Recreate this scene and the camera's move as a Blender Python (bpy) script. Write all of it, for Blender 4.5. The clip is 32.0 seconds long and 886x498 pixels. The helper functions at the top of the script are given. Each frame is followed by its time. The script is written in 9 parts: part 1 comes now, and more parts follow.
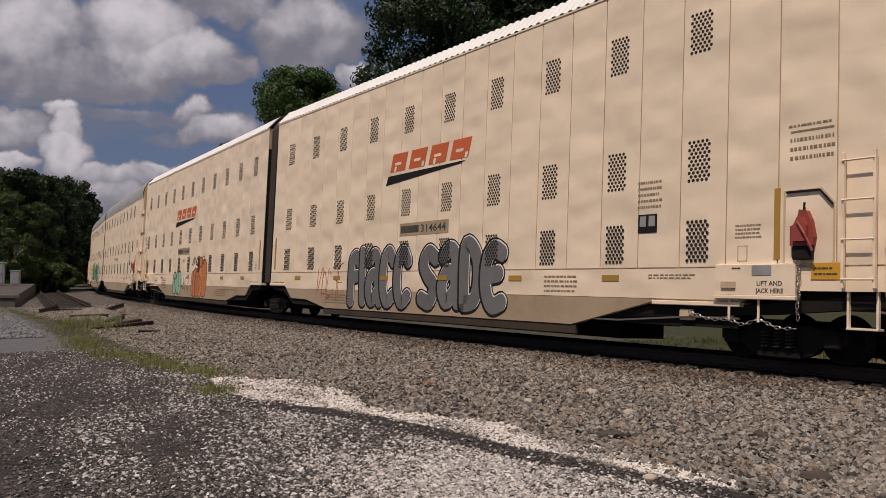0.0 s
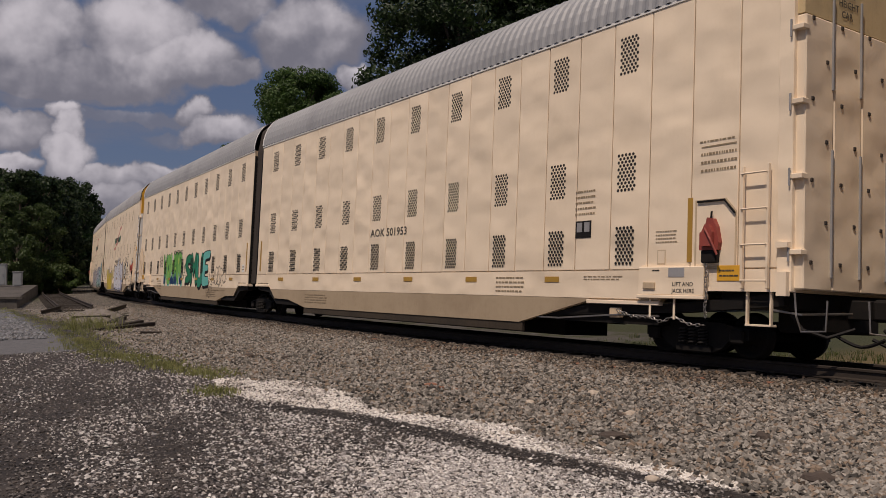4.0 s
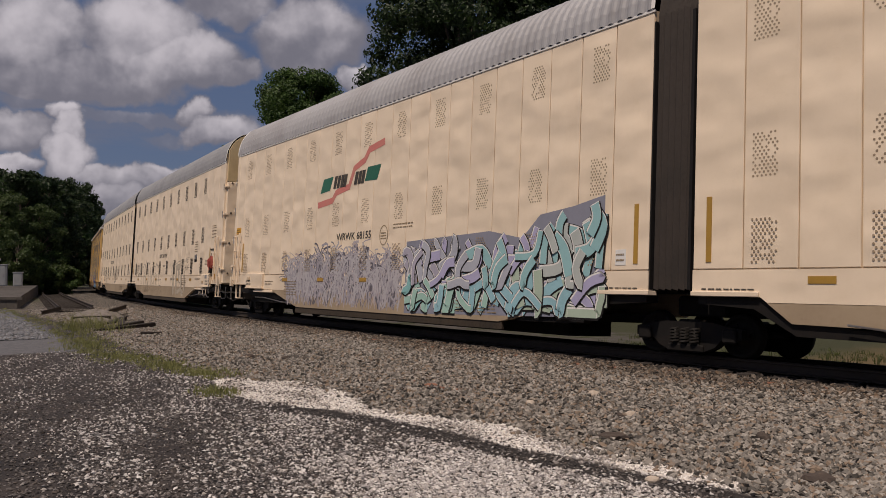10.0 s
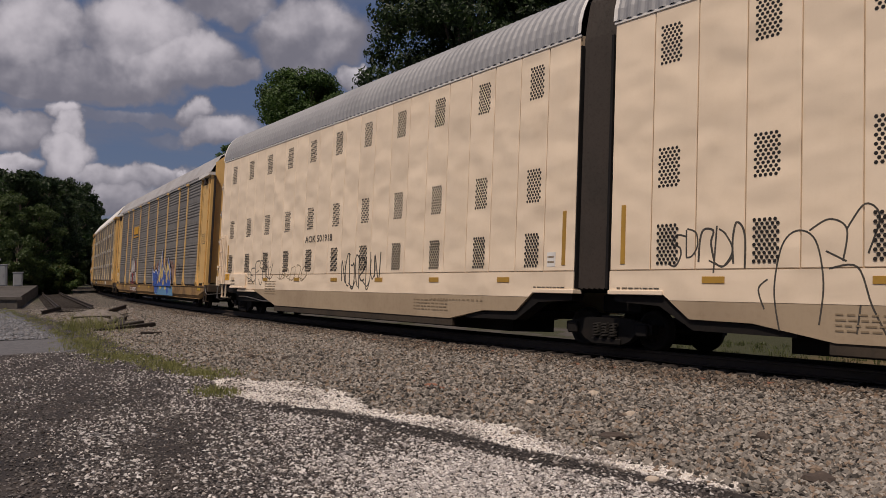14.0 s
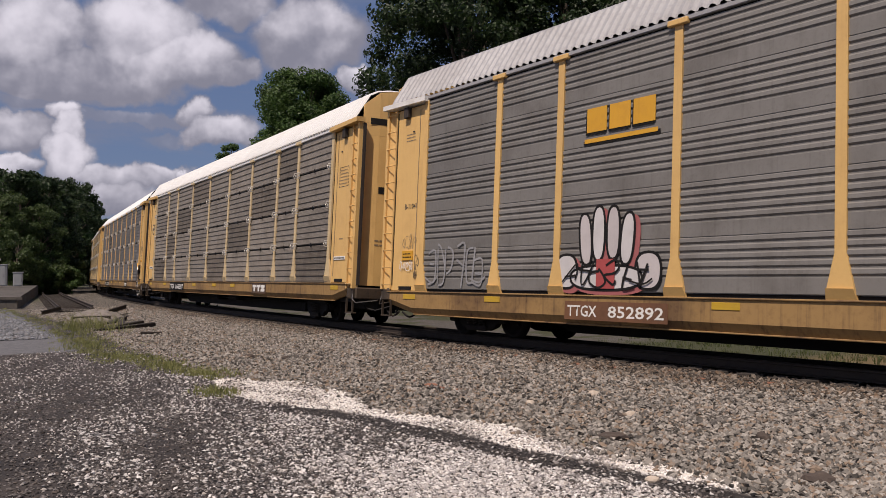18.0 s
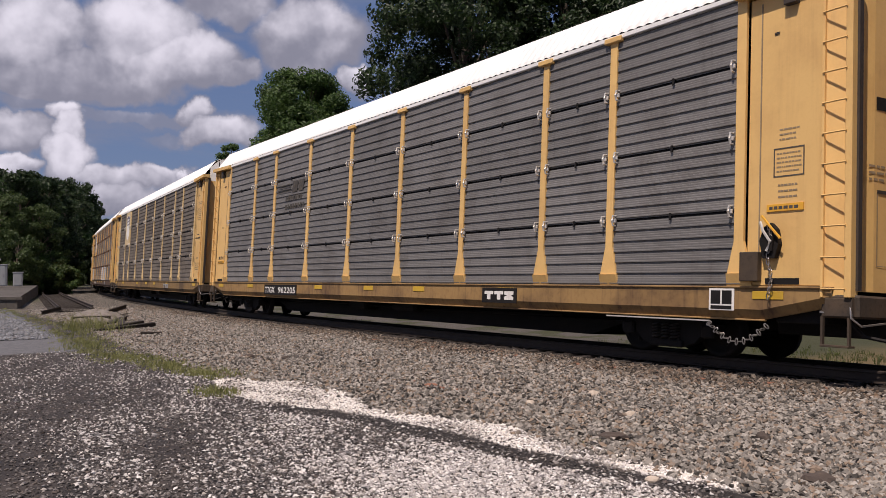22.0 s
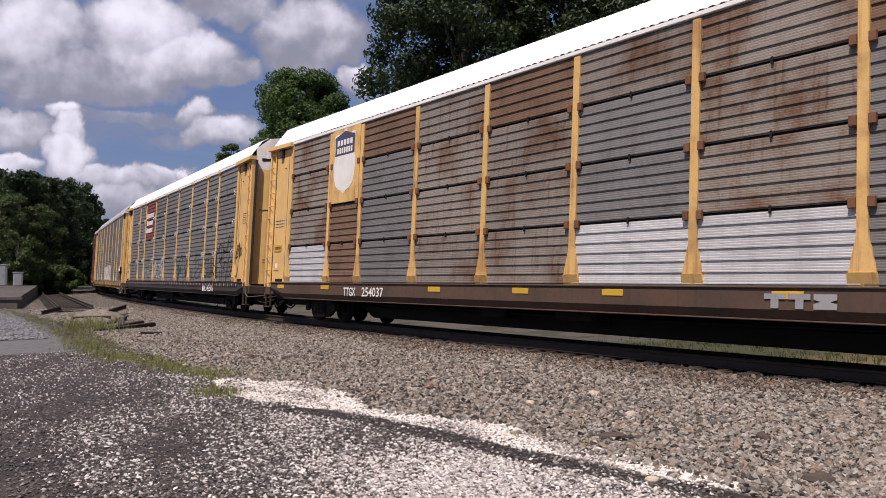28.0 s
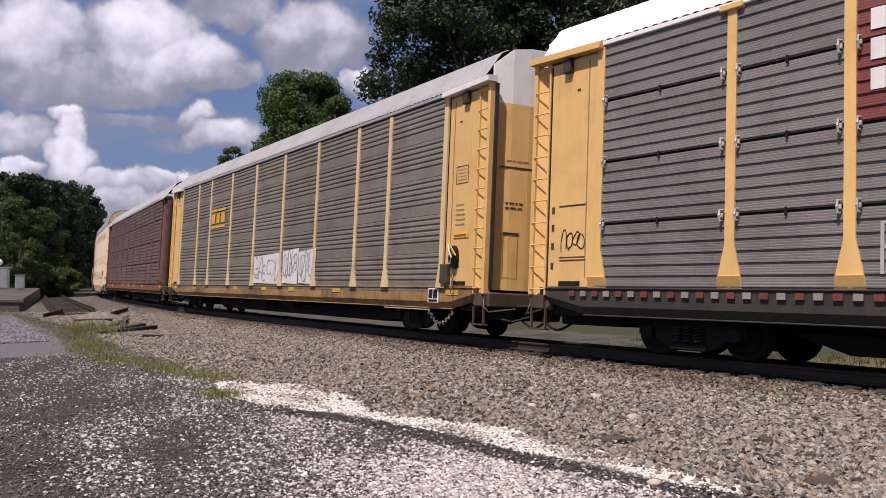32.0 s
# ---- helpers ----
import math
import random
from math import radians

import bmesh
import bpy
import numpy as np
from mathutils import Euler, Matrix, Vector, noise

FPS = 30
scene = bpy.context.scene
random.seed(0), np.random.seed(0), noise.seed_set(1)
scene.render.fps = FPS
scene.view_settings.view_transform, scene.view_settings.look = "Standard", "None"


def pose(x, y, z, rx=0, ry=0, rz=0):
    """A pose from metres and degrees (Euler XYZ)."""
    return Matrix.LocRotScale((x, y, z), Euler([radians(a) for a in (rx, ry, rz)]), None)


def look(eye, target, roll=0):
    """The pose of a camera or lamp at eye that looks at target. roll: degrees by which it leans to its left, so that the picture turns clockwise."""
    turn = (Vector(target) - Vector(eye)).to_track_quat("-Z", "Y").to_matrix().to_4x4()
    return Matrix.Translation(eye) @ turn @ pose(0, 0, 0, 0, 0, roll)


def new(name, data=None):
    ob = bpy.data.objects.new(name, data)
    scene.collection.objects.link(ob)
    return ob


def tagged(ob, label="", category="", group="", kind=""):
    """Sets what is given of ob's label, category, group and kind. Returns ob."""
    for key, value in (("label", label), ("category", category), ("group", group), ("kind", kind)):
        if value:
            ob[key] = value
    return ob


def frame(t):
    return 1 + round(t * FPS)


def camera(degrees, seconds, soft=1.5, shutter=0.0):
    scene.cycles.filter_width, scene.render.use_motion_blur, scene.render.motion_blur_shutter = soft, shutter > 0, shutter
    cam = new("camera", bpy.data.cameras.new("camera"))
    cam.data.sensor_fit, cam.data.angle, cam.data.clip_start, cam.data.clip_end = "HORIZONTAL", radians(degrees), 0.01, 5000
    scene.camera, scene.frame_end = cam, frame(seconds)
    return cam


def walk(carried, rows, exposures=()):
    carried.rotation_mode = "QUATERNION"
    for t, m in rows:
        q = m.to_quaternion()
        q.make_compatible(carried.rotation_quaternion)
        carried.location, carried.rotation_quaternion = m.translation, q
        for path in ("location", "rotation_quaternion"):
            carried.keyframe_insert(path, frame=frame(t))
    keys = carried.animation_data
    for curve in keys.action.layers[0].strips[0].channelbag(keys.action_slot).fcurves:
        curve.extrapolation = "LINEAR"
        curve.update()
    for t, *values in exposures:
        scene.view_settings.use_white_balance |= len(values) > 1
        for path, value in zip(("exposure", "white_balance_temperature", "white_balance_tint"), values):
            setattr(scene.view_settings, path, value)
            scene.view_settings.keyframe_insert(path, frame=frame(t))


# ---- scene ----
# ---------- camera and walk ----------
EYE = (0.0, 0.0, 1.37)
YAW, TILT, LEAN = -0.9308, 0.03235, -0.34


def aim(right, down):
    """Camera pose; right and down are small turns of the view in milliradians."""
    yaw, tilt = YAW + right * 0.001, TILT - down * 0.001
    ahead = Vector((math.sin(yaw) * math.cos(tilt), math.cos(yaw) * math.cos(tilt), math.sin(tilt)))
    return look(EYE, Vector(EYE) + ahead * 10, LEAN)


cam = camera(56.0, 32.0, soft=0.75, shutter=0.0)
walk(cam, [(0.0, aim(2.4, 2.1)), (0.6, aim(1.4, 2.1)), (2.0, aim(1.5, 2.0)), (2.7, aim(2.2, 0.9)), (3.1, aim(2.4, 0.8)), (3.6, aim(1.2, 0.8)),
           (5.4, aim(-0.7, 0.0)), (7.0, aim(-0.6, 0.0)), (8.0, aim(0, 0)), (31.2, aim(0, 0)), (31.5, aim(0, 0.8)), (32.0, aim(-2.0, -3.3))],
     exposures=[(0, -0.70, 7150, 19), (2.5, -0.79, 7150, 19), (14.5, -0.78, 7150, 19), (16.5, -0.36, 6850, 18), (19, -0.26, 6900, 20), (24, -0.11, 6700, 20.5), (32, 0.02, 6650, 21.0)])

# ---------- sky and sun ----------
SUN = Vector((0.17, -0.46, 0.88)).normalized()
# the sky before the camera, as tangents across and up from the middle of the view: place, half width, half height, weight, whiteness
AHEAD, ACROSS, ABOVE = Vector((-0.8017, 0.5969, 0.0323)), Vector((0.5970, 0.8022, -0.0059)), Vector((0.0295, -0.0146, 0.9995))
HIGH_CLOUDS = [(-0.500, 0.258, 0.074, 0.050, 1.0, 1.0), (-0.372, 0.262, 0.074, 0.052, 1.0, 1.0), (-0.325, 0.225, 0.074, 0.036, 1.0, 0.85), (-0.430, 0.206, 0.150, 0.030, 1.0, 0.40), (-0.255, 0.212, 0.040, 0.018, 0.9, 0.7),
               (-0.158, 0.250, 0.076, 0.050, 0.95, 0.72), (-0.262, 0.290, 0.065, 0.026, 0.7, 0.5), (-0.36, 0.160, 0.130, 0.012, 0.45, 0.6), (-0.47, 0.178, 0.08, 0.014, 0.5, 0.45), (-0.30, 0.138, 0.08, 0.010, 0.4, 0.6)]
LOW_CLOUDS = [(-0.452, 0.164, 0.024, 0.014, 1.0, 1.2), (-0.446, 0.142, 0.024, 0.028, 1.0, 1.15), (-0.448, 0.112, 0.038, 0.034, 1.0, 1.05), (-0.512, 0.142, 0.048, 0.026, 1.0, 0.72), (-0.525, 0.104, 0.038, 0.013, 1.0, 1.0),
              (-0.296, 0.165, 0.024, 0.017, 1.0, 0.95), (-0.268, 0.140, 0.052, 0.021, 1.0, 0.85), (-0.385, 0.088, 0.064, 0.017, 0.85, 0.85), (-0.335, 0.095, 0.046, 0.013, 0.85, 0.9), (-0.313, 0.098, 0.012, 0.006, 0.9, 1.2),
              (-0.095, 0.196, 0.022, 0.019, 1.0, 0.95), (-0.405, 0.058, 0.12, 0.022, 0.8, 0.7)]


def node(tree, kind, at=None, **values):
    n = tree.nodes.new(kind)
    for key, value in values.items():
        n.inputs[key].default_value = value
    return n


def calc(tree, op, a, b=None, c=None, clamp=False):
    n = tree.nodes.new("ShaderNodeMath")
    n.operation, n.use_clamp = op, clamp
    for i, x in enumerate((a, b, c)):
        if x is None:
            continue
        if isinstance(x, (int, float)):
            n.inputs[i].default_value = x
        else:
            tree.links.new(x, n.inputs[i])
    return n.outputs[0]


def vcalc(tree, op, a, b=None, out=0):
    n = tree.nodes.new("ShaderNodeVectorMath")
    n.operation = op
    for i, x in enumerate((a, b)):
        if x is None:
            continue
        if isinstance(x, (tuple, list, Vector)):
            n.inputs[i].default_value = tuple(x)
        else:
            tree.links.new(x, n.inputs[i])
    return n.outputs[out]


def blend(tree, fac, a, b):
    n = tree.nodes.new("ShaderNodeMix")
    n.data_type = "RGBA"
    for i, x in ((0, fac), (6, a), (7, b)):
        if isinstance(x, (int, float)):
            n.inputs[i].default_value = x
        elif isinstance(x, tuple):
            n.inputs[i].default_value = (*x, 1.0)[:4]
        else:
            tree.links.new(x, n.inputs[i])
    return n.outputs[2]


def step(tree, x, lo, hi):
    """Smooth step from 0 at lo to 1 at hi."""
    n = tree.nodes.new("ShaderNodeMapRange")
    n.interpolation_type = "SMOOTHSTEP"
    n.inputs["From Min"].default_value, n.inputs["From Max"].default_value = lo, hi
    tree.links.new(x, n.inputs["Value"])
    return n.outputs[0]


def grain(tree, vector, scale, detail=4.0, rough=0.55, out=0):
    n = node(tree, "ShaderNodeTexNoise", Scale=scale, Detail=detail, Roughness=rough)
    if vector is not None:
        tree.links.new(vector, n.inputs["Vector"])
    return n.outputs[out]


def sky_world():
    world = bpy.data.worlds.new("sky")
    world.use_nodes = True
    tree = world.node_tree
    back = tree.nodes["Background"]
    sky = tree.nodes.new("ShaderNodeTexSky")
    sky.sky_type, sky.sun_disc = "NISHITA", False
    sky.sun_elevation, sky.sun_rotation = math.asin(SUN.z), math.atan2(SUN.x, SUN.y)
    sky.air_density, sky.dust_density, sky.ozone_density = 1.0, 0.6, 2.0
    where = tree.nodes.new("ShaderNodeTexCoord").outputs["Generated"]
    depth = calc(tree, "MAXIMUM", vcalc(tree, "DOT_PRODUCT", where, AHEAD, 1), 0.12)
    flat = tree.nodes.new("ShaderNodeCombineXYZ")
    for k, axis in enumerate((ACROSS, ABOVE)):
        tree.links.new(calc(tree, "DIVIDE", vcalc(tree, "DOT_PRODUCT", where, axis, 1), depth), flat.inputs[k])
    # billows: the place is stirred by noise before the distance to each cloud's heart is taken
    stir = vcalc(tree, "SUBTRACT", grain(tree, where, 9.0, 4.0, 0.5, 1), (0.5, 0.5, 0.5))
    fray = vcalc(tree, "SUBTRACT", grain(tree, where, 34.0, 6.0, 0.58, 1), (0.5, 0.5, 0.5))
    there = vcalc(tree, "ADD", flat.outputs[0], vcalc(tree, "ADD", vcalc(tree, "MULTIPLY", stir, (0.085, 0.070, 0.0)), vcalc(tree, "MULTIPLY", fray, (0.034, 0.028, 0.0))))
    total, lit = None, None
    for u, v, wide, tall, weight, white in HIGH_CLOUDS + LOW_CLOUDS:
        off = vcalc(tree, "MULTIPLY", vcalc(tree, "SUBTRACT", there, (u, v, 0.0)), (1 / wide, 1 / tall, 0.0))
        far = vcalc(tree, "LENGTH", off, None, 1)
        m = calc(tree, "MULTIPLY", step(tree, far, 1.35, 0.55), weight)
        total = m if total is None else calc(tree, "MAXIMUM", total, m)
        crown = calc(tree, "MULTIPLY_ADD", node_y(tree, off), 0.34, 0.62, clamp=True)
        w = calc(tree, "MULTIPLY", calc(tree, "MULTIPLY", m, crown), white)
        lit = w if lit is None else calc(tree, "MAXIMUM", lit, w)
    # clouds all round, out of view
    behind = calc(tree, "MULTIPLY", step(tree, grain(tree, where, 2.6, 8.0, 0.6), 0.50, 0.62), step(tree, vcalc(tree, "DOT_PRODUCT", where, AHEAD, 1), 0.80, 0.60))
    total, lit = calc(tree, "MAXIMUM", total, behind), calc(tree, "MAXIMUM", lit, calc(tree, "MULTIPLY", behind, 0.6))
    # relief: billows turned to the light from above are bright, those below dull
    low = grain(tree, where, 15.0, 4.0, 0.5)
    high = grain(tree, vcalc(tree, "ADD", where, (-0.003, -0.008, 0.014)), 15.0, 4.0, 0.5)
    relief = calc(tree, "MULTIPLY_ADD", calc(tree, "SUBTRACT", low, high), 1.3, 0.0)
    wisps = step(tree, grain(tree, vcalc(tree, "MULTIPLY", where, (1, 1, 4.5)), 5.0, 6.0, 0.6), 0.46, 0.72)
    cover = calc(tree, "MAXIMUM", step(tree, total, 0.08, 0.66), calc(tree, "MULTIPLY_ADD", wisps, 0.40, 0.03))
    puff = step(tree, calc(tree, "ADD", lit, relief), 0.10, 0.98)
    shade = blend(tree, puff, (3.7, 4.0, 5.1), (12.0, 12.4, 13.9))
    blue = blend(tree, 0.6, sky.outputs[0], (1.6, 2.8, 5.9))
    haze = step(tree, node_z(tree, where), 0.14, 0.0)
    clear = blend(tree, calc(tree, "MULTIPLY", haze, 0.5), blue, (3.2, 3.8, 5.2))
    tree.links.new(blend(tree, cover, clear, shade), back.inputs[0])
    back.inputs[1].default_value = 0.072
    scene.world = world


def node_y(tree, vector):
    n = tree.nodes.new("ShaderNodeSeparateXYZ")
    tree.links.new(vector, n.inputs[0])
    return n.outputs[1]


def node_z(tree, vector):
    n = tree.nodes.new("ShaderNodeSeparateXYZ")
    tree.links.new(vector, n.inputs[0])
    return n.outputs[2]


sky_world()
lamp = new("sun", bpy.data.lights.new("sun", "SUN"))
lamp.data.energy, lamp.data.angle, lamp.data.color = 5.0, radians(0.6), (1.0, 0.93, 0.82)
lamp.matrix_world = look(SUN * 50, (0, 0, 0))

# ---------- the line of the track ----------
# s runs along the track in the train's direction, 0 opposite the camera; the track bends away on both sides.
CANT = 0.056
_S = np.arange(-440.0, 440.0, 0.5)
_K = np.interp(-_S, [0, 25, 60, 110], [0.00279, 0.00326, 0.00170, 0.00166])
_T = np.concatenate([[0], np.cumsum((_K[1:] + _K[:-1]) * 0.25)])
_T -= np.interp(0, _S, _T)
_X = np.concatenate([[0], np.cumsum(np.cos((_T[1:] + _T[:-1]) / 2) * 0.5)])
_X -= np.interp(0, _S, _X)
_Y = np.concatenate([[0], np.cumsum(np.sin((_T[1:] + _T[:-1]) / 2) * 0.5)])
_Y += 12.64 - np.interp(0, _S, _Y)


def track_at(s, off=0.0):
    """Place on the track at s, off metres to the left of the train's direction, and the heading."""
    x, y, a = np.interp(s, _S, _X), np.interp(s, _S, _Y), np.interp(s, _S, _T)
    return x - off * math.sin(a), y + off * math.cos(a), a


def offset_of(x, y):
    """Distance across the track of a place, positive beyond the track."""
    return (y - np.interp(x, _X, _Y)) * np.cos(np.interp(x, _X, _T))


def ground_height(x, y):
    o = offset_of(x, y)
    z = np.interp(o, [-60, -14, -7.6, -6.6, -4.0, -1.9, -1.25, 1.4, 1.9, 3.2, 6.0, 40], [-0.50, -0.40, -0.36, -0.33, -0.30, -0.28, -0.225, -0.30, -0.36, -0.62, -0.66, -0.5])
    return z + 0.02 * np.sin(x * 0.9 + 0.4 * y) * np.sin(y * 1.1 - 0.3 * x) * (np.abs(o) > 2.5)


def train_pos(t):
    return 10.634 * (t - 16) + 0.00459 * (t - 16) ** 2 - 0.042 * max(0.0, 3.4 - t) ** 2

# ---------- materials ----------
def material(name):
    m = bpy.data.materials.new(name)
    m.use_nodes = True
    tree = m.node_tree
    return m, tree, tree.nodes["Principled BSDF"]


def bump(tree, bsdf, height, strength=0.3, distance=0.01):
    b = node(tree, "ShaderNodeBump", Strength=strength, Distance=distance)
    tree.links.new(height, b.inputs["Height"])
    tree.links.new(b.outputs[0], bsdf.inputs["Normal"])


def paint(name, base, dirt=None, amount=0.35, scale=1.2, streak=0.0, rough=0.5, metal=0.0, vary=0.08, relief=0.15, tall=6.0, swell=0.0, dust=0.0, gloss=0.5):
    """Painted or bare metal: broad stains, fine grain, runs down the surface, and a tone of its own for each piece."""
    m, tree, bsdf = material(name)
    at = tree.nodes.new("ShaderNodeTexCoord").outputs["Object"]
    info = tree.nodes.new("ShaderNodeObjectInfo")
    own = vcalc(tree, "ADD", at, vcalc(tree, "MULTIPLY", info.outputs["Random"], (37.0, 11.0, 5.0)))
    dirt = dirt or tuple(c * 0.45 for c in base)
    broad = step(tree, grain(tree, own, scale, 5.0, 0.6), 0.42, 0.72)
    fine = step(tree, grain(tree, own, scale * 14, 4.0, 0.65), 0.45, 0.8)
    runs = step(tree, grain(tree, vcalc(tree, "MULTIPLY", own, (tall, tall, 0.35)), 1.6, 4.0, 0.6), 0.50, 0.75)
    mask = calc(tree, "ADD", calc(tree, "MULTIPLY", broad, amount), calc(tree, "MULTIPLY", fine, amount * 0.35))
    mask = calc(tree, "ADD", mask, calc(tree, "MULTIPLY", runs, streak), clamp=True)
    colour = blend(tree, mask, base, dirt)
    tone = calc(tree, "MULTIPLY_ADD", info.outputs["Random"], 2 * vary, 1 - vary)
    shade = tree.nodes.new("ShaderNodeVectorMath")
    shade.operation = "SCALE"
    tree.links.new(colour, shade.inputs[0])
    tree.links.new(tone, shade.inputs["Scale"])
    tree.links.new(shade.outputs[0], bsdf.inputs["Base Color"])
    bsdf.inputs["Metallic"].default_value = metal
    bsdf.inputs["Specular IOR Level"].default_value = gloss
    bsdf.inputs["Sheen Weight"].default_value, bsdf.inputs["Sheen Roughness"].default_value = dust, 0.6
    tree.links.new(calc(tree, "MULTIPLY_ADD", fine, 0.2, rough), bsdf.inputs["Roughness"])
    if relief:
        height = calc(tree, "MULTIPLY", calc(tree, "ADD", broad, fine), 0.004 * relief)
        if swell:
            # sheet metal that is not quite flat
            waves = calc(tree, "ADD", grain(tree, vcalc(tree, "MULTIPLY", own, (1.0, 1.0, 1.6)), 1.0, 0.8, 0.4), calc(tree, "MULTIPLY", grain(tree, own, 2.6, 0.5, 0.3), 0.16))
            height = calc(tree, "MULTIPLY_ADD", waves, swell, height)
        bump(tree, bsdf, height, 1.0, 1.0)
    return m


CREAM = paint("cream_paint", (0.86, 0.715, 0.545), (0.72, 0.575, 0.415), 0.32, 1.2, 0.06, 0.5, vary=0.03, relief=0.1, swell=0.085)
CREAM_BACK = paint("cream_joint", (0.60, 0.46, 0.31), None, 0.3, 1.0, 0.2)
TAN_BAND = paint("tan_patch_and_shaded_band", (0.40, 0.31, 0.21), (0.26, 0.19, 0.125), 0.5, 0.6, 0.15, 0.7, vary=0.03)
YELLOW = paint("ochre_paint", (0.72, 0.46, 0.17), (0.48, 0.27, 0.10), 0.32, 1.6, 0.22, 0.5, vary=0.06)
YELLOW_PALE = paint("faded_ochre_paint", (0.63, 0.49, 0.28), (0.42, 0.30, 0.165), 0.4, 1.6, 0.25, 0.6, vary=0.06)
SILL_YELLOW = paint("grimy_ochre_sill", (0.33, 0.20, 0.075), (0.10, 0.055, 0.028), 0.8, 0.7, 0.5, 0.65, vary=0.03)
YELLOW_RUST = paint("rust_streaked_ochre", (0.66, 0.42, 0.15), (0.24, 0.10, 0.04), 0.55, 1.3, 0.6, 0.6, vary=0.08)
SILL_RUST = paint("rusty_sill", (0.17, 0.075, 0.035), (0.08, 0.04, 0.025), 0.6, 0.9, 0.3, 0.8)
SILL_BLACK = paint("black_sill", (0.026, 0.024, 0.022), (0.06, 0.048, 0.038), 0.5, 0.9, 0.3, 0.7)
BARE = paint("weathered_galvanised", (0.184, 0.178, 0.172), (0.11, 0.10, 0.092), 0.55, 1.1, 0.30, 0.6, 0.15, 0.12)
BARE_RUST = paint("rusting_galvanised", (0.235, 0.208, 0.178), (0.125, 0.062, 0.032), 0.9, 0.8, 0.6, 0.7, 0.1, 0.12)
BARE_BRIGHT = paint("bright_galvanised", (0.55, 0.55, 0.55), (0.30, 0.29, 0.28), 0.4, 1.4, 0.25, 0.5, 0.2, 0.05)
RED_RACK = paint("brownish_panel", (0.135, 0.095, 0.08), (0.075, 0.05, 0.04), 0.5, 1.0, 0.4, 0.65)
MAROON = paint("maroon_panel", (0.20, 0.048, 0.045), (0.15, 0.06, 0.055), 0.4, 1.0, 0.3, 0.6)
ROOF_WHITE = paint("white_roof", (0.82, 0.82, 0.80), (0.60, 0.58, 0.54), 0.25, 0.8, 0.1, 0.5, vary=0.03)
ROOF_STEEL = paint("galvanised_roof", (0.32, 0.325, 0.335), (0.20, 0.205, 0.215), 0.4, 0.7, 0.15, 0.55, 0.2, 0.05)
ROOF_DULL = paint("dull_grey_roof", (0.36, 0.36, 0.37), (0.24, 0.23, 0.23), 0.5, 0.7, 0.15, 0.6, 0.1, 0.05)
WHITE = paint("white_paint", (0.78, 0.77, 0.74), (0.5, 0.45, 0.38), 0.3, 2.0, 0.2, 0.5, vary=0.03)
BLACK = paint("black_paint_and_shade", (0.010, 0.009, 0.009), (0.022, 0.019, 0.018), 0.4, 2.0, 0.1, 0.7, gloss=0.25)
GREASE = paint("greasy_steel_and_shade", (0.0065, 0.0055, 0.005), (0.017, 0.012, 0.009), 0.5, 3.0, 0.1, 0.75, gloss=0.3)
BELLOWS = paint("dark_brown_bellows_and_shade", (0.040, 0.030, 0.025), (0.02, 0.017, 0.014), 0.5, 1.5, 0.3, 0.75)
STEEL = paint("worn_steel", (0.35, 0.33, 0.31), (0.15, 0.10, 0.07), 0.4, 3.0, 0.1, 0.35, 0.8)
GREYSTEEL = paint("grey_primer", (0.30, 0.30, 0.31), (0.18, 0.17, 0.16), 0.4, 2.0, 0.2, 0.55)
SILVER = paint("silver_clip", (0.62, 0.60, 0.56), (0.35, 0.3, 0.25), 0.3, 3.0, 0.1, 0.45, 0.4)
RED = paint("faded_red_paint", (0.32, 0.06, 0.045), (0.22, 0.05, 0.04), 0.5, 5.0, 0.2, 0.6)
ORANGE = paint("orange_paint", (0.62, 0.13, 0.04), (0.42, 0.12, 0.06), 0.3, 3.0, 0.2, 0.55)
PINK = paint("faded_red_stripe", (0.62, 0.20, 0.17), (0.55, 0.30, 0.22), 0.5, 2.0, 0.2, 0.6)
GREEN = paint("dark_green_paint", (0.02, 0.14, 0.09), (0.05, 0.16, 0.11), 0.4, 2.0, 0.2, 0.55)
GOLD = paint("amber_paint", (0.70, 0.36, 0.03), (0.45, 0.22, 0.04), 0.3, 3.0, 0.2, 0.55)
REFLECT = paint("amber_reflector", (0.42, 0.24, 0.04), (0.28, 0.16, 0.05), 0.3, 5.0, 0.1, 0.4)
INK = paint("stencil_black", (0.05, 0.045, 0.04), (0.16, 0.13, 0.09), 0.4, 8.0, 0.1, 0.7)
FADED = paint("faded_stencil", (0.24, 0.18, 0.11), (0.36, 0.27, 0.17), 0.5, 8.0, 0.1, 0.7)
NAVY = paint("navy_paint", (0.06, 0.06, 0.12), (0.10, 0.09, 0.13), 0.3, 3.0, 0.1, 0.5)
SPRAY = {}


def spray(r, g, b):
    key = (r, g, b)
    if key not in SPRAY:
        SPRAY[key] = paint("spray_paint", key, tuple(c * 0.72 for c in key), 0.35, 2.5, 0.1, 0.7, vary=0.03, relief=0, gloss=0.2)
    return SPRAY[key]


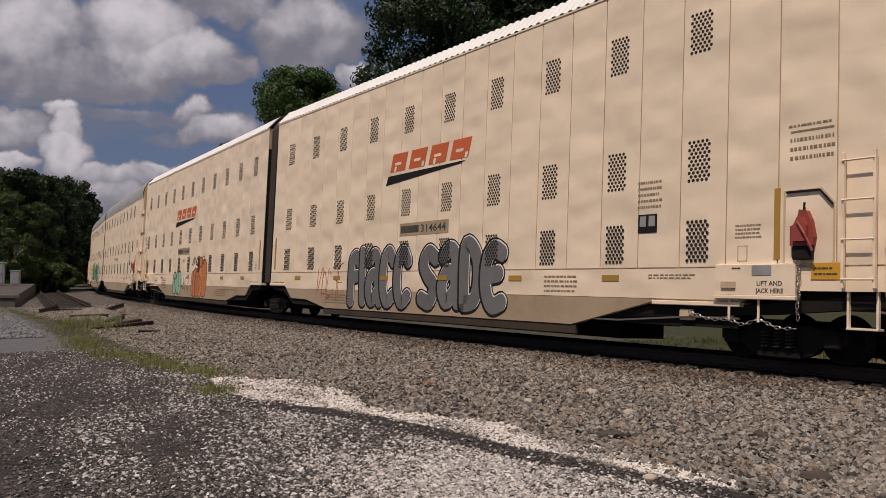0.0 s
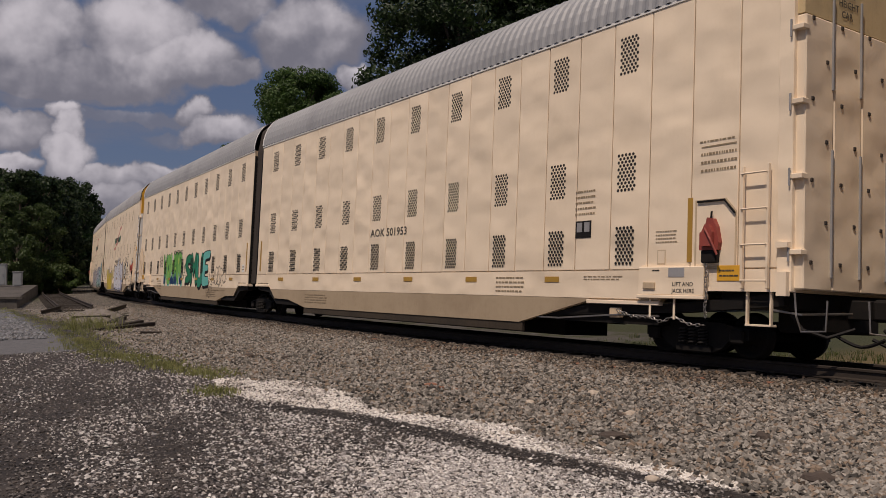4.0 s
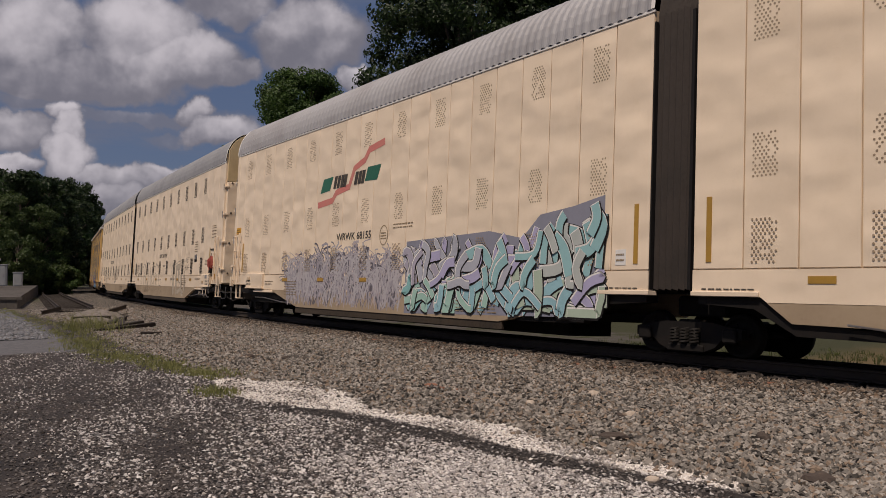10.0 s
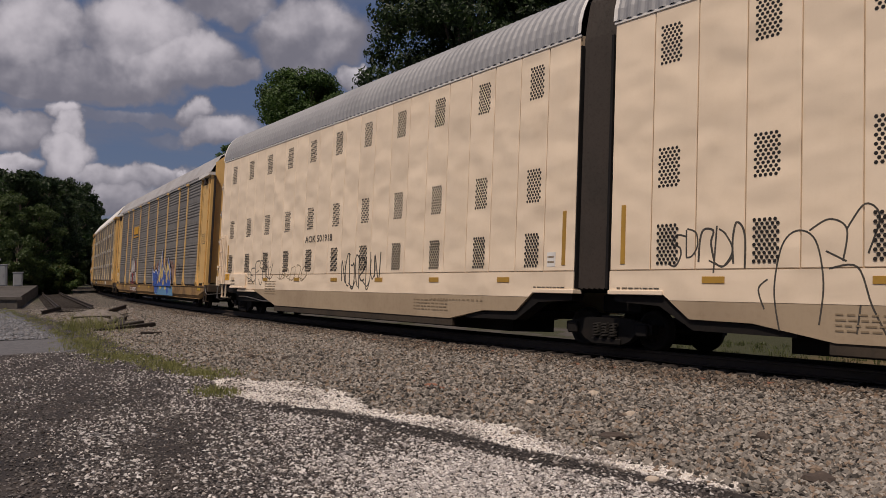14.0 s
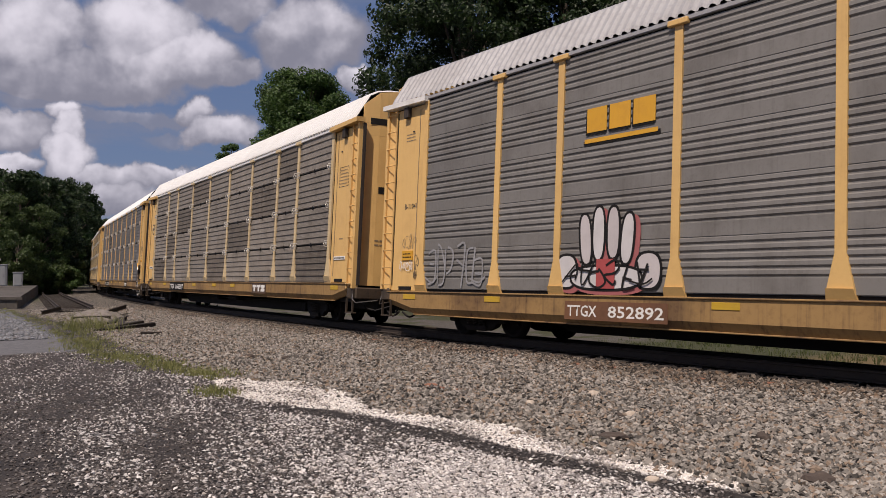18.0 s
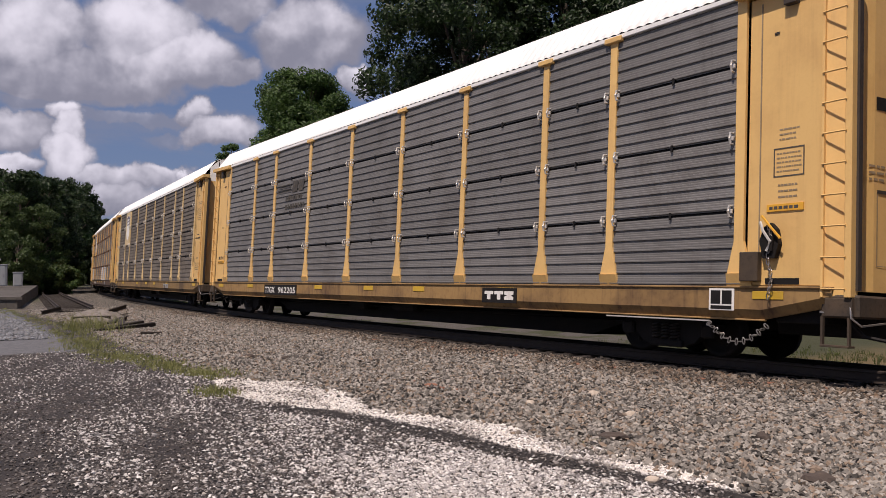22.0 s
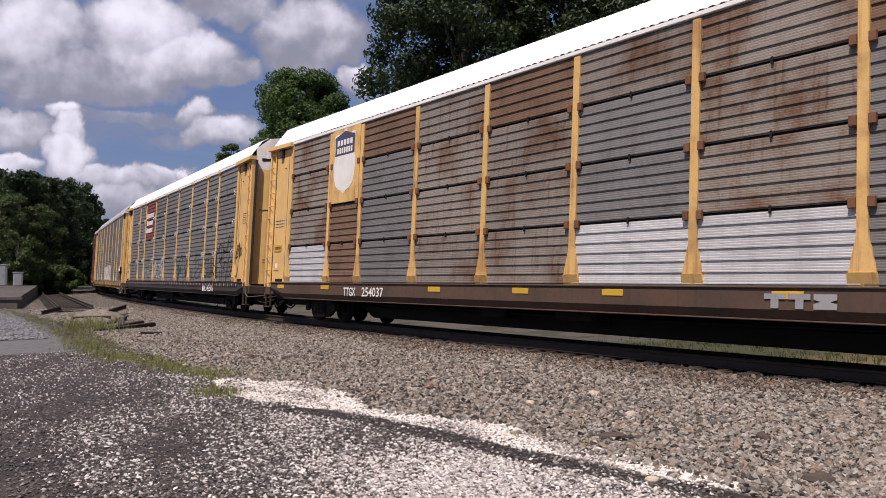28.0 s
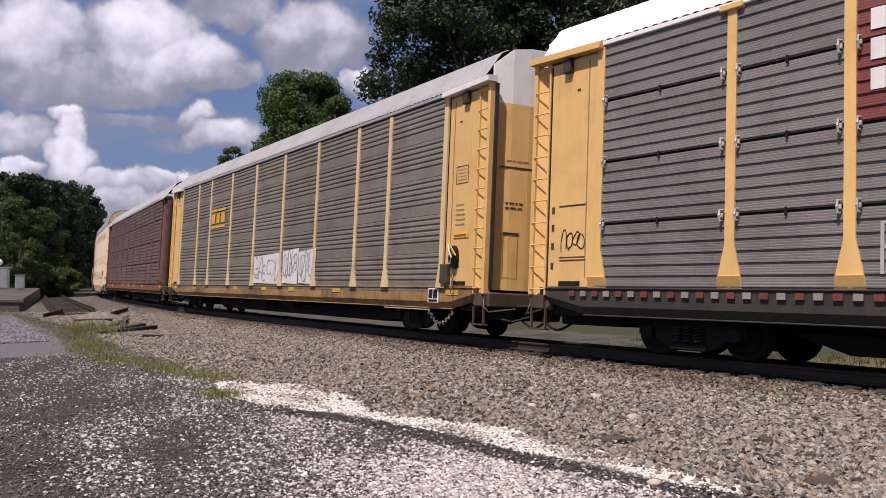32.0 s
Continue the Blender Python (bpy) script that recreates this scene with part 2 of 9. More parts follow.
# ---------- mesh helpers ----------
class Geo:
    """Vertices and faces gathered for one mesh."""

    def __init__(self):
        self.v, self.f = [], []

    def add(self, verts, faces):
        n = len(self.v)
        self.v.extend(verts)
        self.f.extend([tuple(i + n for i in f) for f in faces])
        return self

    def box(self, x0, x1, y0, y1, z0, z1, cut=0.0):
        """A box; cut: the width of a bevel along its long upright and level edges."""
        if x1 < x0:
            x0, x1 = x1, x0
        if y1 < y0:
            y0, y1 = y1, y0
        if z1 < z0:
            z0, z1 = z1, z0
        c = min(cut, (x1 - x0) / 3, (y1 - y0) / 3, (z1 - z0) / 3)
        if c <= 0:
            return self.add([(x0, y0, z0), (x1, y0, z0), (x1, y1, z0), (x0, y1, z0), (x0, y0, z1), (x1, y0, z1), (x1, y1, z1), (x0, y1, z1)],
                            [(3, 2, 1, 0), (4, 5, 6, 7), (0, 1, 5, 4), (1, 2, 6, 5), (2, 3, 7, 6), (3, 0, 4, 7)])
        ring = lambda z, d: [(x0 + c + d, y0 + d, z), (x1 - c - d, y0 + d, z), (x1 - d, y0 + c + d, z), (x1 - d, y1 - c - d, z),
                             (x1 - c - d, y1 - d, z), (x0 + c + d, y1 - d, z), (x0 + d, y1 - c - d, z), (x0 + d, y0 + c + d, z)]
        rings = ring(z0, c * 0.7) + ring(z0 + c, 0) + ring(z1 - c, 0) + ring(z1, c * 0.7)
        faces = [tuple(range(7, -1, -1)), tuple(range(24, 32))]
        for k in range(3):
            faces += [(k * 8 + i, k * 8 + (i + 1) % 8, k * 8 + 8 + (i + 1) % 8, k * 8 + 8 + i) for i in range(8)]
        return self.add(rings, faces)

    def slab(self, outline, y0, y1):
        """An outline of (x, z), anticlockwise as seen from the camera's side (from -y), between y0 and y1."""
        n = len(outline)
        verts = [(x, y0, z) for x, z in outline] + [(x, y1, z) for x, z in outline]
        faces = [tuple(range(n)), tuple(range(2 * n - 1, n - 1, -1))]
        faces += [(i + n, (i + 1) % n + n, (i + 1) % n, i) for i in range(n)]
        return self.add(verts, faces)

    def tube(self, points, r, sides=6):
        """A round bar along points."""
        pts = [Vector(p) for p in points]
        rings = []
        for i, p in enumerate(pts):
            way = (pts[min(i + 1, len(pts) - 1)] - pts[max(i - 1, 0)]).normalized()
            a = way.orthogonal().normalized() if abs(way.z) > 0.99 or i == 0 and abs(way.z) > 0.99 else Vector((0, 0, 1)).cross(way).normalized()
            b = way.cross(a)
            rings += [tuple(p + (a * math.cos(2 * math.pi * k / sides) + b * math.sin(2 * math.pi * k / sides)) * r) for k in range(sides)]
        faces = [tuple(range(sides - 1, -1, -1)), tuple(range(len(rings) - sides, len(rings)))]
        for j in range(len(pts) - 1):
            faces += [(j * sides + k, j * sides + (k + 1) % sides, j * sides + sides + (k + 1) % sides, j * sides + sides + k) for k in range(sides)]
        return self.add(rings, faces)

    def lathe(self, rings, sides=24, axis="y"):
        """Rings of (along, radius) round the y axis."""
        verts, faces = [], []
        for along, r in rings:
            for k in range(sides):
                a = 2 * math.pi * k / sides
                verts.append((r * math.cos(a), along, r * math.sin(a)))
        for j in range(len(rings) - 1):
            faces += [(j * sides + k, j * sides + sides + k, j * sides + sides + (k + 1) % sides, j * sides + (k + 1) % sides) for k in range(sides)]
        faces += [tuple(range(sides)), tuple(range(len(verts) - 1, len(verts) - sides - 1, -1))]
        return self.add(verts, faces)

    def sheet(self, rows):
        """A grid from rows of points, all of one length."""
        n = len(rows[0])
        return self.add([p for r in rows for p in r], [(j * n + i, j * n + i + 1, j * n + n + i + 1, j * n + n + i) for j in range(len(rows) - 1) for i in range(n - 1)])

    def mesh(self, name, mat, smooth=False):
        me = bpy.data.meshes.new(name)
        me.from_pydata(self.v, [], self.f)
        me.materials.append(mat)
        bm = bmesh.new()
        bm.from_mesh(me)
        bmesh.ops.recalc_face_normals(bm, faces=bm.faces)
        bm.to_mesh(me)
        bm.free()
        if smooth:
            me.polygons.foreach_set("use_smooth", [True] * len(me.polygons))
        return me


def part(name, geo, mat, parent, label="", at=None, smooth=False):
    """ONE mesh object under a thing or a part; geo may be a mesh that alike pieces share."""
    me = geo.mesh(name, mat, smooth) if isinstance(geo, Geo) else geo
    ob = new(name, me)
    ob.parent = parent
    if at is not None:
        ob.matrix_basis = at if isinstance(at, Matrix) else Matrix.Translation(at)
    return tagged(ob, label=label)


def thing(name, label, category, group="", kind=""):
    return tagged(new(name), label, category, group, kind)


def fast_mesh(name, verts, faces, mat, smooth=False):
    """A large mesh out of arrays; faces is an array of one width."""
    me = bpy.data.meshes.new(name)
    verts, faces = np.asarray(verts, np.float32), np.asarray(faces, np.int32)
    me.vertices.add(len(verts))
    me.vertices.foreach_set("co", verts.ravel())
    me.loops.add(faces.size)
    me.loops.foreach_set("vertex_index", faces.ravel())
    me.polygons.add(len(faces))
    me.polygons.foreach_set("loop_start", np.arange(0, faces.size, faces.shape[1], dtype=np.int32))
    me.polygons.foreach_set("use_smooth", np.full(len(faces), smooth))
    me.update(calc_edges=True)
    me.materials.append(mat)
    return me

def curve(ctrl, n=8):
    """A smooth line through points (Catmull-Rom)."""
    out = []
    p = [ctrl[0]] + list(ctrl) + [ctrl[-1]]
    for i in range(1, len(p) - 2):
        for k in range(n):
            t = k / n
            out.append(tuple(0.5 * (2 * p[i][a] + (p[i + 1][a] - p[i - 1][a]) * t + (2 * p[i - 1][a] - 5 * p[i][a] + 4 * p[i + 1][a] - p[i + 2][a]) * t * t + (3 * p[i][a] - p[i - 1][a] - 3 * p[i + 1][a] + p[i + 2][a]) * t ** 3) for a in (0, 1)))
    out.append(tuple(ctrl[-1]))
    return out


# ---------- ground ----------
def ground_material():
    m, tree, bsdf = material("ground_cover")
    at = tree.nodes.new("ShaderNodeTexCoord").outputs["Object"]
    sep = tree.nodes.new("ShaderNodeSeparateXYZ")
    tree.links.new(at, sep.inputs[0])
    x, y = sep.outputs[0], sep.outputs[1]
    wob = calc(tree, "SUBTRACT", grain(tree, at, 0.9, 5.0, 0.6), 0.5)
    wob2 = calc(tree, "SUBTRACT", grain(tree, at, 3.5, 5.0, 0.65), 0.5)
    edge = calc(tree, "ADD", calc(tree, "MULTIPLY", wob, 0.9), calc(tree, "MULTIPLY", wob2, 0.5))

    def line(x0, y0, x1, y1):
        """Signed distance from the line through two places, positive beyond it."""
        dx, dy = x1 - x0, y1 - y0
        n = math.hypot(dx, dy)
        a, b = -dy / n, dx / n
        return calc(tree, "ADD", calc(tree, "MULTIPLY_ADD", x, a, -(a * x0 + b * y0)), calc(tree, "MULTIPLY", y, b))

    def field(name):
        a = tree.nodes.new("ShaderNodeAttribute")
        a.attribute_name = name
        return a.outputs["Fac"]

    stones = node(tree, "ShaderNodeTexVoronoi", Scale=24.0)
    tree.links.new(at, stones.inputs["Vector"])
    pebble = node(tree, "ShaderNodeTexVoronoi", Scale=44.0)
    tree.links.new(at, pebble.inputs["Vector"])
    tone = tree.nodes.new("ShaderNodeSeparateColor")
    tree.links.new(stones.outputs["Color"], tone.inputs[0])
    tone2 = tree.nodes.new("ShaderNodeSeparateColor")
    tree.links.new(pebble.outputs["Color"], tone2.inputs[0])
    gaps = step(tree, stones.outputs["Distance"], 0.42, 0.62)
    # crushed grey stone, the shade between the pieces put into the colour
    ballast = blend(tree, tone.outputs[0], (0.09, 0.078, 0.066), (0.30, 0.265, 0.22))
    ballast = blend(tree, step(tree, grain(tree, at, 0.5, 4.0), 0.45, 0.7), ballast, (0.17, 0.14, 0.105))
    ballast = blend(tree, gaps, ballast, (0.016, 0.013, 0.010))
    # old asphalt with loose chips
    bare = blend(tree, grain(tree, at, 25.0, 6.0, 0.75), (0.008, 0.0068, 0.0068), (0.044, 0.037, 0.036))
    bare = blend(tree, step(tree, grain(tree, at, 1.3, 5.0, 0.65), 0.42, 0.66), bare, (0.050, 0.041, 0.037))
    chance = calc(tree, "ADD", calc(tree, "MULTIPLY", field("chips"), 0.6), calc(tree, "MULTIPLY_ADD", wob2, 0.5, -0.06))
    some = step(tree, calc(tree, "SUBTRACT", chance, tone2.outputs[0]), -0.02, 0.06)
    chip = blend(tree, tone2.outputs[1], (0.13, 0.12, 0.115), (0.50, 0.475, 0.45))
    # shade round chips, chalk and bluish stones is painted in too
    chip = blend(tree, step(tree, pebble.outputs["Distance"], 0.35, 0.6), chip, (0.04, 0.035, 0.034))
    base = blend(tree, some, bare, chip)
    chalk = blend(tree, tone2.outputs[1], (0.40, 0.36, 0.31), (0.88, 0.83, 0.76))
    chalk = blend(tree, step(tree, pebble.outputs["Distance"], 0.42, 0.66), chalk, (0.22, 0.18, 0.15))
    chalk = blend(tree, step(tree, grain(tree, vcalc(tree, "MULTIPLY", at, (0.6, 2.2, 1.0)), 2.4, 5.0, 0.65), 0.50, 0.66), chalk, (0.22, 0.18, 0.14))
    bluish = blend(tree, tone.outputs[1], (0.09, 0.095, 0.105), (0.33, 0.34, 0.36))
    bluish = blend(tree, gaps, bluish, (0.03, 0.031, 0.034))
    grass = blend(tree, grain(tree, at, 6.0, 5.0, 0.7), (0.024, 0.031, 0.012), (0.066, 0.066, 0.028))
    # where each lies
    edge = calc(tree, "MULTIPLY", edge, 0.45)
    ragged = calc(tree, "MULTIPLY", edge, 1.1)
    tar = blend(tree, grain(tree, at, 30.0, 5.0, 0.7), (0.008, 0.0065, 0.006), (0.034, 0.028, 0.026))
    base = blend(tree, calc(tree, "MULTIPLY", step(tree, calc(tree, "ADD", field("dark"), calc(tree, "MULTIPLY", ragged, 1.4)), 0.40, 0.62), calc(tree, "SUBTRACT", 1.0, calc(tree, "MULTIPLY", step(tree, tone2.outputs[2], 0.80, 0.84), 0.75))), base, tar)
    base = blend(tree, step(tree, calc(tree, "ADD", field("chalk"), calc(tree, "MULTIPLY", ragged, 1.7)), 0.46, 0.66), base, chalk)
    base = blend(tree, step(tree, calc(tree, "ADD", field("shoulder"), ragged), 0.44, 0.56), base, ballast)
    slab = blend(tree, grain(tree, at, 5.0, 6.0, 0.65), (0.05, 0.05, 0.053), (0.20, 0.20, 0.21))
    left = calc(tree, "MULTIPLY", step(tree, calc(tree, "ADD", x, edge), -21.2, -21.6), step(tree, calc(tree, "ADD", line(-43, 7.4, -19, 4.9), edge), 0.3, -0.3))
    base = blend(tree, left, base, blend(tree, step(tree, calc(tree, "ADD", x, calc(tree, "MULTIPLY", edge, 4.0)), -25.5, -27.5), slab, bluish))
    # beyond the track: rough grass, a grey lane, then undergrowth
    o = calc(tree, "ADD", field("across"), edge)
    # track bed darkened for oil and for the shade under the train
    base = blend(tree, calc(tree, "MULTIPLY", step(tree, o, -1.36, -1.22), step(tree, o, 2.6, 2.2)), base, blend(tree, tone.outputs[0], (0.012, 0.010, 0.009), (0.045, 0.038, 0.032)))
    base = blend(tree, step(tree, o, 2.2, 3.0), base, grass)
    lane = calc(tree, "MULTIPLY", calc(tree, "MULTIPLY", step(tree, o, 4.6, 5.2), step(tree, o, 9.4, 8.8)), step(tree, calc(tree, "ADD", x, calc(tree, "MULTIPLY", edge, 6.0)), -15.5, -18.5))
    dry = step(tree, calc(tree, "ADD", x, calc(tree, "MULTIPLY", edge, 4.0)), -12.0, -9.5)
    base = blend(tree, calc(tree, "MULTIPLY", dry, step(tree, o, 2.2, 3.0)), base, blend(tree, grain(tree, at, 9.0, 5.0), (0.09, 0.065, 0.03), (0.18, 0.13, 0.06)))
    worn = blend(tree, grain(tree, at, 3.0, 5.0), (0.045, 0.040, 0.036), (0.125, 0.112, 0.098))
    worn = blend(tree, step(tree, grain(tree, at, 0.45, 5.0, 0.65), 0.50, 0.60), worn, grass)
    base = blend(tree, lane, base, worn)
    base = blend(tree, step(tree, calc(tree, "ADD", x, edge), -60.0, -75.0), base, blend(tree, step(tree, calc(tree, "ABSOLUTE", o), 6.5, 5.5), grass, ballast))
    tree.links.new(base, bsdf.inputs["Base Color"])
    bsdf.inputs["Roughness"].default_value = 0.95
    rough = calc(tree, "ADD", calc(tree, "MULTIPLY", stones.outputs["Distance"], -1.0), calc(tree, "MULTIPLY", pebble.outputs["Distance"], -0.6))
    bump(tree, bsdf, rough, 0.7, 0.03)
    return m


def spaced(lo, hi, fine_lo, fine_hi, d, grow=1.25):
    a = list(np.arange(fine_lo, fine_hi + d / 2, d))
    w, p = d, a[-1]
    while p < hi:
        w *= grow
        p = min(p + w, hi)
        a.append(p)
    w, p, low = d, a[0], []
    while p > lo:
        w *= grow
        p = max(p - w, lo)
        low.append(p)
    return np.array(low[::-1] + a)


# edges of the chalky heap, the bare strip below it, and how thick the chips lie on the lot
HEAP_X = (-14.6, -13.2, -12.6, -11.8, -11.0, -10.2, -9.4, -8.6, -7.8, -7.0, -6.2, -5.4, -4.8, -4.3)
HEAP_FAR = (5.3, 5.7, 5.94, 6.29, 6.13, 5.97, 5.81, 5.72, 6.08, 6.18, 6.05, 6.02, 5.98, 5.96)
HEAP_NEAR = (5.5, 5.2, 4.95, 4.88, 4.90, 5.10, 5.36, 5.44, 5.46, 5.51, 5.54, 5.76, 5.76, 5.84)
CHIP_SPOTS = [(-8.4, 1.67, 0.03), (-11.5, 2.15, 0.16), (-7.4, 1.6, 0.1), (-7.2, 2.55, 0.04), (-8.4, 2.82, 0.07), (-9.4, 2.53, 0.5), (-7.9, 2.31, 0.5), (-7.2, 1.85, 0.4), (-12.8, 3.7, 0.3), (-13.2, 3.17, 0.12),
              (-13.6, 4.82, 0.5), (-10.9, 3.64, 0.4), (-9.2, 3.86, 0.45), (-6.7, 2.73, 0.25), (-7.0, 3.22, 0.45), (-8.3, 4.36, 0.5), (-6.4, 3.18, 0.6), (-7.7, 4.69, 0.5), (-6.5, 3.77, 0.8), (-6.1, 4.28, 0.92),
              (-5.4, 4.74, 0.95), (-5.2, 4.2, 0.95), (-4.7, 5.03, 0.9), (-10.4, 4.61, 0.6), (-15.7, 4.74, 0.35), (-15.2, 2.84, 0.25), (-4.4, 5.31, 0.7), (-9.4, 3.33, 0.2), (-19.5, 3.0, 0.3), (-16.3, 5.0, 0.4)]


def toe_of(x):
    """Where the ballast ends and the lot begins."""
    return np.interp(x, [-60, -33, -26, -20, -14.6, *HEAP_X[1:]], [8.6, 7.4, 6.6, 5.9, 5.65, *HEAP_FAR[1:]])


def chip_density(x, y):
    top, low = 0.0, 0.0
    for ax, ay, d in CHIP_SPOTS:
        w = 1 / (((x - ax) * 0.5) ** 2 + (y - ay) ** 2 + 0.03) ** 1.5
        top, low = top + w * d, low + w
    return top / low


def bare_strip(x):
    return np.interp(x, HEAP_X, HEAP_NEAR) - 0.17


def make_ground():
    xs, ys = spaced(-2200, 2200, -60, 8, 0.35), spaced(-2200, 2200, -4, 30, 0.2)
    xs = np.unique(np.round(np.concatenate([xs[(xs < -20) | (xs > -3)], np.arange(-20, -3, 0.14)]), 3))
    ys = np.unique(np.round(np.concatenate([ys[(ys < 1) | (ys > 7.5)], np.arange(1, 7.5, 0.09)]), 3))
    gx, gy = np.meshgrid(xs, ys)
    gz = ground_height(gx, gy)
    n = len(xs)
    idx = np.arange(len(xs) * len(ys)).reshape(len(ys), n)
    faces = np.stack([idx[:-1, :-1], idx[:-1, 1:], idx[1:, 1:], idx[1:, :-1]], -1).reshape(-1, 4)
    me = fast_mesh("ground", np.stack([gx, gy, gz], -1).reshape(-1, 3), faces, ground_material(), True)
    near, far = np.interp(gx, HEAP_X, HEAP_NEAR), np.interp(gx, HEAP_X, HEAP_FAR)
    inside = (gx > -14.6) & (gx < -3)
    fields = {"across": np.clip(offset_of(gx, gy), -200, 200), "chips": chip_density(gx, gy),
              "chalk": np.where(inside, np.clip(0.5 + 1.2 * np.minimum(gy - near, far + 0.1 - gy), 0, 1), 0),
              "dark": np.where((gx > -10.8) & (gx < -3.5), np.clip(1 - np.abs(gy - bare_strip(gx) + 0.04) / 0.46, 0, 1), 0),
              "shoulder": np.clip(0.5 + 1.2 * (gy - toe_of(gx)), 0, 1)}
    for name, values in fields.items():
        att = me.attributes.new(name, "FLOAT", "POINT")
        att.data.foreach_set("value", values.astype(np.float32).ravel())
    tagged(new("ground", me), "gravel lot, crushed stone shoulder and grass beside the railway", "ground", kind="structure")


make_ground()


def stone_material(name, dark, light, warm):
    m, tree, bsdf = material(name)
    r = tree.nodes.new("ShaderNodeNewGeometry").outputs["Random Per Island"]
    at = tree.nodes.new("ShaderNodeTexCoord").outputs["Object"]
    c = blend(tree, r, dark, light)
    c = blend(tree, step(tree, calc(tree, "FRACT", calc(tree, "MULTIPLY", r, 13.7)), 0.7, 0.95), c, warm)
    c = blend(tree, calc(tree, "MULTIPLY", grain(tree, at, 60.0), 0.35), c, dark)
    tree.links.new(c, bsdf.inputs["Base Color"])
    bsdf.inputs["Roughness"].default_value = 0.9
    return m


OCTA_V = np.array([(1, 0, 0), (0, 1, 0), (-1, 0, 0), (0, -1, 0), (0, 0, 1), (0, 0, -1)], float)
OCTA_F = np.array([(0, 1, 4), (1, 2, 4), (2, 3, 4), (3, 0, 4), (1, 0, 5), (2, 1, 5), (3, 2, 5), (0, 3, 5)])


def scatter(name, label, spots, size, mat, rng, flat=0.7, sink=0.25):
    """Loose broken stones, each an irregular eight-sided lump, in one mesh."""
    n = len(spots)
    v = np.tile(OCTA_V, (n, 1, 1)) * (1 + rng.uniform(-0.35, 0.35, (n, 6, 3)))
    v += rng.uniform(-0.35, 0.35, (n, 6, 3))
    r = rng.uniform(size[0], size[1], n) * rng.choice([0.7, 1.0, 1.0, 1.3], n)
    v *= r[:, None, None] * np.array([1.0, 0.8, flat])
    a, b = rng.uniform(0, 6.28, n), rng.normal(0, 0.5, n)
    ca, sa, cb, sb = np.cos(a), np.sin(a), np.cos(b), np.sin(b)
    x, y, z = v[..., 0], v[..., 1], v[..., 2]
    y, z = y * cb[:, None] - z * sb[:, None], y * sb[:, None] + z * cb[:, None]
    x, y = x * ca[:, None] - y * sa[:, None], x * sa[:, None] + y * ca[:, None]
    zz = ground_height(spots[:, 0], spots[:, 1]) + r * (flat - sink)
    v = np.stack([x + spots[:, 0, None], y + spots[:, 1, None], z + zz[:, None]], -1).reshape(-1, 3)
    f = (OCTA_F[None] + (np.arange(n) * 6)[:, None, None]).reshape(-1, 3)
    return tagged(new(name, fast_mesh(name, v, f, mat)), label, "gravel", kind="stuff")


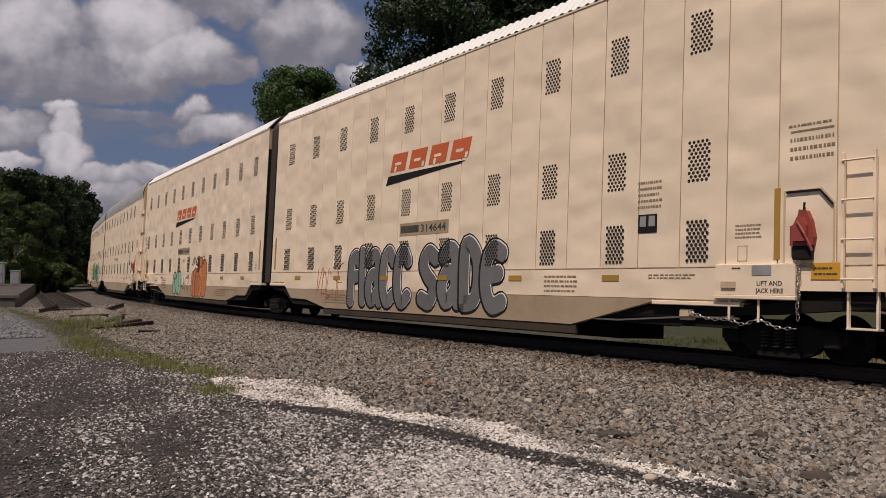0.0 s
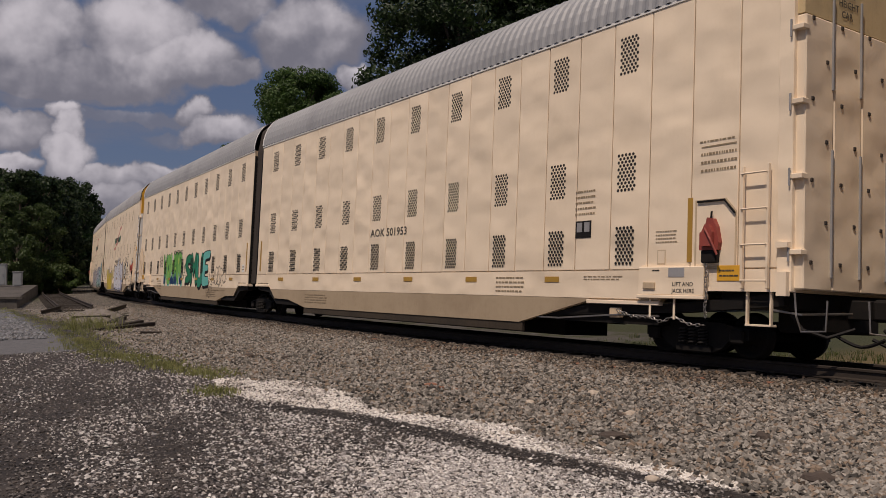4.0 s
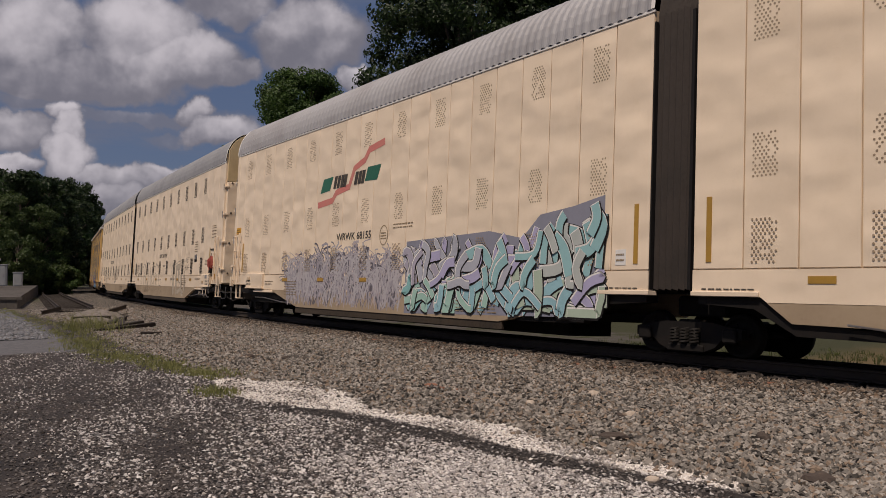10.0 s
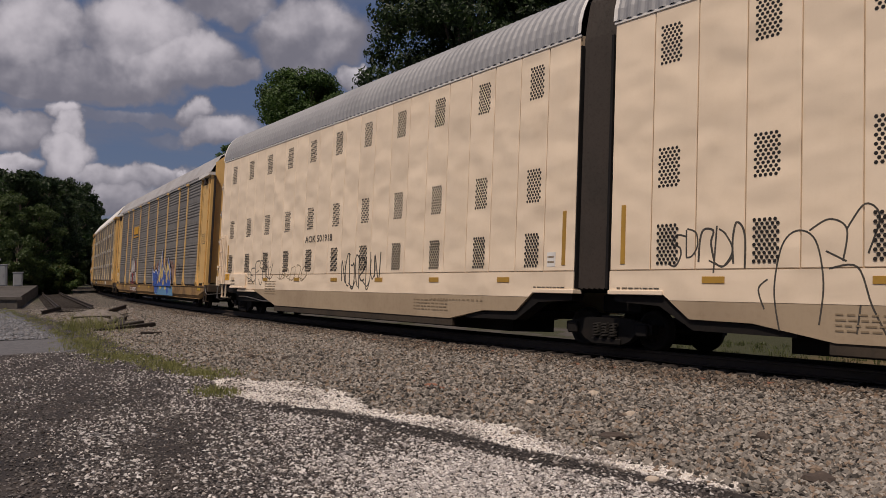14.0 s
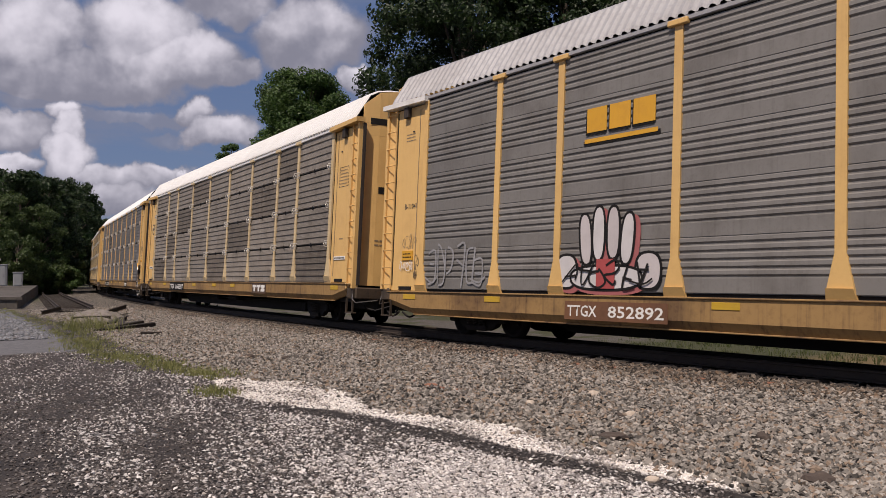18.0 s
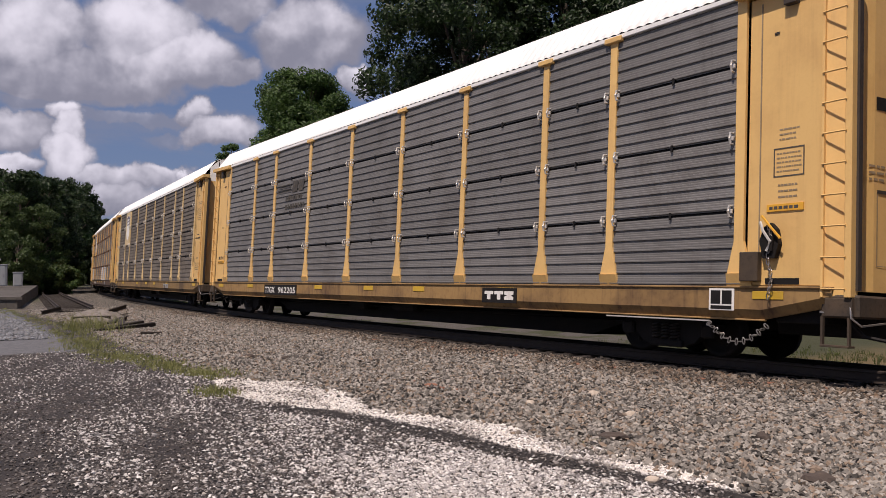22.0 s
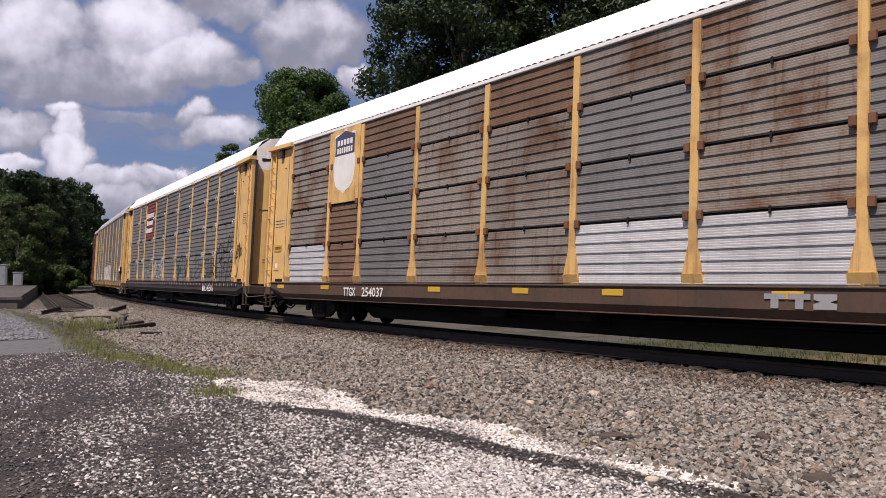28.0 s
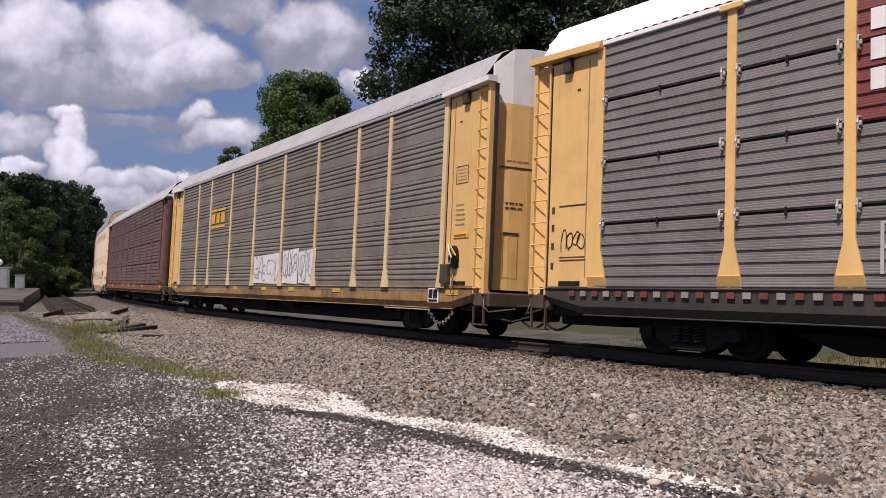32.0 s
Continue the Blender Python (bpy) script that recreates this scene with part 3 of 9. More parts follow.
def make_stones():
    rng = np.random.default_rng(5)
    # shoulder of the track: denser where it is near
    n = 114000
    s = -3.0 - 46 * rng.random(n) ** 1.75
    o = rng.uniform(-7.4, -1.15, n)
    a = np.interp(s, _S, _T)
    p = np.stack([np.interp(s, _S, _X) - o * np.sin(a), np.interp(s, _S, _Y) + o * np.cos(a)], -1)
    keep = (p[:, 1] > toe_of(p[:, 0]) + rng.normal(0, 0.10, n)) & (o < -1.22 + rng.normal(0, 0.06, n))
    # ragged band by the rail: oil and the train's shade put into stone colour
    oily_shade = o > -2.0 + rng.normal(0, 0.28, n) + 0.25 * np.sin(s * 0.9)
    scatter("dusty_ballast", "brown ballast stones beside the rail, darkened for oil and train shade", p[keep & oily_shade], (0.019, 0.038),
            stone_material("shaded_ballast_stone", (0.015, 0.012, 0.010), (0.27, 0.22, 0.175), (0.17, 0.11, 0.07)), rng)
    keep &= ~oily_shade
    scatter("ballast_stones", "broken grey and tan ballast stones on the shoulder of the track", p[keep], (0.019, 0.038),
            stone_material("ballast_stone", (0.024, 0.021, 0.018), (0.45, 0.41, 0.36), (0.27, 0.20, 0.145)), rng)
    # chips on the lot, thick or thin as the asphalt shows
    n = 290000
    d = 5.0 + 17 * rng.random(n) ** 1.6
    b = rng.uniform(-1.49, -0.60, n)
    p = np.stack([d * np.sin(b), d * np.cos(b)], -1)
    x, y = p[:, 0], p[:, 1]
    wave = 0.10 * np.sin(x * 2.1 + 2 * np.sin(y * 1.7)) + 0.08 * np.sin(y * 5.3 + x * 1.8) + rng.normal(0, 0.05, n)
    thick = np.clip(chip_density(x, y) + wave, 0.03, 1)
    strip = np.abs(y - bare_strip(x) + 0.04) < 0.20 + 0.05 * np.sin(x * 3.1) + rng.normal(0, 0.03, n)
    keep = (y < toe_of(x) - 0.05) & (rng.random(n) < thick * 0.85) & ~(strip & (x > -10.4) & (rng.random(n) < 0.90)) & (x > -21.5)
    fill = (y < toe_of(x) - 0.05) & (x > -21.5) & (rng.random(n) < 0.15)
    pale = keep & (rng.random(n) < 0.06 + 0.85 * thick)
    scatter("loose_chips", "pale limestone chips strewn over old asphalt", p[pale], (0.009, 0.023),
            stone_material("limestone_chip", (0.22, 0.20, 0.19), (0.86, 0.82, 0.78), (0.55, 0.50, 0.45)), rng, 0.55, 0.15)
    scatter("lot_gravel", "grey and brown gravel over dark old asphalt", p[(keep | fill) & ~pale], (0.008, 0.021),
            stone_material("lot_stone", (0.022, 0.019, 0.018), (0.24, 0.215, 0.20), (0.13, 0.105, 0.09)), rng, 0.5, 0.15)
    n = 22000
    x = rng.uniform(-46, -26, n)
    y = np.interp(x, [-46, -33, -20], [7.1, 6.0, 4.5]) - 3.8 * rng.random(n) ** 1.3
    scatter("bluish_gravel", "bluish grey crushed stone spread by the weeds", np.stack([x, y], -1), (0.022, 0.05),
            stone_material("bluish_stone", (0.055, 0.058, 0.065), (0.33, 0.34, 0.36), (0.20, 0.19, 0.18)), rng)
    n = 30000
    x = rng.uniform(-13.6, -4.0, n)
    lo, hi = np.interp(x, HEAP_X, HEAP_NEAR), np.interp(x, HEAP_X, HEAP_FAR)
    p = np.stack([x, lo + (hi - lo + 0.12) * rng.random(n)], -1)
    p = p[np.sin(p[:, 1] * 9 + 2 * np.sin(x * 1.9)) + np.sin(x * 3.3 + p[:, 1] * 4) + rng.normal(0, 0.7, n) > 0.10]
    scatter("chalky_chips", "heaped chalk-white gravel along the edge of the lot", p, (0.008, 0.019),
            stone_material("chalky_chip", (0.55, 0.51, 0.47), (0.93, 0.90, 0.85), (0.72, 0.64, 0.56)), rng, 0.5, 0.15)
    # between and beyond the rails, oil and the shade under the train in their colour
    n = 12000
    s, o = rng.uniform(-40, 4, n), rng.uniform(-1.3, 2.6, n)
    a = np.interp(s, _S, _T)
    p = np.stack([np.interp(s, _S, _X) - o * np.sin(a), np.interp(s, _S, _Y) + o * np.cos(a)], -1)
    scatter("track_stones", "ballast stones between the rails, darkened for oil and train shade", p, (0.025, 0.045), stone_material("dark_ballast_stone", (0.012, 0.010, 0.009), (0.055, 0.046, 0.038), (0.06, 0.04, 0.03)), rng)


make_stones()


def lump(name, label, x, y, size, mat, seed, category="stone", squash=(1, 0.8, 0.6)):
    """One larger stone or clod, faceted and half sunk."""
    rng = random.Random(seed)
    bm = bmesh.new()
    bmesh.ops.create_icosphere(bm, subdivisions=2, radius=size)
    for v in bm.verts:
        k = 1 + 0.28 * noise.noise(v.co / size * 1.1 + Vector((seed, 0, 0))) + rng.uniform(-0.07, 0.07)
        v.co = Vector((v.co.x * squash[0], v.co.y * squash[1], v.co.z * squash[2])) * k
    me = bpy.data.meshes.new(name)
    bm.to_mesh(me)
    bm.free()
    me.materials.append(mat)
    ob = new(name, me)
    z = float(ground_height(np.array(x), np.array(y)))
    ob.matrix_basis = pose(x, y, z + size * squash[2] * 0.45, 0, 0, rng.uniform(0, 360))
    return tagged(ob, label, category)


PALE_ROCK = paint("pale_rock", (0.50, 0.42, 0.34), (0.28, 0.22, 0.17), 0.5, 12, 0, 0.9)
DARK_CLOD = paint("dark_clod", (0.065, 0.05, 0.042), (0.12, 0.09, 0.07), 0.5, 12, 0, 0.95)
BRICKISH = paint("reddish_clod", (0.24, 0.11, 0.07), (0.14, 0.07, 0.05), 0.5, 12, 0, 0.95)
OLD_WOOD = paint("weathered_tie_wood", (0.034, 0.027, 0.022), (0.016, 0.013, 0.011), 0.7, 4, 0.2, 0.95, tall=1.0)

for k, (x, y, r) in enumerate([(-8.12, 8.64, 0.085), (-8.17, 7.5, 0.075), (-6.63, 7.69, 0.085), (-4.6, 5.6, 0.06)]):
    lump("loose_stone", "pale tan broken stone lying on the ballast", x, y, r, PALE_ROCK, k + 1)
for k, (x, y, r, q) in enumerate([(-5.9, 6.56, 0.13, (1.3, 0.6, 0.42)), (-4.84, 7.6, 0.085, (1, 0.8, 0.75)), (-3.66, 6.52, 0.12, (1.1, 0.8, 0.6)), (-16.52, 7.2, 0.11, (1.2, 0.6, 0.5)), (-15.55, 7.57, 0.08, (1.2, 0.7, 0.6)), (-6.7, 7.6, 0.06, (1, 0.9, 0.6))]):
    lump("dark_chunk", "dark chunk of rotten wood or slag on the ballast", x, y, r, DARK_CLOD, k + 20, "debris", q)
for k, (x, y, r) in enumerate([(-10.4, 7.5, 0.09), (-10.1, 7.45, 0.07), (-9.8, 7.55, 0.06), (-10.9, 7.55, 0.06)]):
    lump("clay_clod", "reddish clod of earth among the ballast", x, y, r, BRICKISH, k + 40, "debris", (1.3, 0.9, 0.35))


for k in range(26):
    q = track_at(-3.5 - 0.62 * k - 0.2 * (k % 3), -1.42 - 0.10 * (k % 4))
    lump("rust_flake", "flake of rusty scrap by the ends of the ties", q[0], q[1], 0.035 + 0.012 * (k % 3), BRICKISH, k + 60, "debris", (1.5, 0.8, 0.4))


# ---------- tracks ----------
RAIL_SECTION = [(-0.07, -0.172), (0.07, -0.172), (0.07, -0.155), (0.012, -0.14), (0.010, -0.045), (0.036, -0.035), (0.036, -0.006), (0.028, 0.0), (-0.028, 0.0), (-0.036, -0.006), (-0.036, -0.035), (-0.010, -0.045), (-0.012, -0.14), (-0.07, -0.155)]
RAIL_STEEL = paint("rail_steel", (0.034, 0.024, 0.018), (0.018, 0.013, 0.010), 0.5, 3.0, 0.1, 0.75, 0.0)
TIE_WOOD = paint("creosoted_wood", (0.045, 0.037, 0.031), (0.022, 0.017, 0.014), 0.6, 5.0, 0.1, 0.95)


def rail(s0, s1, off, parent, d=1.5, cant=CANT, drop=0.0):
    g = Geo()
    n = len(RAIL_SECTION)
    rows = []
    for s in np.arange(s0, s1 + d / 2, d):
        x, y, a = track_at(s)
        ring = []
        for u, w in RAIL_SECTION:
            o = off + u
            ring.append((x - o * math.sin(a), y + o * math.cos(a), w - 0.042 - cant * off - drop))
        rows.append(ring + ring[:1])
    g.sheet(rows)
    g.f.append(tuple(range(n)))
    g.f.append(tuple(range(len(g.v) - 2, len(g.v) - n - 2, -1)))
    return part("rail", g, RAIL_STEEL, parent)


def make_track():
    main = thing("railway_track", "main line of rusty rails on dark wooden ties, bending away", "track", kind="structure")
    for o in (-0.755, 0.755):
        rail(-430, 430, o, main)
    tie = Geo().box(-0.115, 0.115, -1.2, 1.2, -0.17, 0.0, 0.012).mesh("tie", TIE_WOOD)
    plate = Geo().box(-0.09, 0.09, -0.18, 0.18, 0.0, 0.018).mesh("tie_plate", RAIL_STEEL)
    rng = random.Random(3)
    for k in range(170):
        s = 10 - k * 0.52
        x, y, a = track_at(s)
        m = pose(x, y, -0.042 - 0.20 - rng.uniform(0, 0.02), math.degrees(-CANT), 0, math.degrees(a) + rng.uniform(-1, 1))
        t = part("tie", tie, None, main, at=m)
        if s > -25:
            part("tie_plate", plate, None, t, at=(0, -0.755, 0))
    side = thing("siding_track", "abandoned siding of rusty rails that ends in a heap of ballast", "track", kind="structure")
    way = curve([(-44.5, 10.2), (-61.6, 13.2), (-83.0, 17.0), (-105.0, 21.3), (-125.0, 26.0), (-150.0, 33.0)], 40)
    for o in (-0.78, 0.78):
        g = Geo()
        rows = []
        for k in range(0, len(way) - 1, 2):
            a = math.atan2(way[k + 1][1] - way[k][1], way[k + 1][0] - way[k][0])
            rows.append([(way[k][0] - (o + u) * math.sin(a), way[k][1] + (o + u) * math.cos(a), w) for u, w in RAIL_SECTION + RAIL_SECTION[:1]])
        g.sheet(rows)
        n = len(RAIL_SECTION)
        g.f += [tuple(range(n)), tuple(range(len(g.v) - 2, len(g.v) - n - 2, -1))]
        part("rail", g, RAIL_STEEL, side)
    last = None
    for k in range(len(way) - 1):
        if last and math.dist(way[k], last) < 0.62:
            continue
        last = way[k]
        a = math.atan2(way[k + 1][1] - way[k][1], way[k + 1][0] - way[k][0])
        part("tie", tie, None, side, at=pose(*last, -0.245 - rng.uniform(0, 0.03), 0, 0, math.degrees(a) + rng.uniform(-2, 2)))


make_track()


def loose_rail(x, y, z, heading, length, tip):
    g = Geo()
    rows = []
    for k in range(5):
        u = length * k / 4
        rows.append([(u, a, b) for a, b in RAIL_SECTION + RAIL_SECTION[:1]])
    g.sheet(rows)
    n = len(RAIL_SECTION)
    g.f += [tuple(range(n)), tuple(range(len(g.v) - 2, len(g.v) - n - 2, -1))]
    ob = new("loose_rail", g.mesh("loose_rail", RAIL_STEEL))
    ob.matrix_basis = pose(x, y, z, 0, tip, heading)
    return tagged(ob, "rusty length of cut rail lying in the ballast", "rail")


loose_rail(-36.4, 9.55, 0.02, 152, 3.6, -2)
loose_rail(-33.4, 8.9, -0.08, 205, 2.2, 2)
loose_rail(-25.1, 7.55, -0.22, 65, 0.6, 2)
loose_rail(-44.6, 9.5, -0.02, -30, 2.6, 3)
for k, (x, y, h) in enumerate([(-32.6, 8.9, 60), (-31.2, 8.7, 75), (-29.6, 8.3, 40), (-37.4, 10.0, 110), (-28.2, 8.0, 20)]):
    ob = new("old_tie", Geo().box(-0.115, 0.115, -1.1, 1.1, -0.16, 0.0, 0.02).mesh("old_tie", OLD_WOOD))
    ob.matrix_basis = pose(x, y, float(ground_height(np.array(x), np.array(y))) + 0.13, 3, 0, h)
    tagged(ob, "rotting wooden tie pulled from the siding", "railway tie")


def heap(name, label, x, y, rx, ry, h, mat, seed):
    """A low heap: a mound mesh with broken stones on it."""
    rng = np.random.default_rng(seed)
    rows = []
    for j in range(14):
        r = j / 13
        rows.append([(x + rx * r * math.cos(a) * (1 + 0.12 * math.sin(3 * a + seed)), y + ry * r * math.sin(a), h * (1 - r * r) ** 1.2 + 0.03 * math.sin(5 * a + 4 * r) * (1 - r) - 0.04 * r) for a in np.linspace(0, 2 * math.pi, 37)])
    g = Geo().sheet(rows)
    z0 = float(ground_height(np.array(x), np.array(y)))
    g.v = [(a, b, c + z0) for a, b, c in g.v]
    ob = new(name, g.mesh(name, mat, True))
    return tagged(ob, label, "gravel", kind="stuff")


HEAP = paint("spilt_ballast", (0.20, 0.175, 0.15), (0.07, 0.06, 0.05), 0.9, 5.0, 0, 0.95, relief=0.8)
heap("ballast_heap", "heap of grey ballast over the end of the siding", -35.6, 9.0, 2.6, 1.2, 0.40, HEAP, 2)


# ---------- the raised pad and its cabinets ----------
CONCRETE = paint("stained_concrete", (0.095, 0.085, 0.075), (0.04, 0.034, 0.028), 0.8, 0.7, 0.6, 0.9)
CABINET = paint("pale_grey_cabinet", (0.30, 0.315, 0.325), (0.24, 0.25, 0.25), 0.3, 1.5, 0.2, 0.5)
LAMPGLASS = paint("white_globe", (0.8, 0.8, 0.78), None, 0.1, 3.0, 0, 0.3)


def make_pad():
    pad = thing("loading_pad", "raised concrete pad with a dark stained face", "concrete pad", kind="structure")
    g = Geo()
    g.add([(-52.5, 8.9, -0.6), (-56, 2.0, -0.6), (-95, 8.0, -0.6), (-92, 17.5, -0.6), (-52.5, 8.9, 0.22), (-56, 2.0, 0.28), (-95, 8.0, 0.75), (-92, 17.5, 0.7)],
          [(3, 2, 1, 0), (4, 5, 6, 7), (0, 1, 5, 4), (1, 2, 6, 5), (2, 3, 7, 6), (3, 0, 4, 7)])
    part("slab", g, CONCRETE, pad)
    part("kerb", Geo().add([(-52.3, 9.1, 0.17), (-56.1, 1.7, 0.24), (-56.6, 2.0, 0.24), (-52.8, 9.3, 0.17), (-52.3, 9.1, 0.31), (-56.1, 1.7, 0.38), (-56.6, 2.0, 0.38), (-52.8, 9.3, 0.31)],
                            [(3, 2, 1, 0), (4, 5, 6, 7), (0, 1, 5, 4), (1, 2, 6, 5), (2, 3, 7, 6), (3, 0, 4, 7)]), CONCRETE, pad)


make_pad()


def cabinet(x, y, z, w, d, h, heading, label):
    c = thing("equipment_cabinet", label, "cabinet")
    part("body", Geo().box(-w / 2, w / 2, -d / 2, d / 2, 0, h, 0.03), CABINET, c)
    part("roof", Geo().box(-w / 2 - 0.06, w / 2 + 0.06, -d / 2 - 0.06, d / 2 + 0.06, h, h + 0.08, 0.02), CABINET, c)
    n = max(1, int(w / 0.9))
    for i in range(n):
        u = -w / 2 + w * (i + 0.5) / n
        door = part("door", Geo().box(u - 0.40 * w / n, u + 0.40 * w / n, -d / 2 - 0.03, -d / 2, 0.08, h - 0.1, 0.01), CABINET, c)
        part("handle", Geo().box(u + 0.26 * w / n, u + 0.30 * w / n, -d / 2 - 0.07, -d / 2 - 0.03, h * 0.45, h * 0.58), GREYSTEEL, door)
    c.matrix_basis = pose(x, y, z, 0, 0, heading)
    return c


cabinet(-83.5, 12.0, 0.72, 2.6, 1.4, 1.85, 78, "pale grey steel signal cabinet on the concrete pad")
cabinet(-80.0, 13.6, 0.70, 0.75, 0.75, 1.15, 78, "small grey steel cabinet on the concrete pad")
globe = thing("globe_lamp", "white globe lamp on the signal cabinet roof", "lamp")
g = Geo()
for j in range(9):
    g.v += [(0.3 * math.sin(math.pi * j / 8) * math.cos(a), 0.3 * math.sin(math.pi * j / 8) * math.sin(a), 0.42 - 0.3 * math.cos(math.pi * j / 8)) for a in np.linspace(0, 2 * math.pi, 13)[:-1]]
g.f += [(j * 12 + k, j * 12 + (k + 1) % 12, j * 12 + 12 + (k + 1) % 12, j * 12 + 12 + k) for j in range(8) for k in range(12)]
part("globe", g, LAMPGLASS, globe, smooth=True)
part("stem", Geo().box(-0.06, 0.06, -0.06, 0.06, 0, 0.16), GREYSTEEL, globe)
globe.matrix_basis = pose(-83.0, 12.4, 2.64)
marker = thing("track_marker", "white round marker on a short post by the line", "marker post")
part("post", Geo().box(-0.05, 0.05, -0.05, 0.05, 0, 0.95), GREYSTEEL, marker)
part("disc", Geo().lathe([(-0.03, 0.01), (-0.03, 0.42), (0.03, 0.42), (0.03, 0.01)], 16), LAMPGLASS, marker, at=pose(0, 0, 1.15, 0, 0, -80))
marker.matrix_basis = pose(-117.1, 26.2, -0.45)


# ---------- plants ----------
def lineside_marker(x, y, z):
    m = thing("lineside_marker", "small white marker on a dark post by the track", "marker")
    part("post", Geo().box(-0.06, 0.06, -0.06, 0.06, 0.0, 1.0, 0.01), OLD_WOOD, m)
    part("board", Geo().box(-0.05, 0.05, -0.22, 0.22, 0.98, 1.30, 0.04), CABINET, m)
    m.matrix_basis = pose(x, y, z, 0, 0, 10)


lineside_marker(-92.3, 26.9, -0.45)


def leaf_material(name, dark, light, dry=(0.16, 0.14, 0.04), through_amount=0.35):
    m, tree, bsdf = material(name)
    r = tree.nodes.new("ShaderNodeNewGeometry").outputs["Random Per Island"]
    at = tree.nodes.new("ShaderNodeTexCoord").outputs["Object"]
    c = blend(tree, r, dark, light)
    c = blend(tree, step(tree, grain(tree, at, 0.35, 3.0), 0.5, 0.75), c, light)
    c = blend(tree, step(tree, calc(tree, "FRACT", calc(tree, "MULTIPLY", r, 7.3)), 0.93, 1.0), c, dry)
    tree.links.new(c, bsdf.inputs["Base Color"])
    bsdf.inputs["Roughness"].default_value = 0.55
    glow = tree.nodes.new("ShaderNodeBsdfTranslucent")
    tree.links.new(c, glow.inputs[0])
    mix = node(tree, "ShaderNodeMixShader", Fac=through_amount)
    tree.links.new(bsdf.outputs[0], mix.inputs[1])
    tree.links.new(glow.outputs[0], mix.inputs[2])
    tree.links.new(mix.outputs[0], tree.nodes["Material Output"].inputs[0])
    return m


LEAF_A = leaf_material("leaf", (0.028, 0.062, 0.014), (0.085, 0.155, 0.036), (0.11, 0.15, 0.04))
LEAF_B = leaf_material("dark_leaf", (0.012, 0.026, 0.009), (0.034, 0.066, 0.018), (0.05, 0.07, 0.02))
LEAF_C = leaf_material("shrub_leaf", (0.026, 0.052, 0.012), (0.075, 0.115, 0.03), (0.09, 0.12, 0.03))
GRASS = leaf_material("grass_blade", (0.12, 0.14, 0.04), (0.30, 0.30, 0.11), (0.42, 0.36, 0.18))
VERGE = leaf_material("verge_blade", (0.04, 0.06, 0.018), (0.12, 0.14, 0.04), (0.18, 0.15, 0.06))
BARK = paint("bark", (0.12, 0.095, 0.075), (0.05, 0.04, 0.032), 0.7, 4.0, 0.5, 0.95, relief=0.7)


def leaf_cloud(centres, radii, per, size, rng, droop=0.3):
    """Leaf cards, bent along the middle, on the shells of many clumps."""
    n = len(centres) * per
    c = np.repeat(centres, per, 0)
    r = np.repeat(radii, per, 0)
    d = rng.normal(0, 1, (n, 3))
    d /= np.linalg.norm(d, axis=1)[:, None]
    p = c + d * r[:, None] * (rng.random(n)[:, None] ** 0.4) * np.array([1, 1, 0.75])
    a = rng.normal(0, 1, (n, 3))
    a -= (a * d).sum(1)[:, None] * d * 0.4
    a /= np.linalg.norm(a, axis=1)[:, None]
    b = np.cross(a, d + rng.normal(0, 0.5, (n, 3)))
    b /= np.linalg.norm(b, axis=1)[:, None] + 1e-9
    s = size * rng.uniform(0.6, 1.4, n)[:, None]
    nrm = np.cross(a, b) * s * 0.25
    v = np.stack([p - a * s, p - b * s * 0.55 - nrm, p + a * s, p + b * s * 0.55 - nrm], 1).reshape(-1, 3)
    f = (np.array([(0, 1, 2), (0, 2, 3)])[None] + (np.arange(n) * 4)[:, None, None]).reshape(-1, 3)
    return v, f


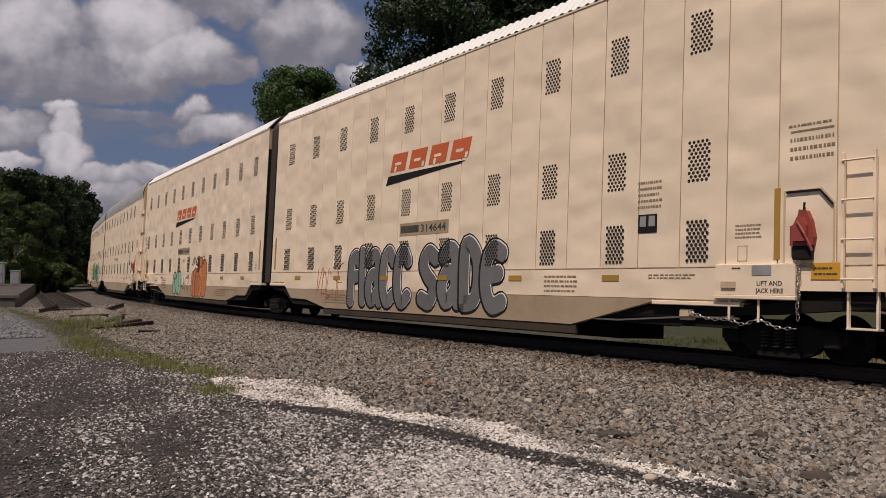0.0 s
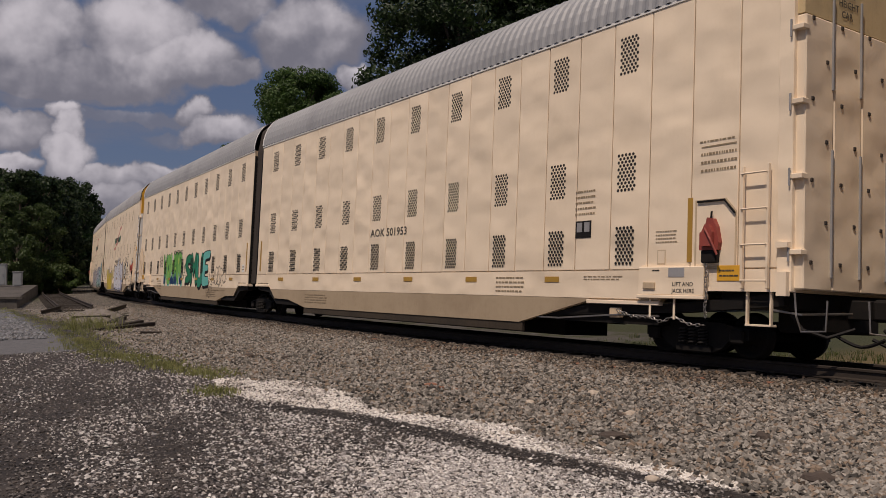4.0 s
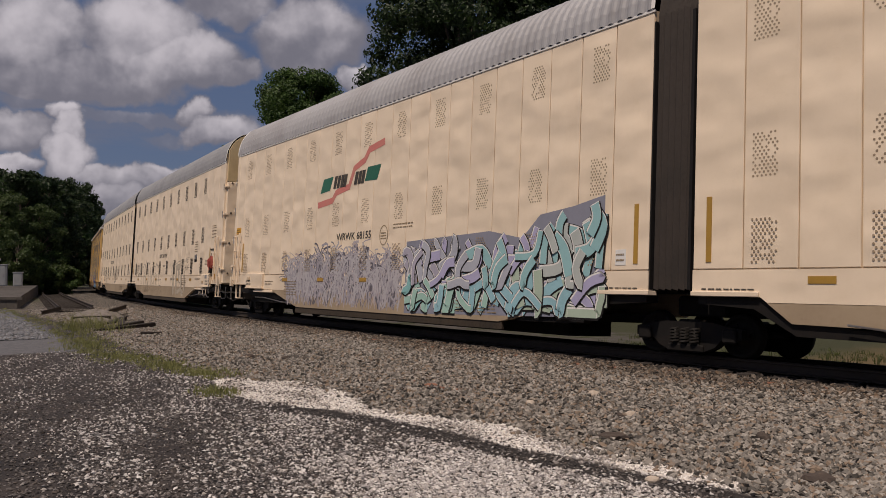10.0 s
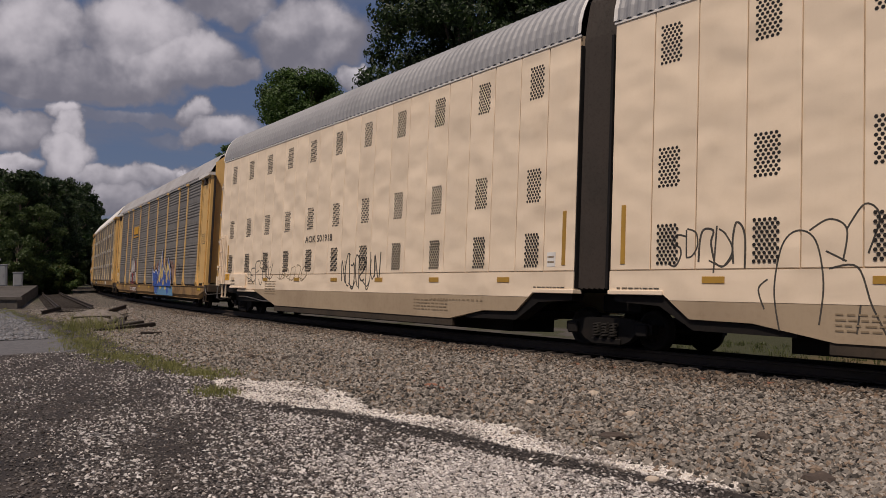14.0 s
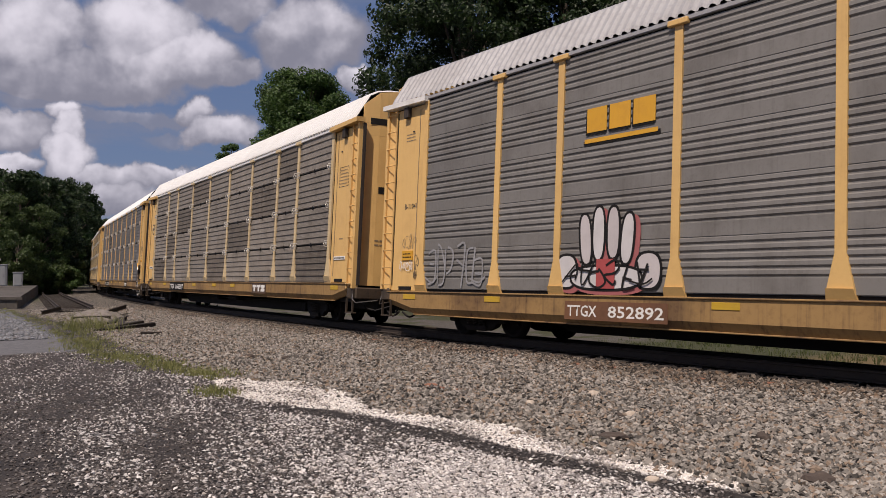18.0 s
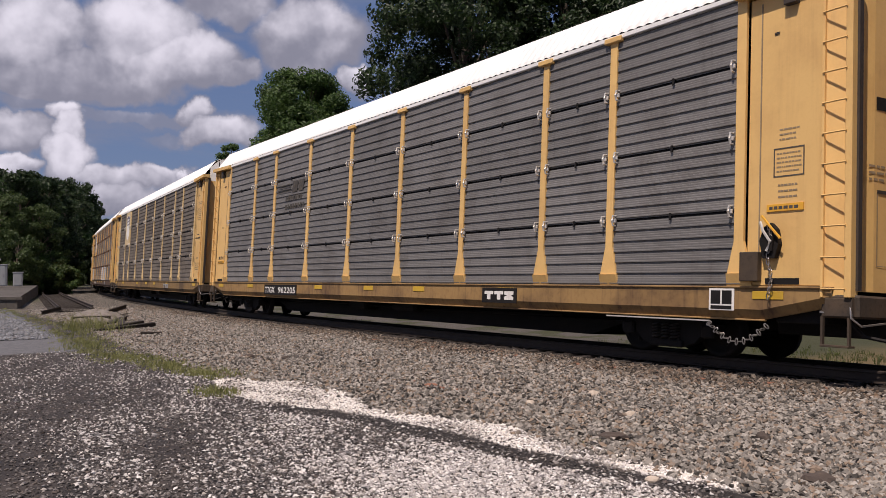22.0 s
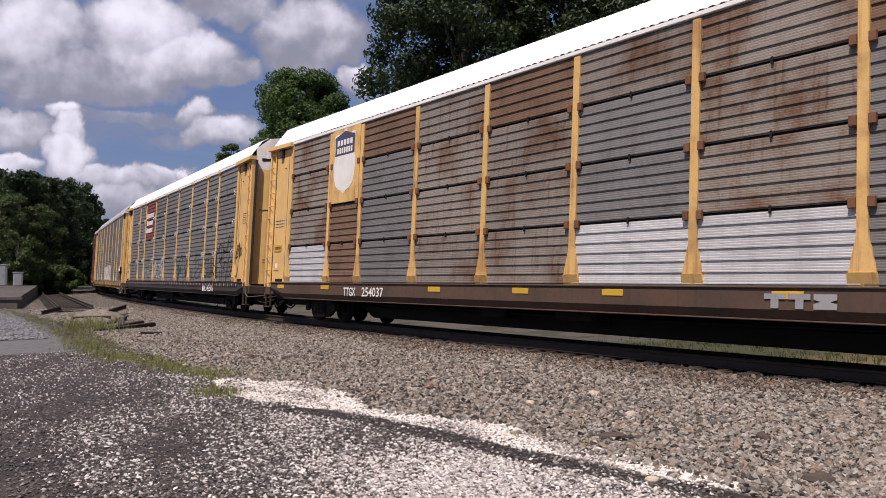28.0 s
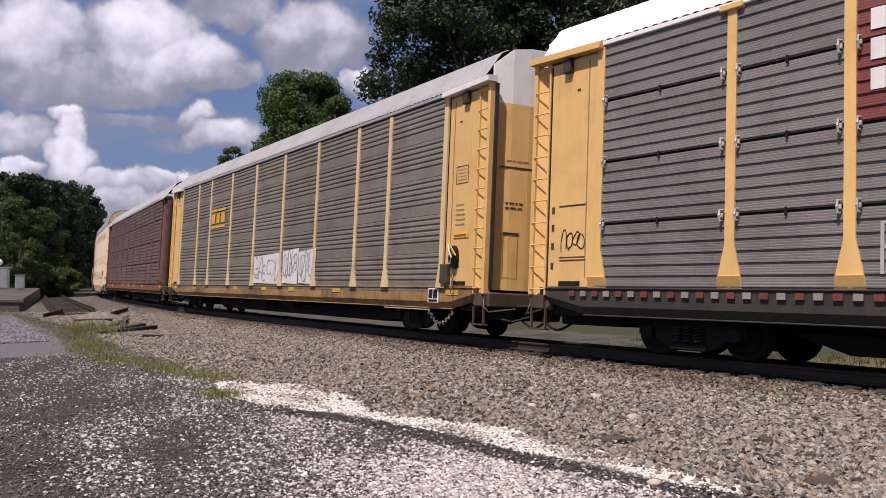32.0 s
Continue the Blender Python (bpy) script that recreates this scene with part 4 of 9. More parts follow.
def tree(x, y, height, spread, seed, leaf=LEAF_A, clumps=70, per=110, size=0.22, base=0.25, label="broad tree in full dark green leaf", squash=1.0, z0=None):
    """A tapered trunk, limbs that reach for the clumps of the crown, and a ragged crown of leaves."""
    rng = np.random.default_rng(seed)
    t = thing("tree", label, "tree")
    z0 = float(ground_height(np.array(x), np.array(y))) if z0 is None else z0
    u = rng.random(clumps)
    ang = rng.uniform(0, 6.283, clumps)
    h = base + (1 - base) * rng.random(clumps) ** 0.85
    rim = spread * np.sqrt(np.clip(1 - ((h - 0.52) / 0.52) ** 2, 0.02, 1)) * (0.35 + 0.65 * np.sqrt(u)) * rng.uniform(0.8, 1.15, clumps)
    c = np.stack([rim * np.cos(ang), rim * np.sin(ang) * squash, h * height * 0.94], -1)
    r = rng.uniform(0.10, 0.20, clumps) * spread + 0.25
    g = Geo()
    lean = [(0.04 * height * math.sin(k * 1.1 + seed) * k / 5, 0.03 * height * math.cos(k * 1.7 + seed) * k / 5, height * 0.85 * k / 5) for k in range(6)]
    r0 = 0.022 * height + 0.05
    sides = 9
    rows = [[(px + r0 * (1.25 if k == 0 else 1 - 0.17 * k) * math.cos(2 * math.pi * i / sides), py + r0 * (1.25 if k == 0 else 1 - 0.17 * k) * math.sin(2 * math.pi * i / sides), pz) for i in range(sides + 1)] for k, (px, py, pz) in enumerate(lean)]
    g.sheet(rows)
    part("trunk", g, BARK, t, smooth=True)
    g = Geo()
    for k in range(0, clumps, max(1, clumps // 26)):
        q = c[k]
        kk = min(4.0, max(0.8, q[2] / (height * 0.85) * 5 - 1.2))
        i = int(kk)
        p = Vector(lean[i]).lerp(Vector(lean[i + 1]), kk - i)
        mid = p.lerp(Vector(q), 0.55) + Vector((0, 0, 0.06 * height * rng.random()))
        rr = r0 * 0.20
        tip = Vector(q)
        for a0, a1, ra, rb in ((p, mid, rr, rr * 0.6), (mid, tip, rr * 0.6, rr * 0.2)):
            way = (a1 - a0).normalized()
            e = way.orthogonal().normalized()
            w = way.cross(e)
            n = len(g.v)
            for pt, rad in ((a0, ra), (a1, rb)):
                g.v += [tuple(pt + (e * math.cos(2 * math.pi * j / 5) + w * math.sin(2 * math.pi * j / 5)) * rad) for j in range(5)]
            g.f += [(n + j, n + (j + 1) % 5, n + 5 + (j + 1) % 5, n + 5 + j) for j in range(5)]
    part("branching", g, BARK, t)
    v, f = leaf_cloud(c, r, per, size, rng)
    part("crown", fast_mesh("crown", v, f, leaf), None, t)
    t.matrix_basis = pose(x, y, z0)
    return t


def sight(px, d):
    """Place d metres off in the direction that px milliradians-of-tangent gives across the view."""
    r = Vector((math.cos(YAW), -math.sin(YAW))) * px + Vector((math.sin(YAW), math.cos(YAW)))
    r.normalize()
    return r.x * d, r.y * d


# the big trees behind the train
for px, d, h, w, seed in ((0.022, 43, 22, 5.0, 11), (0.075, 50, 24, 6.0, 12), (0.16, 45, 22, 5.6, 13), (0.27, 46, 22, 5.6, 14), (0.38, 47, 21, 5.6, 15), (0.50, 50, 20, 5.6, 16)):
    tree(*sight(px, d), h, w, seed, LEAF_B, 190, 300, 0.13, 0.12, "tall dense tree with a dark leafy crown behind the track")
# the rounder tree farther off
tree(*sight(-0.167, 62), 17.8, 4.3, 21, LEAF_A, 170, 330, 0.115, 0.52, "round-crowned green tree standing behind the track")
tree(*sight(-0.256, 95), 17.6, 1.9, 23, LEAF_A, 34, 260, 0.11, 0.6, "slim green tree far behind the track")


def forest():
    rng = random.Random(9)
    row = []
    for k in range(13):
        row.append((-0.60 + k * 0.0115, 112 + rng.uniform(-8, 6), 14.6))
    for k in range(12):
        row.append((-0.60 + k * 0.014, 150 + rng.uniform(-8, 8), 19.0 - 0.15 * k))
    for k in range(9):
        row.append((-0.475 + k * 0.0085, 205 + k * 5, 23.5 - 0.8 * k))
    for k in range(5):
        row.append((-0.425 + k * 0.010, 265 + k * 12, 22.0 - 1.0 * k))
    for px, d, h in row:
        x, y = sight(px, d)
        h *= rng.uniform(0.9, 1.04)
        kind = LEAF_B if rng.random() < 0.9 else LEAF_A
        tree(x, y, h, h * rng.uniform(0.24, 0.30), rng.randrange(9999), kind, 80, 150, 0.20 * d / 130, 0.03, "broad-leaved tree at the edge of the dark woods")
    # tall trees that stand close along the far line
    for s_at, off, h in ((-100, -8.5, 14.5), (-113, -8.0, 15.5), (-127, -7.5, 16.5), (-143, -7.5, 17.5), (-160, -7.0, 18)):
        x, y, _ = track_at(s_at, off)
        tree(x, y, h, 3.3, rng.randrange(9999), LEAF_B, 80, 150, 0.20, 0.03, "tall dark tree close beside the far track")
    for k in range(14):
        x, y = sight(-0.575 + k * 0.0095, 98 + rng.uniform(-4, 4))
        tree(x, y, rng.uniform(2.2, 4.6), rng.uniform(1.4, 2.0), rng.randrange(9999), LEAF_A if k % 3 else LEAF_C, 24, 120, 0.13, 0.02, "bushy shrub at the foot of the woods")
    # sun on these three is put into a brighter leaf colour
    for px, d, h, w in ((-0.53, 97, 11.0, 3.4), (-0.49, 99, 10.0, 3.0), (-0.512, 93, 6.5, 2.6)):
        tree(*sight(px, d), h, w, rng.randrange(9999), LEAF_C, 60, 170, 0.13, 0.05, "sunlit bright green young tree before the woods")
    # the woods close the view all round
    v, f, n = [], [], 0
    g = np.random.default_rng(4)
    cs = []
    for k in range(420):
        a = g.uniform(0, 6.283)
        d = g.uniform(170, 330)
        x, y = d * math.cos(a), d * math.sin(a)
        if abs(float(offset_of(np.array(x), np.array(y)))) < 22:
            continue
        if x < -40 and y > 25 and abs(math.atan2(y, -x)) < 0.75 and d < 9000:
            h = g.uniform(4, 7)
        else:
            h = g.uniform(9, 14)
        for j in range(7):
            cs.append((x + g.normal(0, 4), y + g.normal(0, 4), h * (0.15 + 0.8 * g.random())))
    cs = np.array(cs)
    v, f = leaf_cloud(cs, np.full(len(cs), 2.6), 26, 0.8, g)
    tagged(new("distant_woods", fast_mesh("distant_woods", v, f, LEAF_B)), "distant belt of dark green woods round the place", "woods", kind="stuff")


forest()


def tufts(name, label, spots, height, rng, mat=GRASS, per=14):
    n = len(spots) * per
    c = np.repeat(spots, per, 0)
    p = c + rng.normal(0, 0.07, (n, 2))
    z = ground_height(p[:, 0], p[:, 1])
    a = rng.uniform(0, 6.283, n)
    h = height * rng.uniform(0.4, 1.2, n) * np.repeat(rng.uniform(0.5, 1.2, len(spots)), per)
    w = rng.uniform(0.004, 0.009, n)
    lean = rng.normal(0, 0.45, (n, 2)) * h[:, None]
    dx, dy = np.cos(a) * w, np.sin(a) * w
    lo = np.stack([p[:, 0] - dx, p[:, 1] - dy, z - 0.02], -1)
    lo2 = np.stack([p[:, 0] + dx, p[:, 1] + dy, z - 0.02], -1)
    m1 = np.stack([p[:, 0] + dx * 0.8 + lean[:, 0] * 0.4, p[:, 1] + dy * 0.8 + lean[:, 1] * 0.4, z + h * 0.6], -1)
    m0 = np.stack([p[:, 0] - dx * 0.8 + lean[:, 0] * 0.4, p[:, 1] - dy * 0.8 + lean[:, 1] * 0.4, z + h * 0.6], -1)
    tip = np.stack([p[:, 0] + lean[:, 0], p[:, 1] + lean[:, 1], z + h], -1)
    v = np.stack([lo, lo2, m1, m0, tip], 1).reshape(-1, 3)
    f = (np.array([(0, 1, 2), (0, 2, 3), (3, 2, 4)])[None] + (np.arange(n) * 5)[:, None, None]).reshape(-1, 3)
    return tagged(new(name, fast_mesh(name, v, f, mat)), label, "grass", kind="stuff")


def make_grass():
    g = np.random.default_rng(8)
    # weedy strip between lot and ballast
    k = 640
    u = g.random(k)
    x = np.interp(u, [0, 0.35, 0.7, 1], [-13.6, -19, -30, -56])
    y = np.interp(x, [-56, -33, -26, -20, -16, -13], [8.0, 6.9, 6.1, 5.2, 5.4, 5.75]) + g.normal(0, 1, k) * np.interp(x, [-56, -30, -20, -13], [0.5, 0.45, 0.35, 0.16])
    tufts("weedy_grass", "yellow-green weedy grass between the lot and the ballast", np.stack([x, y], -1), 0.10, g)
    k = 40
    spots = np.stack([-12.1 + g.normal(0, 0.25, k), 4.75 + g.normal(0, 0.12, k)], -1)
    tufts("grass_tuft", "small tuft of green grass in the gravel lot", spots, 0.10, g)
    spots = np.stack([-29.5 + g.normal(0, 1.2, 60), 7.2 + g.normal(0, 0.35, 60)], -1)
    tufts("tall_weeds", "taller dry weeds by the end of the siding", spots, 0.55, g, per=10)
    # verge beyond the track
    k = 3400
    s, o = g.uniform(-75, 6, k), g.uniform(2.6, 8.6, k)
    a = np.interp(s, _S, _T)
    spots = np.stack([np.interp(s, _S, _X) - o * np.sin(a), np.interp(s, _S, _Y) + o * np.cos(a)], -1)
    bare = (spots[:, 0] < -16.5 + g.normal(0, 1.0, k)) & (o > 4.6) | (spots[:, 0] > -10.5 + g.normal(0, 1.0, k)) & (g.random(k) < 0.6)
    spots = spots[~bare]
    tufts("verge_grass", "rough green grass on the verge beyond the track", spots, 0.16, g, VERGE, per=12)
    spots = np.array([(-5.95, 6.3), (-8.5, 5.85), (-8.7, 5.9), (-6.0, 6.25)])
    tufts("grass_tuft", "sparse blades of grass at the edge of the ballast", spots, 0.05, g)


make_grass()

# ---------- railway cars ----------
# A car's own space: x in the direction of travel, the side that faces the camera at negative y, z from the top of the rails.
MOVES, WHEELS = [], []
SIDE = -1.53


def wheel_geo(r):
    g = Geo()
    for y in (-0.755, 0.755):
        w = -1 if y < 0 else 1
        rings = [(y - w * 0.11, 0.02), (y - w * 0.11, 0.10), (y - w * 0.03, 0.13), (y - w * 0.02, r * 0.74), (y - w * 0.08, r * 0.80), (y - w * 0.08, r + 0.028), (y - w * 0.045, r + 0.026), (y - w * 0.035, r), (y + w * 0.06, r - 0.004),
                 (y + w * 0.065, r * 0.82), (y + w * 0.02, r * 0.76), (y + w * 0.02, 0.15), (y + w * 0.09, 0.12), (y + w * 0.09, 0.02)]
        g.lathe(rings if w > 0 else rings, 28)
    g.lathe([(-1.02, 0.02), (-1.02, 0.07), (1.02, 0.07), (1.02, 0.02)], 12)
    # lifting holes show the turning
    for k in range(3):
        a = k * 2.094
        for y in (-0.79, 0.79):
            g.box(r * 0.5 * math.cos(a) - 0.035, r * 0.5 * math.cos(a) + 0.035, y - 0.02, y + 0.02, r * 0.5 * math.sin(a) - 0.035, r * 0.5 * math.sin(a) + 0.035)
    return g


WHEEL_BIG = wheel_geo(0.42).mesh("wheelset", GREASE, True)
WHEEL_SMALL = wheel_geo(0.36).mesh("wheelset", GREASE, True)


def frame_geo(r, base):
    """One cast side frame of a truck with its bearing boxes, spring nest and brake rod."""
    g = Geo()
    h = base / 2
    up, low = r + 0.20, r - 0.16
    g.slab([(-h - 0.20, r - 0.06), (-h + 0.14, r - 0.06), (-h + 0.30, low - 0.05), (-0.34, low - 0.13), (0.34, low - 0.13), (h - 0.30, low - 0.05), (h - 0.14, r - 0.06), (h + 0.20, r - 0.06),
            (h + 0.20, r + 0.10), (h - 0.05, r + 0.14), (0.45, up), (-0.45, up), (-h + 0.05, r + 0.14), (-h - 0.20, r + 0.10)], -1.10, -0.96)
    g.box(-0.36, 0.36, -1.16, -1.09, low - 0.14, low - 0.02, 0.02)
    for x in (-h, h):
        g.box(x - 0.13, x + 0.13, -1.17, -1.09, r - 0.12, r + 0.10, 0.03)
    return g


def spring_geo(r):
    """One coil spring of a truck's nest."""
    turns = [(0.07 * math.cos(a), -1.15 + 0.07 * math.sin(a), r - 0.17 + 0.26 * k / 40) for k, a in enumerate([j * 0.79 for j in range(41)])]
    return Geo().tube(turns, 0.017, 5)


TRUCK_CACHE = {}
SPRING = paint("dusty_spring_steel", (0.018, 0.015, 0.012), (0.010, 0.008, 0.007), 0.5, 3.0, 0.1, 0.7)


def truck(car, x, r=0.42, base=1.75, spring=SPRING):
    key = (r, base)
    if key not in TRUCK_CACHE:
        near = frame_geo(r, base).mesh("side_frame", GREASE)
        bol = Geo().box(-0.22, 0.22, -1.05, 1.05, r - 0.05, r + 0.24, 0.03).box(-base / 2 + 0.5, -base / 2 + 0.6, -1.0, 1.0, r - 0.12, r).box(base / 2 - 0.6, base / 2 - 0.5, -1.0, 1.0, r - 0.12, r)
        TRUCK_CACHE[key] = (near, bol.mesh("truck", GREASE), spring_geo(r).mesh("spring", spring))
    near, bol, spr = TRUCK_CACHE[key]
    t = part("truck", bol, None, car, at=(x, 0, 0))
    part("side_frame", near, None, t)
    part("side_frame", near, None, t, at=pose(0, 0, 0, 0, 0, 180))
    for u in (-0.2, 0.0, 0.2):
        part("spring", spr, None, t, at=(u, 0, 0))
    for u in (-base / 2, base / 2):
        w = part("wheelset", WHEEL_BIG if r > 0.4 else WHEEL_SMALL, None, t, at=(u, 0, r))
        WHEELS.append((car, w, x, u, r))
    return t


def ribbon(g, pts, width, y):
    """A flat stroke of paint along points (x, z)."""
    n = len(pts)
    left, right = [], []
    for i, (x, z) in enumerate(pts):
        ax, az = pts[max(i - 1, 0)]
        bx, bz = pts[min(i + 1, n - 1)]
        d = math.hypot(bx - ax, bz - az) or 1
        ux, uz = -(bz - az) / d * width / 2, (bx - ax) / d * width / 2
        left.append((x + ux, y, z + uz))
        right.append((x - ux, y, z - uz))
    g.sheet([right, left])
    return g


def plate(g, pts, y, thick=0.003):
    """A flat painted shape; pts of (x, z) anticlockwise as seen from the camera's side."""
    g.slab(pts, y - thick, y)
    return g


def lettering(parent, text, x, z, height, mat, y=SIDE - 0.008, width=None, name="lettering"):
    """Painted characters; x, z: their lower left."""
    data = bpy.data.curves.new("lettering", "FONT")
    data.body, data.size, data.resolution_u = text, height * 1.38, 2
    data.offset = height * 0.02
    ob = new("lettering", data)
    bpy.context.view_layer.update()
    me = bpy.data.meshes.new_from_object(ob)
    bpy.data.objects.remove(ob)
    me.materials.clear()
    me.materials.append(mat)
    xs = [v.co.x for v in me.vertices]
    k = width / (max(xs) - min(xs)) if width else 1.0
    x0 = min(xs)
    for v in me.vertices:
        v.co = ((v.co.x - x0) * k, v.co.y, 0)
    return part(name, me, None, parent, at=pose(x, y, z, 90))


def bars(parent, x0, x1, z0, z1, rows, mat, seed, words=2, y=SIDE - 0.006, name="small_lettering"):
    """Rows of small writing too fine to read, as bars of its size."""
    rng = random.Random(seed)
    g = Geo()
    h = (z1 - z0) / rows
    for r in range(rows):
        x = x0
        zc = z1 - (r + 0.5) * h
        for w in range(words * 6):
            d = rng.uniform(0.08, 0.24) * (x1 - x0) / words
            if x + d > x1:
                break
            g.box(x, x + d, y - 0.003, y, zc - h * 0.16, zc + h * 0.16)
            x += d + rng.uniform(0.02, 0.045) * (x1 - x0)
    p = part(name, g, mat, parent)
    p["kind"] = "stuff"
    return p


GLYPHS = [
    [[(0.9, 0.92), (0.45, 1.0), (0.12, 0.78), (0.45, 0.52), (0.85, 0.30), (0.55, 0.0), (0.08, 0.10)]],
    [[(0.15, 1.0), (0.12, 0.4), (0.35, 0.0), (0.75, 0.05), (0.88, 0.45), (0.85, 1.0)]],
    [[(0.2, 0.0), (0.18, 1.0)], [(0.18, 0.97), (0.70, 0.92), (0.92, 0.5), (0.70, 0.06), (0.2, 0.03)]],
    [[(0.85, 0.98), (0.2, 0.95), (0.18, 0.03), (0.88, 0.02)], [(0.2, 0.52), (0.72, 0.52)]],
    [[(0.2, 0.0), (0.2, 0.95), (0.88, 0.98)], [(0.2, 0.52), (0.7, 0.55)]],
    [[(0.1, 0.0), (0.35, 0.9), (0.55, 1.0), (0.9, 0.0)], [(0.25, 0.36), (0.75, 0.36)]],
    [[(0.88, 0.85), (0.5, 1.0), (0.12, 0.6), (0.2, 0.12), (0.6, 0.0), (0.9, 0.15)]],
    [[(0.5, 1.0), (0.1, 0.75), (0.12, 0.2), (0.5, 0.0), (0.9, 0.25), (0.88, 0.78), (0.5, 1.0)]],
    [[(0.15, 0.0), (0.15, 1.0), (0.82, 0.0), (0.85, 1.0)]],
    [[(0.2, 0.0), (0.2, 0.98), (0.75, 0.92), (0.75, 0.55), (0.25, 0.5), (0.9, 0.0)]]]


def tangle(parent, x0, x1, z0, z1, colours, n, seed, width=0.05, y=SIDE - 0.004, label="dense tangle of sprayed strokes"):
    """Many crossing strokes in several colours."""
    rng = random.Random(seed)
    root = None
    for k, c in enumerate(colours):
        g = Geo()
        for i in range(n // len(colours)):
            u = rng.random()
            x, z = x0 + (x1 - x0) * u, z0 + (z1 - z0) * rng.uniform(0, 0.75) * (1 - 0.35 * abs(2 * u - 1))
            h = (z1 - z0) * rng.uniform(0.18, 0.55)
            a = rng.uniform(-0.8, 0.8)
            hook = rng.uniform(-0.5, 0.5) * h
            pts = [(x, z), (x + a * h * 0.3 + rng.uniform(-0.12, 0.12), z + h * 0.45), (x + a * h * 0.9, min(z + h * 0.85, z1 + 0.2)), (x + a * h + hook, min(z + h * rng.uniform(0.7, 1.05), z1 + 0.25))]
            ribbon(g, curve(pts, 5), width * rng.uniform(0.4, 1.5), y - 0.002 * k - 0.0003 * (i % 5))
        p = part("graffiti" if root is None else "stroke_layer", g, spray(*c), parent if root is None else root, label if root is None else "")
        p["kind"] = "stuff"
        root = root or p
    return root


def flames(parent, y):
    """Blue pointed flames edged in white and black, with cream bellies."""
    tips = [(1.0, 1.97), (2.95, 2.31), (3.71, 2.82), (4.83, 2.09), (5.34, 2.36)]
    body = [(6.28, 0.90), (6.34, 1.35), (6.2, 1.62), (5.8, 1.98), tips[4], (5.22, 1.95), (5.05, 1.60), tips[3], (4.66, 1.72), (4.5, 1.62), (4.15, 1.88), (3.92, 2.12), tips[2], (3.5, 2.40), (3.25, 1.85), (3.15, 1.70), tips[1], (2.85, 1.9), (2.88, 1.45), (2.5, 1.66), (2.15, 1.76), (1.7, 1.60), (1.45, 1.66), tips[0], (1.15, 1.5), (1.5, 0.90)]
    edge = part("graffiti", plate(Geo(), body, y - 0.004, 0.0006), spray(0.055, 0.12, 0.42), parent, "blue and cream flame-shaped graffiti edged in white")
    part("outline", ribbon(Geo(), [(a + 0.02, b + 0.05) for a, b in body], 0.10, y), BLACK, edge)
    part("rim", ribbon(Geo(), body, 0.06, y - 0.008), WHITE, edge)
    for shape in ([(3.05, 1.2), (3.5, 1.05), (3.75, 1.5), (3.68, 2.05), (3.72, 2.6), (3.48, 2.2), (3.35, 1.7)], [(3.9, 1.2), (4.25, 1.4), (4.1, 1.75), (3.85, 1.95), (3.78, 1.6)], [(4.68, 1.5), (4.9, 1.45), (4.86, 1.95), (4.74, 1.8)],
                  [(5.1, 1.1), (5.35, 1.0), (5.3, 1.5), (5.62, 1.75), (5.85, 1.55), (6.0, 1.1), (6.12, 1.45), (5.85, 1.8), (5.45, 2.05), (5.32, 2.25), (5.18, 1.8), (5.0, 1.45)], [(5.5, 1.22), (5.68, 1.22), (5.70, 1.5), (5.52, 1.5)], [(2.8, 1.05), (3.0, 1.0), (3.05, 1.35), (2.92, 1.5)], [(4.2, 0.95), (4.6, 0.95), (4.5, 1.2), (4.3, 1.25)]):
        part("belly", plate(Geo(), soften(shape), y - 0.012, 0.0006), spray(0.62, 0.47, 0.19), edge)
    for run in ([(1.6, 1.0), (1.9, 1.25), (2.4, 1.3), (2.7, 1.1), (2.9, 1.3)], [(2.2, 0.95), (2.6, 1.05), (2.75, 1.4)], [(4.6, 1.0), (4.75, 1.35), (4.6, 1.6)], [(5.05, 0.95), (5.0, 1.3), (5.15, 1.6)], [(5.75, 0.95), (5.95, 1.2), (5.9, 1.6)], [(3.55, 1.6), (3.6, 1.2), (3.9, 1.0)], [(2.0, 1.5), (2.4, 1.5), (2.75, 1.3)]):
        part("stroke", ribbon(Geo(), curve(run, 6), 0.032, y - 0.016), spray(0.02, 0.02, 0.06), edge)
    ground = part("graffiti", Geo().slab([(1.95, 0.44), (6.74, 0.44), (6.45, 0.90), (1.6, 0.90)], -1.512, -1.506), spray(0.12, 0.27, 0.44), parent, "light blue sprayed ground on the sill")
    part("fill", plate(Geo(), [(1.65, 0.88), (1.95, 0.55), (2.6, 0.50), (2.45, 0.62), (2.9, 0.88)], -1.516, 0.002), spray(0.055, 0.12, 0.42), ground)
    part("fill", plate(Geo(), [(4.85, 0.88), (5.3, 0.46), (5.55, 0.60), (5.45, 0.88)], -1.516, 0.002), spray(0.055, 0.12, 0.42), ground)
    part("stroke", ribbon(Geo(), curve([(2.7, 0.88), (2.75, 0.62), (2.55, 0.5)], 5), 0.04, -1.520), spray(0.02, 0.02, 0.06), ground)
    for x in (3.2, 4.5):
        part("belly", plate(Geo(), [(x, 0.88), (x + 0.15, 0.70), (x + 0.55, 0.76), (x + 0.5, 0.88)], -1.516, 0.002), spray(0.62, 0.47, 0.19), ground)


def oval(cx, cz, rx, rz, lean=0.0, n=24, power=2.6):
    """A fat rounded shape, squarer than an ellipse."""
    out = []
    for k in range(n):
        a = 2 * math.pi * k / n
        u, v = math.cos(a), math.sin(a)
        u, v = math.copysign(abs(u) ** (2 / power), u), math.copysign(abs(v) ** (2 / power), v)
        out.append((cx + rx * u + lean * v * rz, cz + rz * v))
    return out


